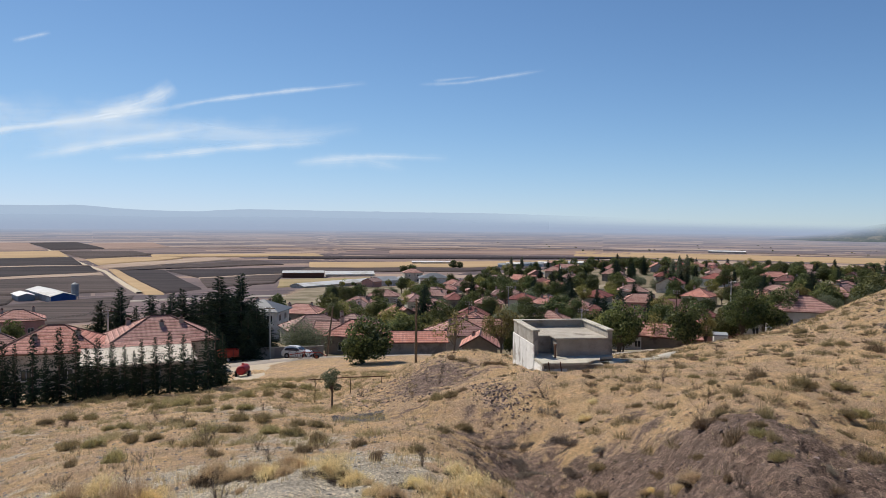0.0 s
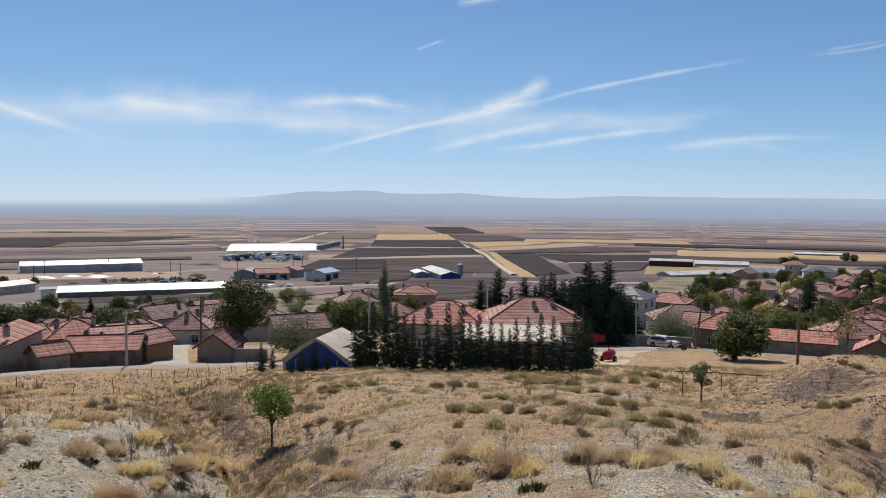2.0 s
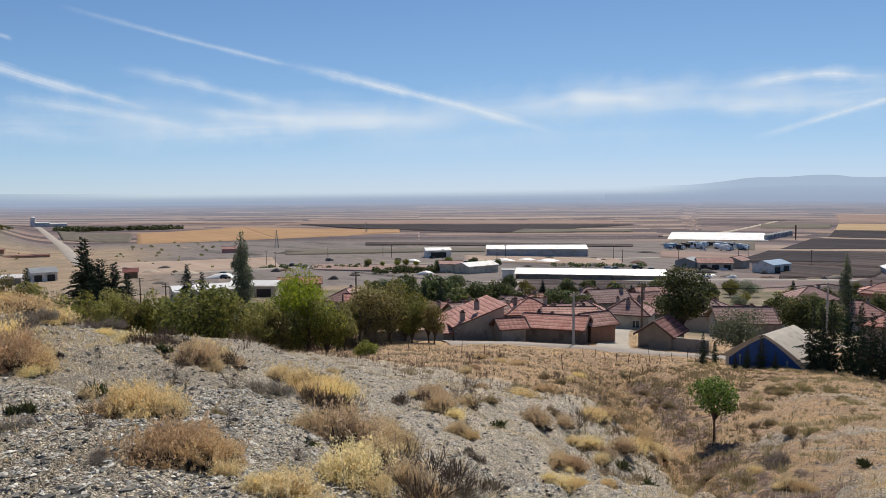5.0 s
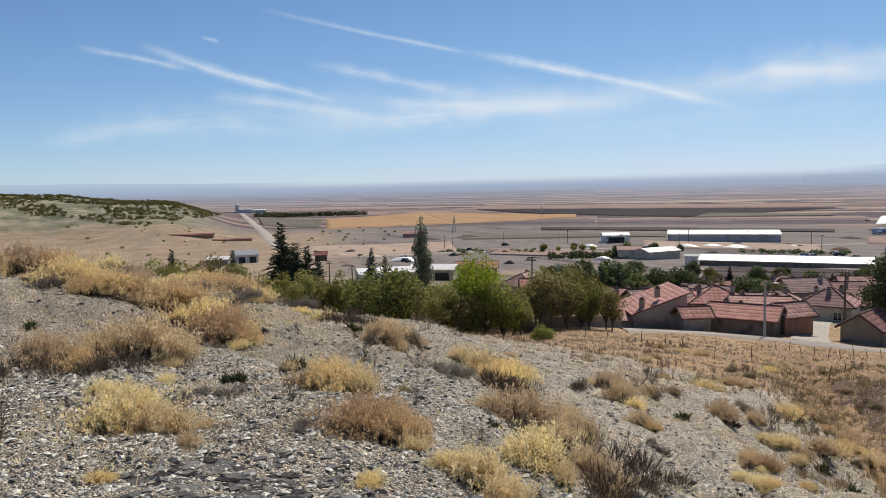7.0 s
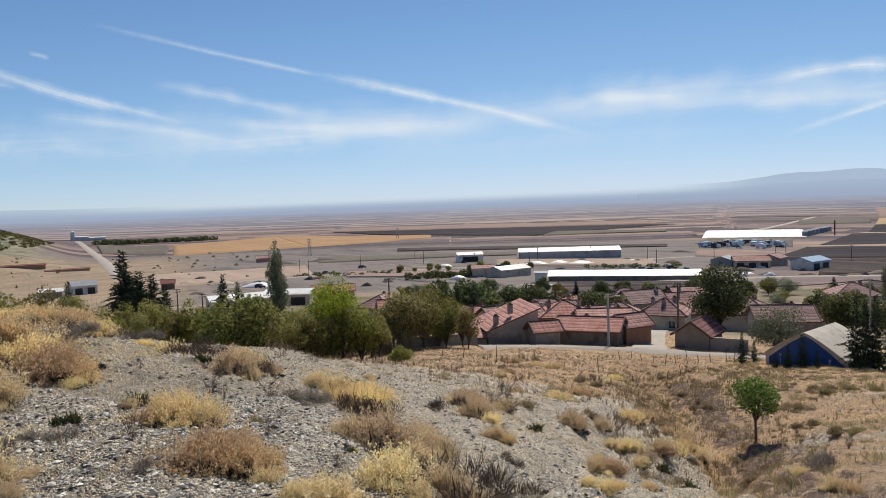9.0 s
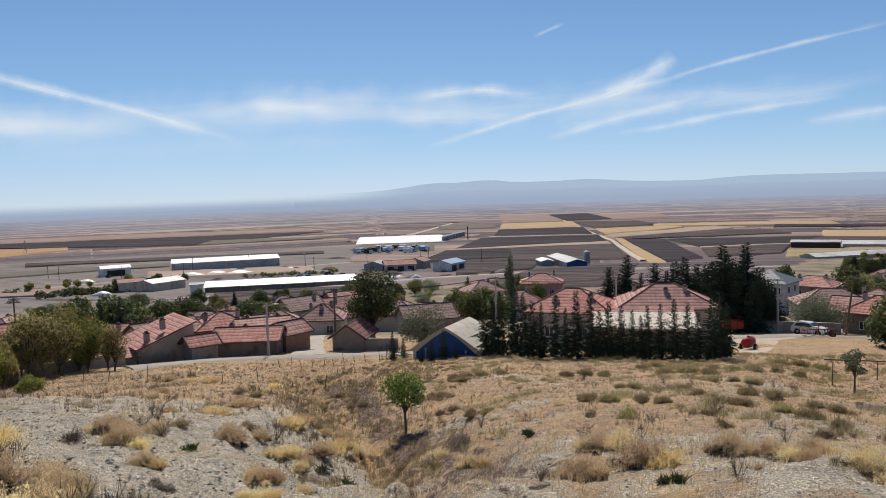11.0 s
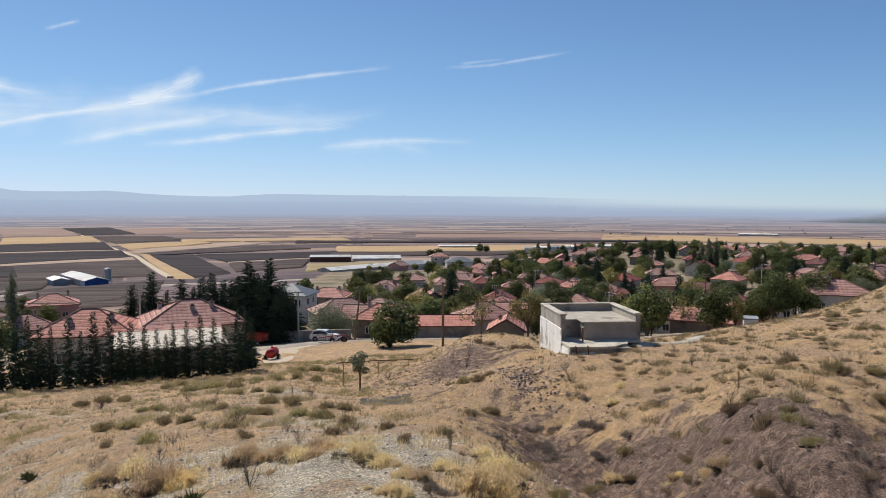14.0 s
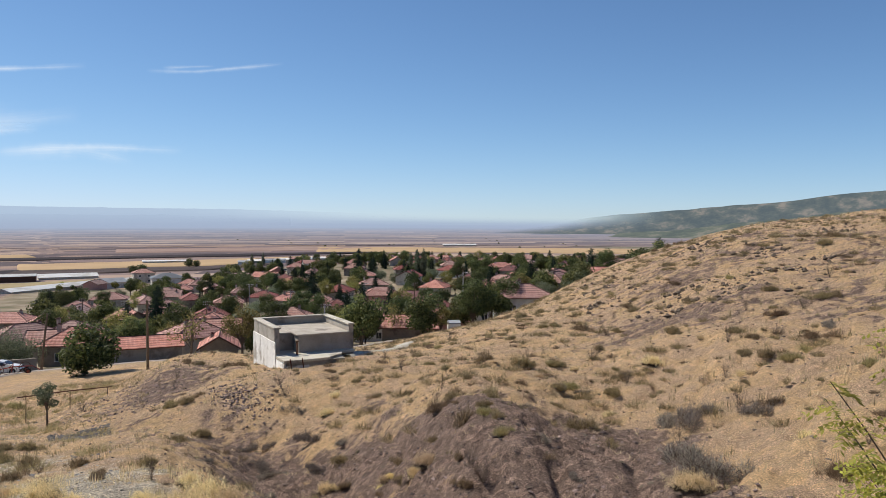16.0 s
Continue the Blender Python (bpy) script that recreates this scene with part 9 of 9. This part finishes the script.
def cirrus_material():
    m, nt, bsdf, out = nodes_of("thin_cirrus")
    uv = nt.nodes.new("ShaderNodeUVMap").outputs[0]
    sep = nt.nodes.new("ShaderNodeSeparateXYZ")
    nt.links.new(uv, sep.inputs[0])
    pos = nt.nodes.new("ShaderNodeNewGeometry").outputs["Position"]
    across = calc(nt, "MULTIPLY", calc(nt, "ABSOLUTE", calc(nt, "SUBTRACT", sep.outputs[1], 0.5)), 2.0)
    wob = calc(nt, "MULTIPLY", calc(nt, "SUBTRACT", noise_of(nt, pos, 0.005, 6, 0.65), 0.5), 1.7)
    body = calc(nt, "SUBTRACT", 1.0, calc(nt, "ADD", across, wob), True)
    body = calc(nt, "POWER", body, 1.6)
    ends = calc(nt, "MULTIPLY", calc(nt, "MULTIPLY", sep.outputs[0], calc(nt, "SUBTRACT", 1.0, sep.outputs[0])), 5.0, True)
    mp = node(nt, "ShaderNodeMapping")
    mp.inputs["Scale"].default_value = (2.5, 9, 1)
    nt.links.new(uv, mp.inputs["Vector"])
    streak = ramp(nt, noise_of(nt, mp.outputs[0], 1.0, 5, 0.65), [(0.25, (0.25, 0.25, 0.25)), (0.65, (1, 1, 1))])
    tint = nt.nodes.new("ShaderNodeObjectInfo")
    al = calc(nt, "MULTIPLY", calc(nt, "MULTIPLY", body, ends), calc(nt, "MULTIPLY", streak, tint.outputs["Alpha"]), True)
    em = nt.nodes.new("ShaderNodeEmission")
    em.inputs[0].default_value = (0.86, 0.93, 1.0, 1)
    em.inputs[1].default_value = 0.86
    tr = nt.nodes.new("ShaderNodeBsdfTransparent")
    mx = nt.nodes.new("ShaderNodeMixShader")
    nt.links.new(al, mx.inputs[0])
    nt.links.new(tr.outputs[0], mx.inputs[1])
    nt.links.new(em.outputs[0], mx.inputs[2])
    nt.links.new(mx.outputs[0], out.inputs[0])
    return m


CIRRUS = cirrus_material()
layer = [0]


def cirrus(pts, width, dense):
    """A streak of thin cloud along a line of (azimuth, elevation), its width in degrees."""
    layer[0] += 1
    R = 4600 - 6 * layer[0]
    run = [Vector(p) for p in pts]
    fine = []
    for a, b in zip(run, run[1:]):
        fine += [a.lerp(b, i / 10) for i in range(10)]
    fine.append(run[-1])
    for _ in range(8):
        fine = [fine[0]] + [(fine[i - 1] + fine[i] * 2 + fine[i + 1]) / 4 for i in range(1, len(fine) - 1)] + [fine[-1]]
    d0, d1 = (fine[1] - fine[0]), (fine[-1] - fine[-2])
    verts, uvs, faces, n = [], [], [], len(fine)
    for i, q in enumerate(fine):
        d = (fine[min(i + 1, n - 1)] - fine[max(i - 1, 0)]).normalized()
        s = Vector((-d.y, d.x)) * width * 0.9
        for k in (-1, -0.5, 0, 0.5, 1):
            a, e = q + s * k
            p = spot(a, R * math.cos(radians(e)))
            verts.append((p.x, p.y, EYE + R * math.sin(radians(e))))
            uvs.append((i / (n - 1), (k + 1) / 2))
    loops = []
    for i in range(n - 1):
        for k in range(4):
            f = (i * 5 + k, i * 5 + k + 1, i * 5 + k + 6, i * 5 + k + 5)
            faces.append(f)
            loops += [uvs[j] for j in f]
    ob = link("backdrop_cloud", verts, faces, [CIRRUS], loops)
    ob.color = (1, 1, 1, dense)
    return tagged(ob, "thin wispy streak of high white cloud", "cloud", kind="structure")


cirrus(((86.7, 12.52), (78.2, 10.78), (73.6, 9.82), (71.1, 9.34)), 0.32, 0.50)
cirrus(((71.7, 9.48), (65.6, 8.24), (59.9, 6.82), (56.0, 5.72), (51.8, 4.56)), 0.60, 0.95)
cirrus(((98.8, 9.44), (95.3, 8.92), (91.2, 8.14)), 0.40, 0.60)
cirrus(((94.9, 9.83), (91.6, 8.71), (87.8, 7.51), (84.2, 6.79), (80.9, 5.99)), 0.60, 0.75)
cirrus(((83.3, 8.73), (79.1, 8.09), (74.9, 7.00), (70.7, 6.34)), 0.80, 0.55)
cirrus(((90.8, 6.38), (85.8, 5.99), (80.9, 5.12), (75.9, 4.44)), 0.80, 0.60)
cirrus(((85.9, 3.87), (79.3, 4.51), (71.6, 4.96), (64.0, 5.39), (56.8, 5.92)), 1.70, 0.55)
cirrus(((80.0, 6.18), (74.1, 5.73), (68.2, 5.14), (62.0, 5.71)), 0.70, 0.55)
cirrus(((101.6, 3.10), (96.7, 3.93), (91.4, 4.63)), 1.00, 0.35)
cirrus(((89.9, 4.51), (87.1, 3.96), (84.3, 3.84)), 1.00, 0.30)
cirrus(((90.7, 10.43), (89.4, 10.15)), 0.25, 0.40)
cirrus(((54.0, 6.29), (50.6, 7.00), (47.2, 6.64), (43.8, 6.93)), 0.90, 0.80)
cirrus(((57.3, 5.91), (50.6, 6.00), (44.7, 6.24), (39.6, 6.34), (33.7, 5.92), (29.7, 5.60)), 1.40, 0.50)
cirrus(((39.4, 7.24), (36.2, 7.68), (33.7, 7.79), (29.6, 7.31)), 0.80, 1.00)
cirrus(((42.1, 6.23), (38.3, 5.81), (35.0, 6.00)), 0.90, 0.60)
cirrus(((38.1, 3.63), (33.7, 4.84), (30.5, 5.71), (26.2, 6.55), (24.0, 7.0)), 0.40, 0.85)
cirrus(((27.4, 6.25), (24.3, 7.10), (22.4, 7.45), (19.9, 7.9)), 0.9, 1.00)
cirrus(((24.6, 7.20), (22.1, 7.99), (20.6, 8.64), (19.6, 9.51)), 0.9, 0.75)
cirrus(((20.8, 7.64), (17.4, 8.53), (11.9, 9.43), (5.7, 10.26)), 0.28, 0.65)
cirrus(((29.3, 3.92), (25.1, 4.98), (21.7, 5.66), (17.0, 6.75)), 0.60, 0.80)
cirrus(((24.0, 4.14), (20.0, 4.59), (15.3, 5.26), (8.6, 5.90)), 0.50, 0.75)
cirrus(((11.5, 4.17), (8.2, 4.66), (4.9, 4.83), (-0.5, 4.81)), 0.45, 0.55)
cirrus(((29.7, 11.43), (27.4, 12.25)), 0.25, 0.55)
cirrus(((0.9, 10.48), (-2.7, 10.83)), 0.20, 0.40)
cirrus(((27.6, 6.23), (22.5, 6.54), (17.4, 6.64), (13.2, 6.29)), 1.00, 0.35)
cirrus(((25.1, 5.60), (18.3, 5.95), (11.5, 6.00), (6.1, 7.03)), 0.90, 0.30)
cirrus(((2.0, 10.21), (-1.4, 10.36), (-4.0, 10.73), (-7.6, 11.25)), 0.22, 0.45)
cirrus(((11.2, 4.27), (6.2, 4.63), (2.8, 3.91)), 0.80, 0.30)
cirrus(((74.8, 6.20), (70.5, 5.62), (63.2, 5.40), (57.7, 5.05)), 1.30, 0.40)
cirrus(((26.6, 14.82), (24.8, 14.96), (22.7, 15.32)), 0.50, 0.60)
cirrus(((50.4, 6.62), (47.2, 6.77), (43.7, 7.48), (41.6, 7.49)), 1.20, 0.40)
cirrus(((51.8, 7.13), (47.7, 6.93), (43.7, 6.26)), 0.60, 0.45)
cirrus(((84.0, 5.9), (76.0, 5.6), (68.0, 5.5), (60.0, 5.9), (50.0, 6.4), (42.0, 6.6)), 2.6, 0.34)
cirrus(((100.0, 4.0), (92.0, 4.6), (84.0, 4.9), (76.0, 4.7)), 2.2, 0.28)
cirrus(((56.0, 7.0), (48.0, 7.3), (40.0, 7.2), (33.0, 6.9)), 2.0, 0.36)
cirrus(((40.0, 6.3), (33.0, 6.3), (27.0, 6.6), (20.0, 6.8)), 2.2, 0.34)
cirrus(((30.0, 5.2), (23.0, 5.7), (16.0, 6.2), (9.0, 6.6)), 1.6, 0.3)
cirrus(((70.0, 3.6), (60.0, 3.9), (50.0, 4.2), (40.0, 4.4)), 1.8, 0.2)
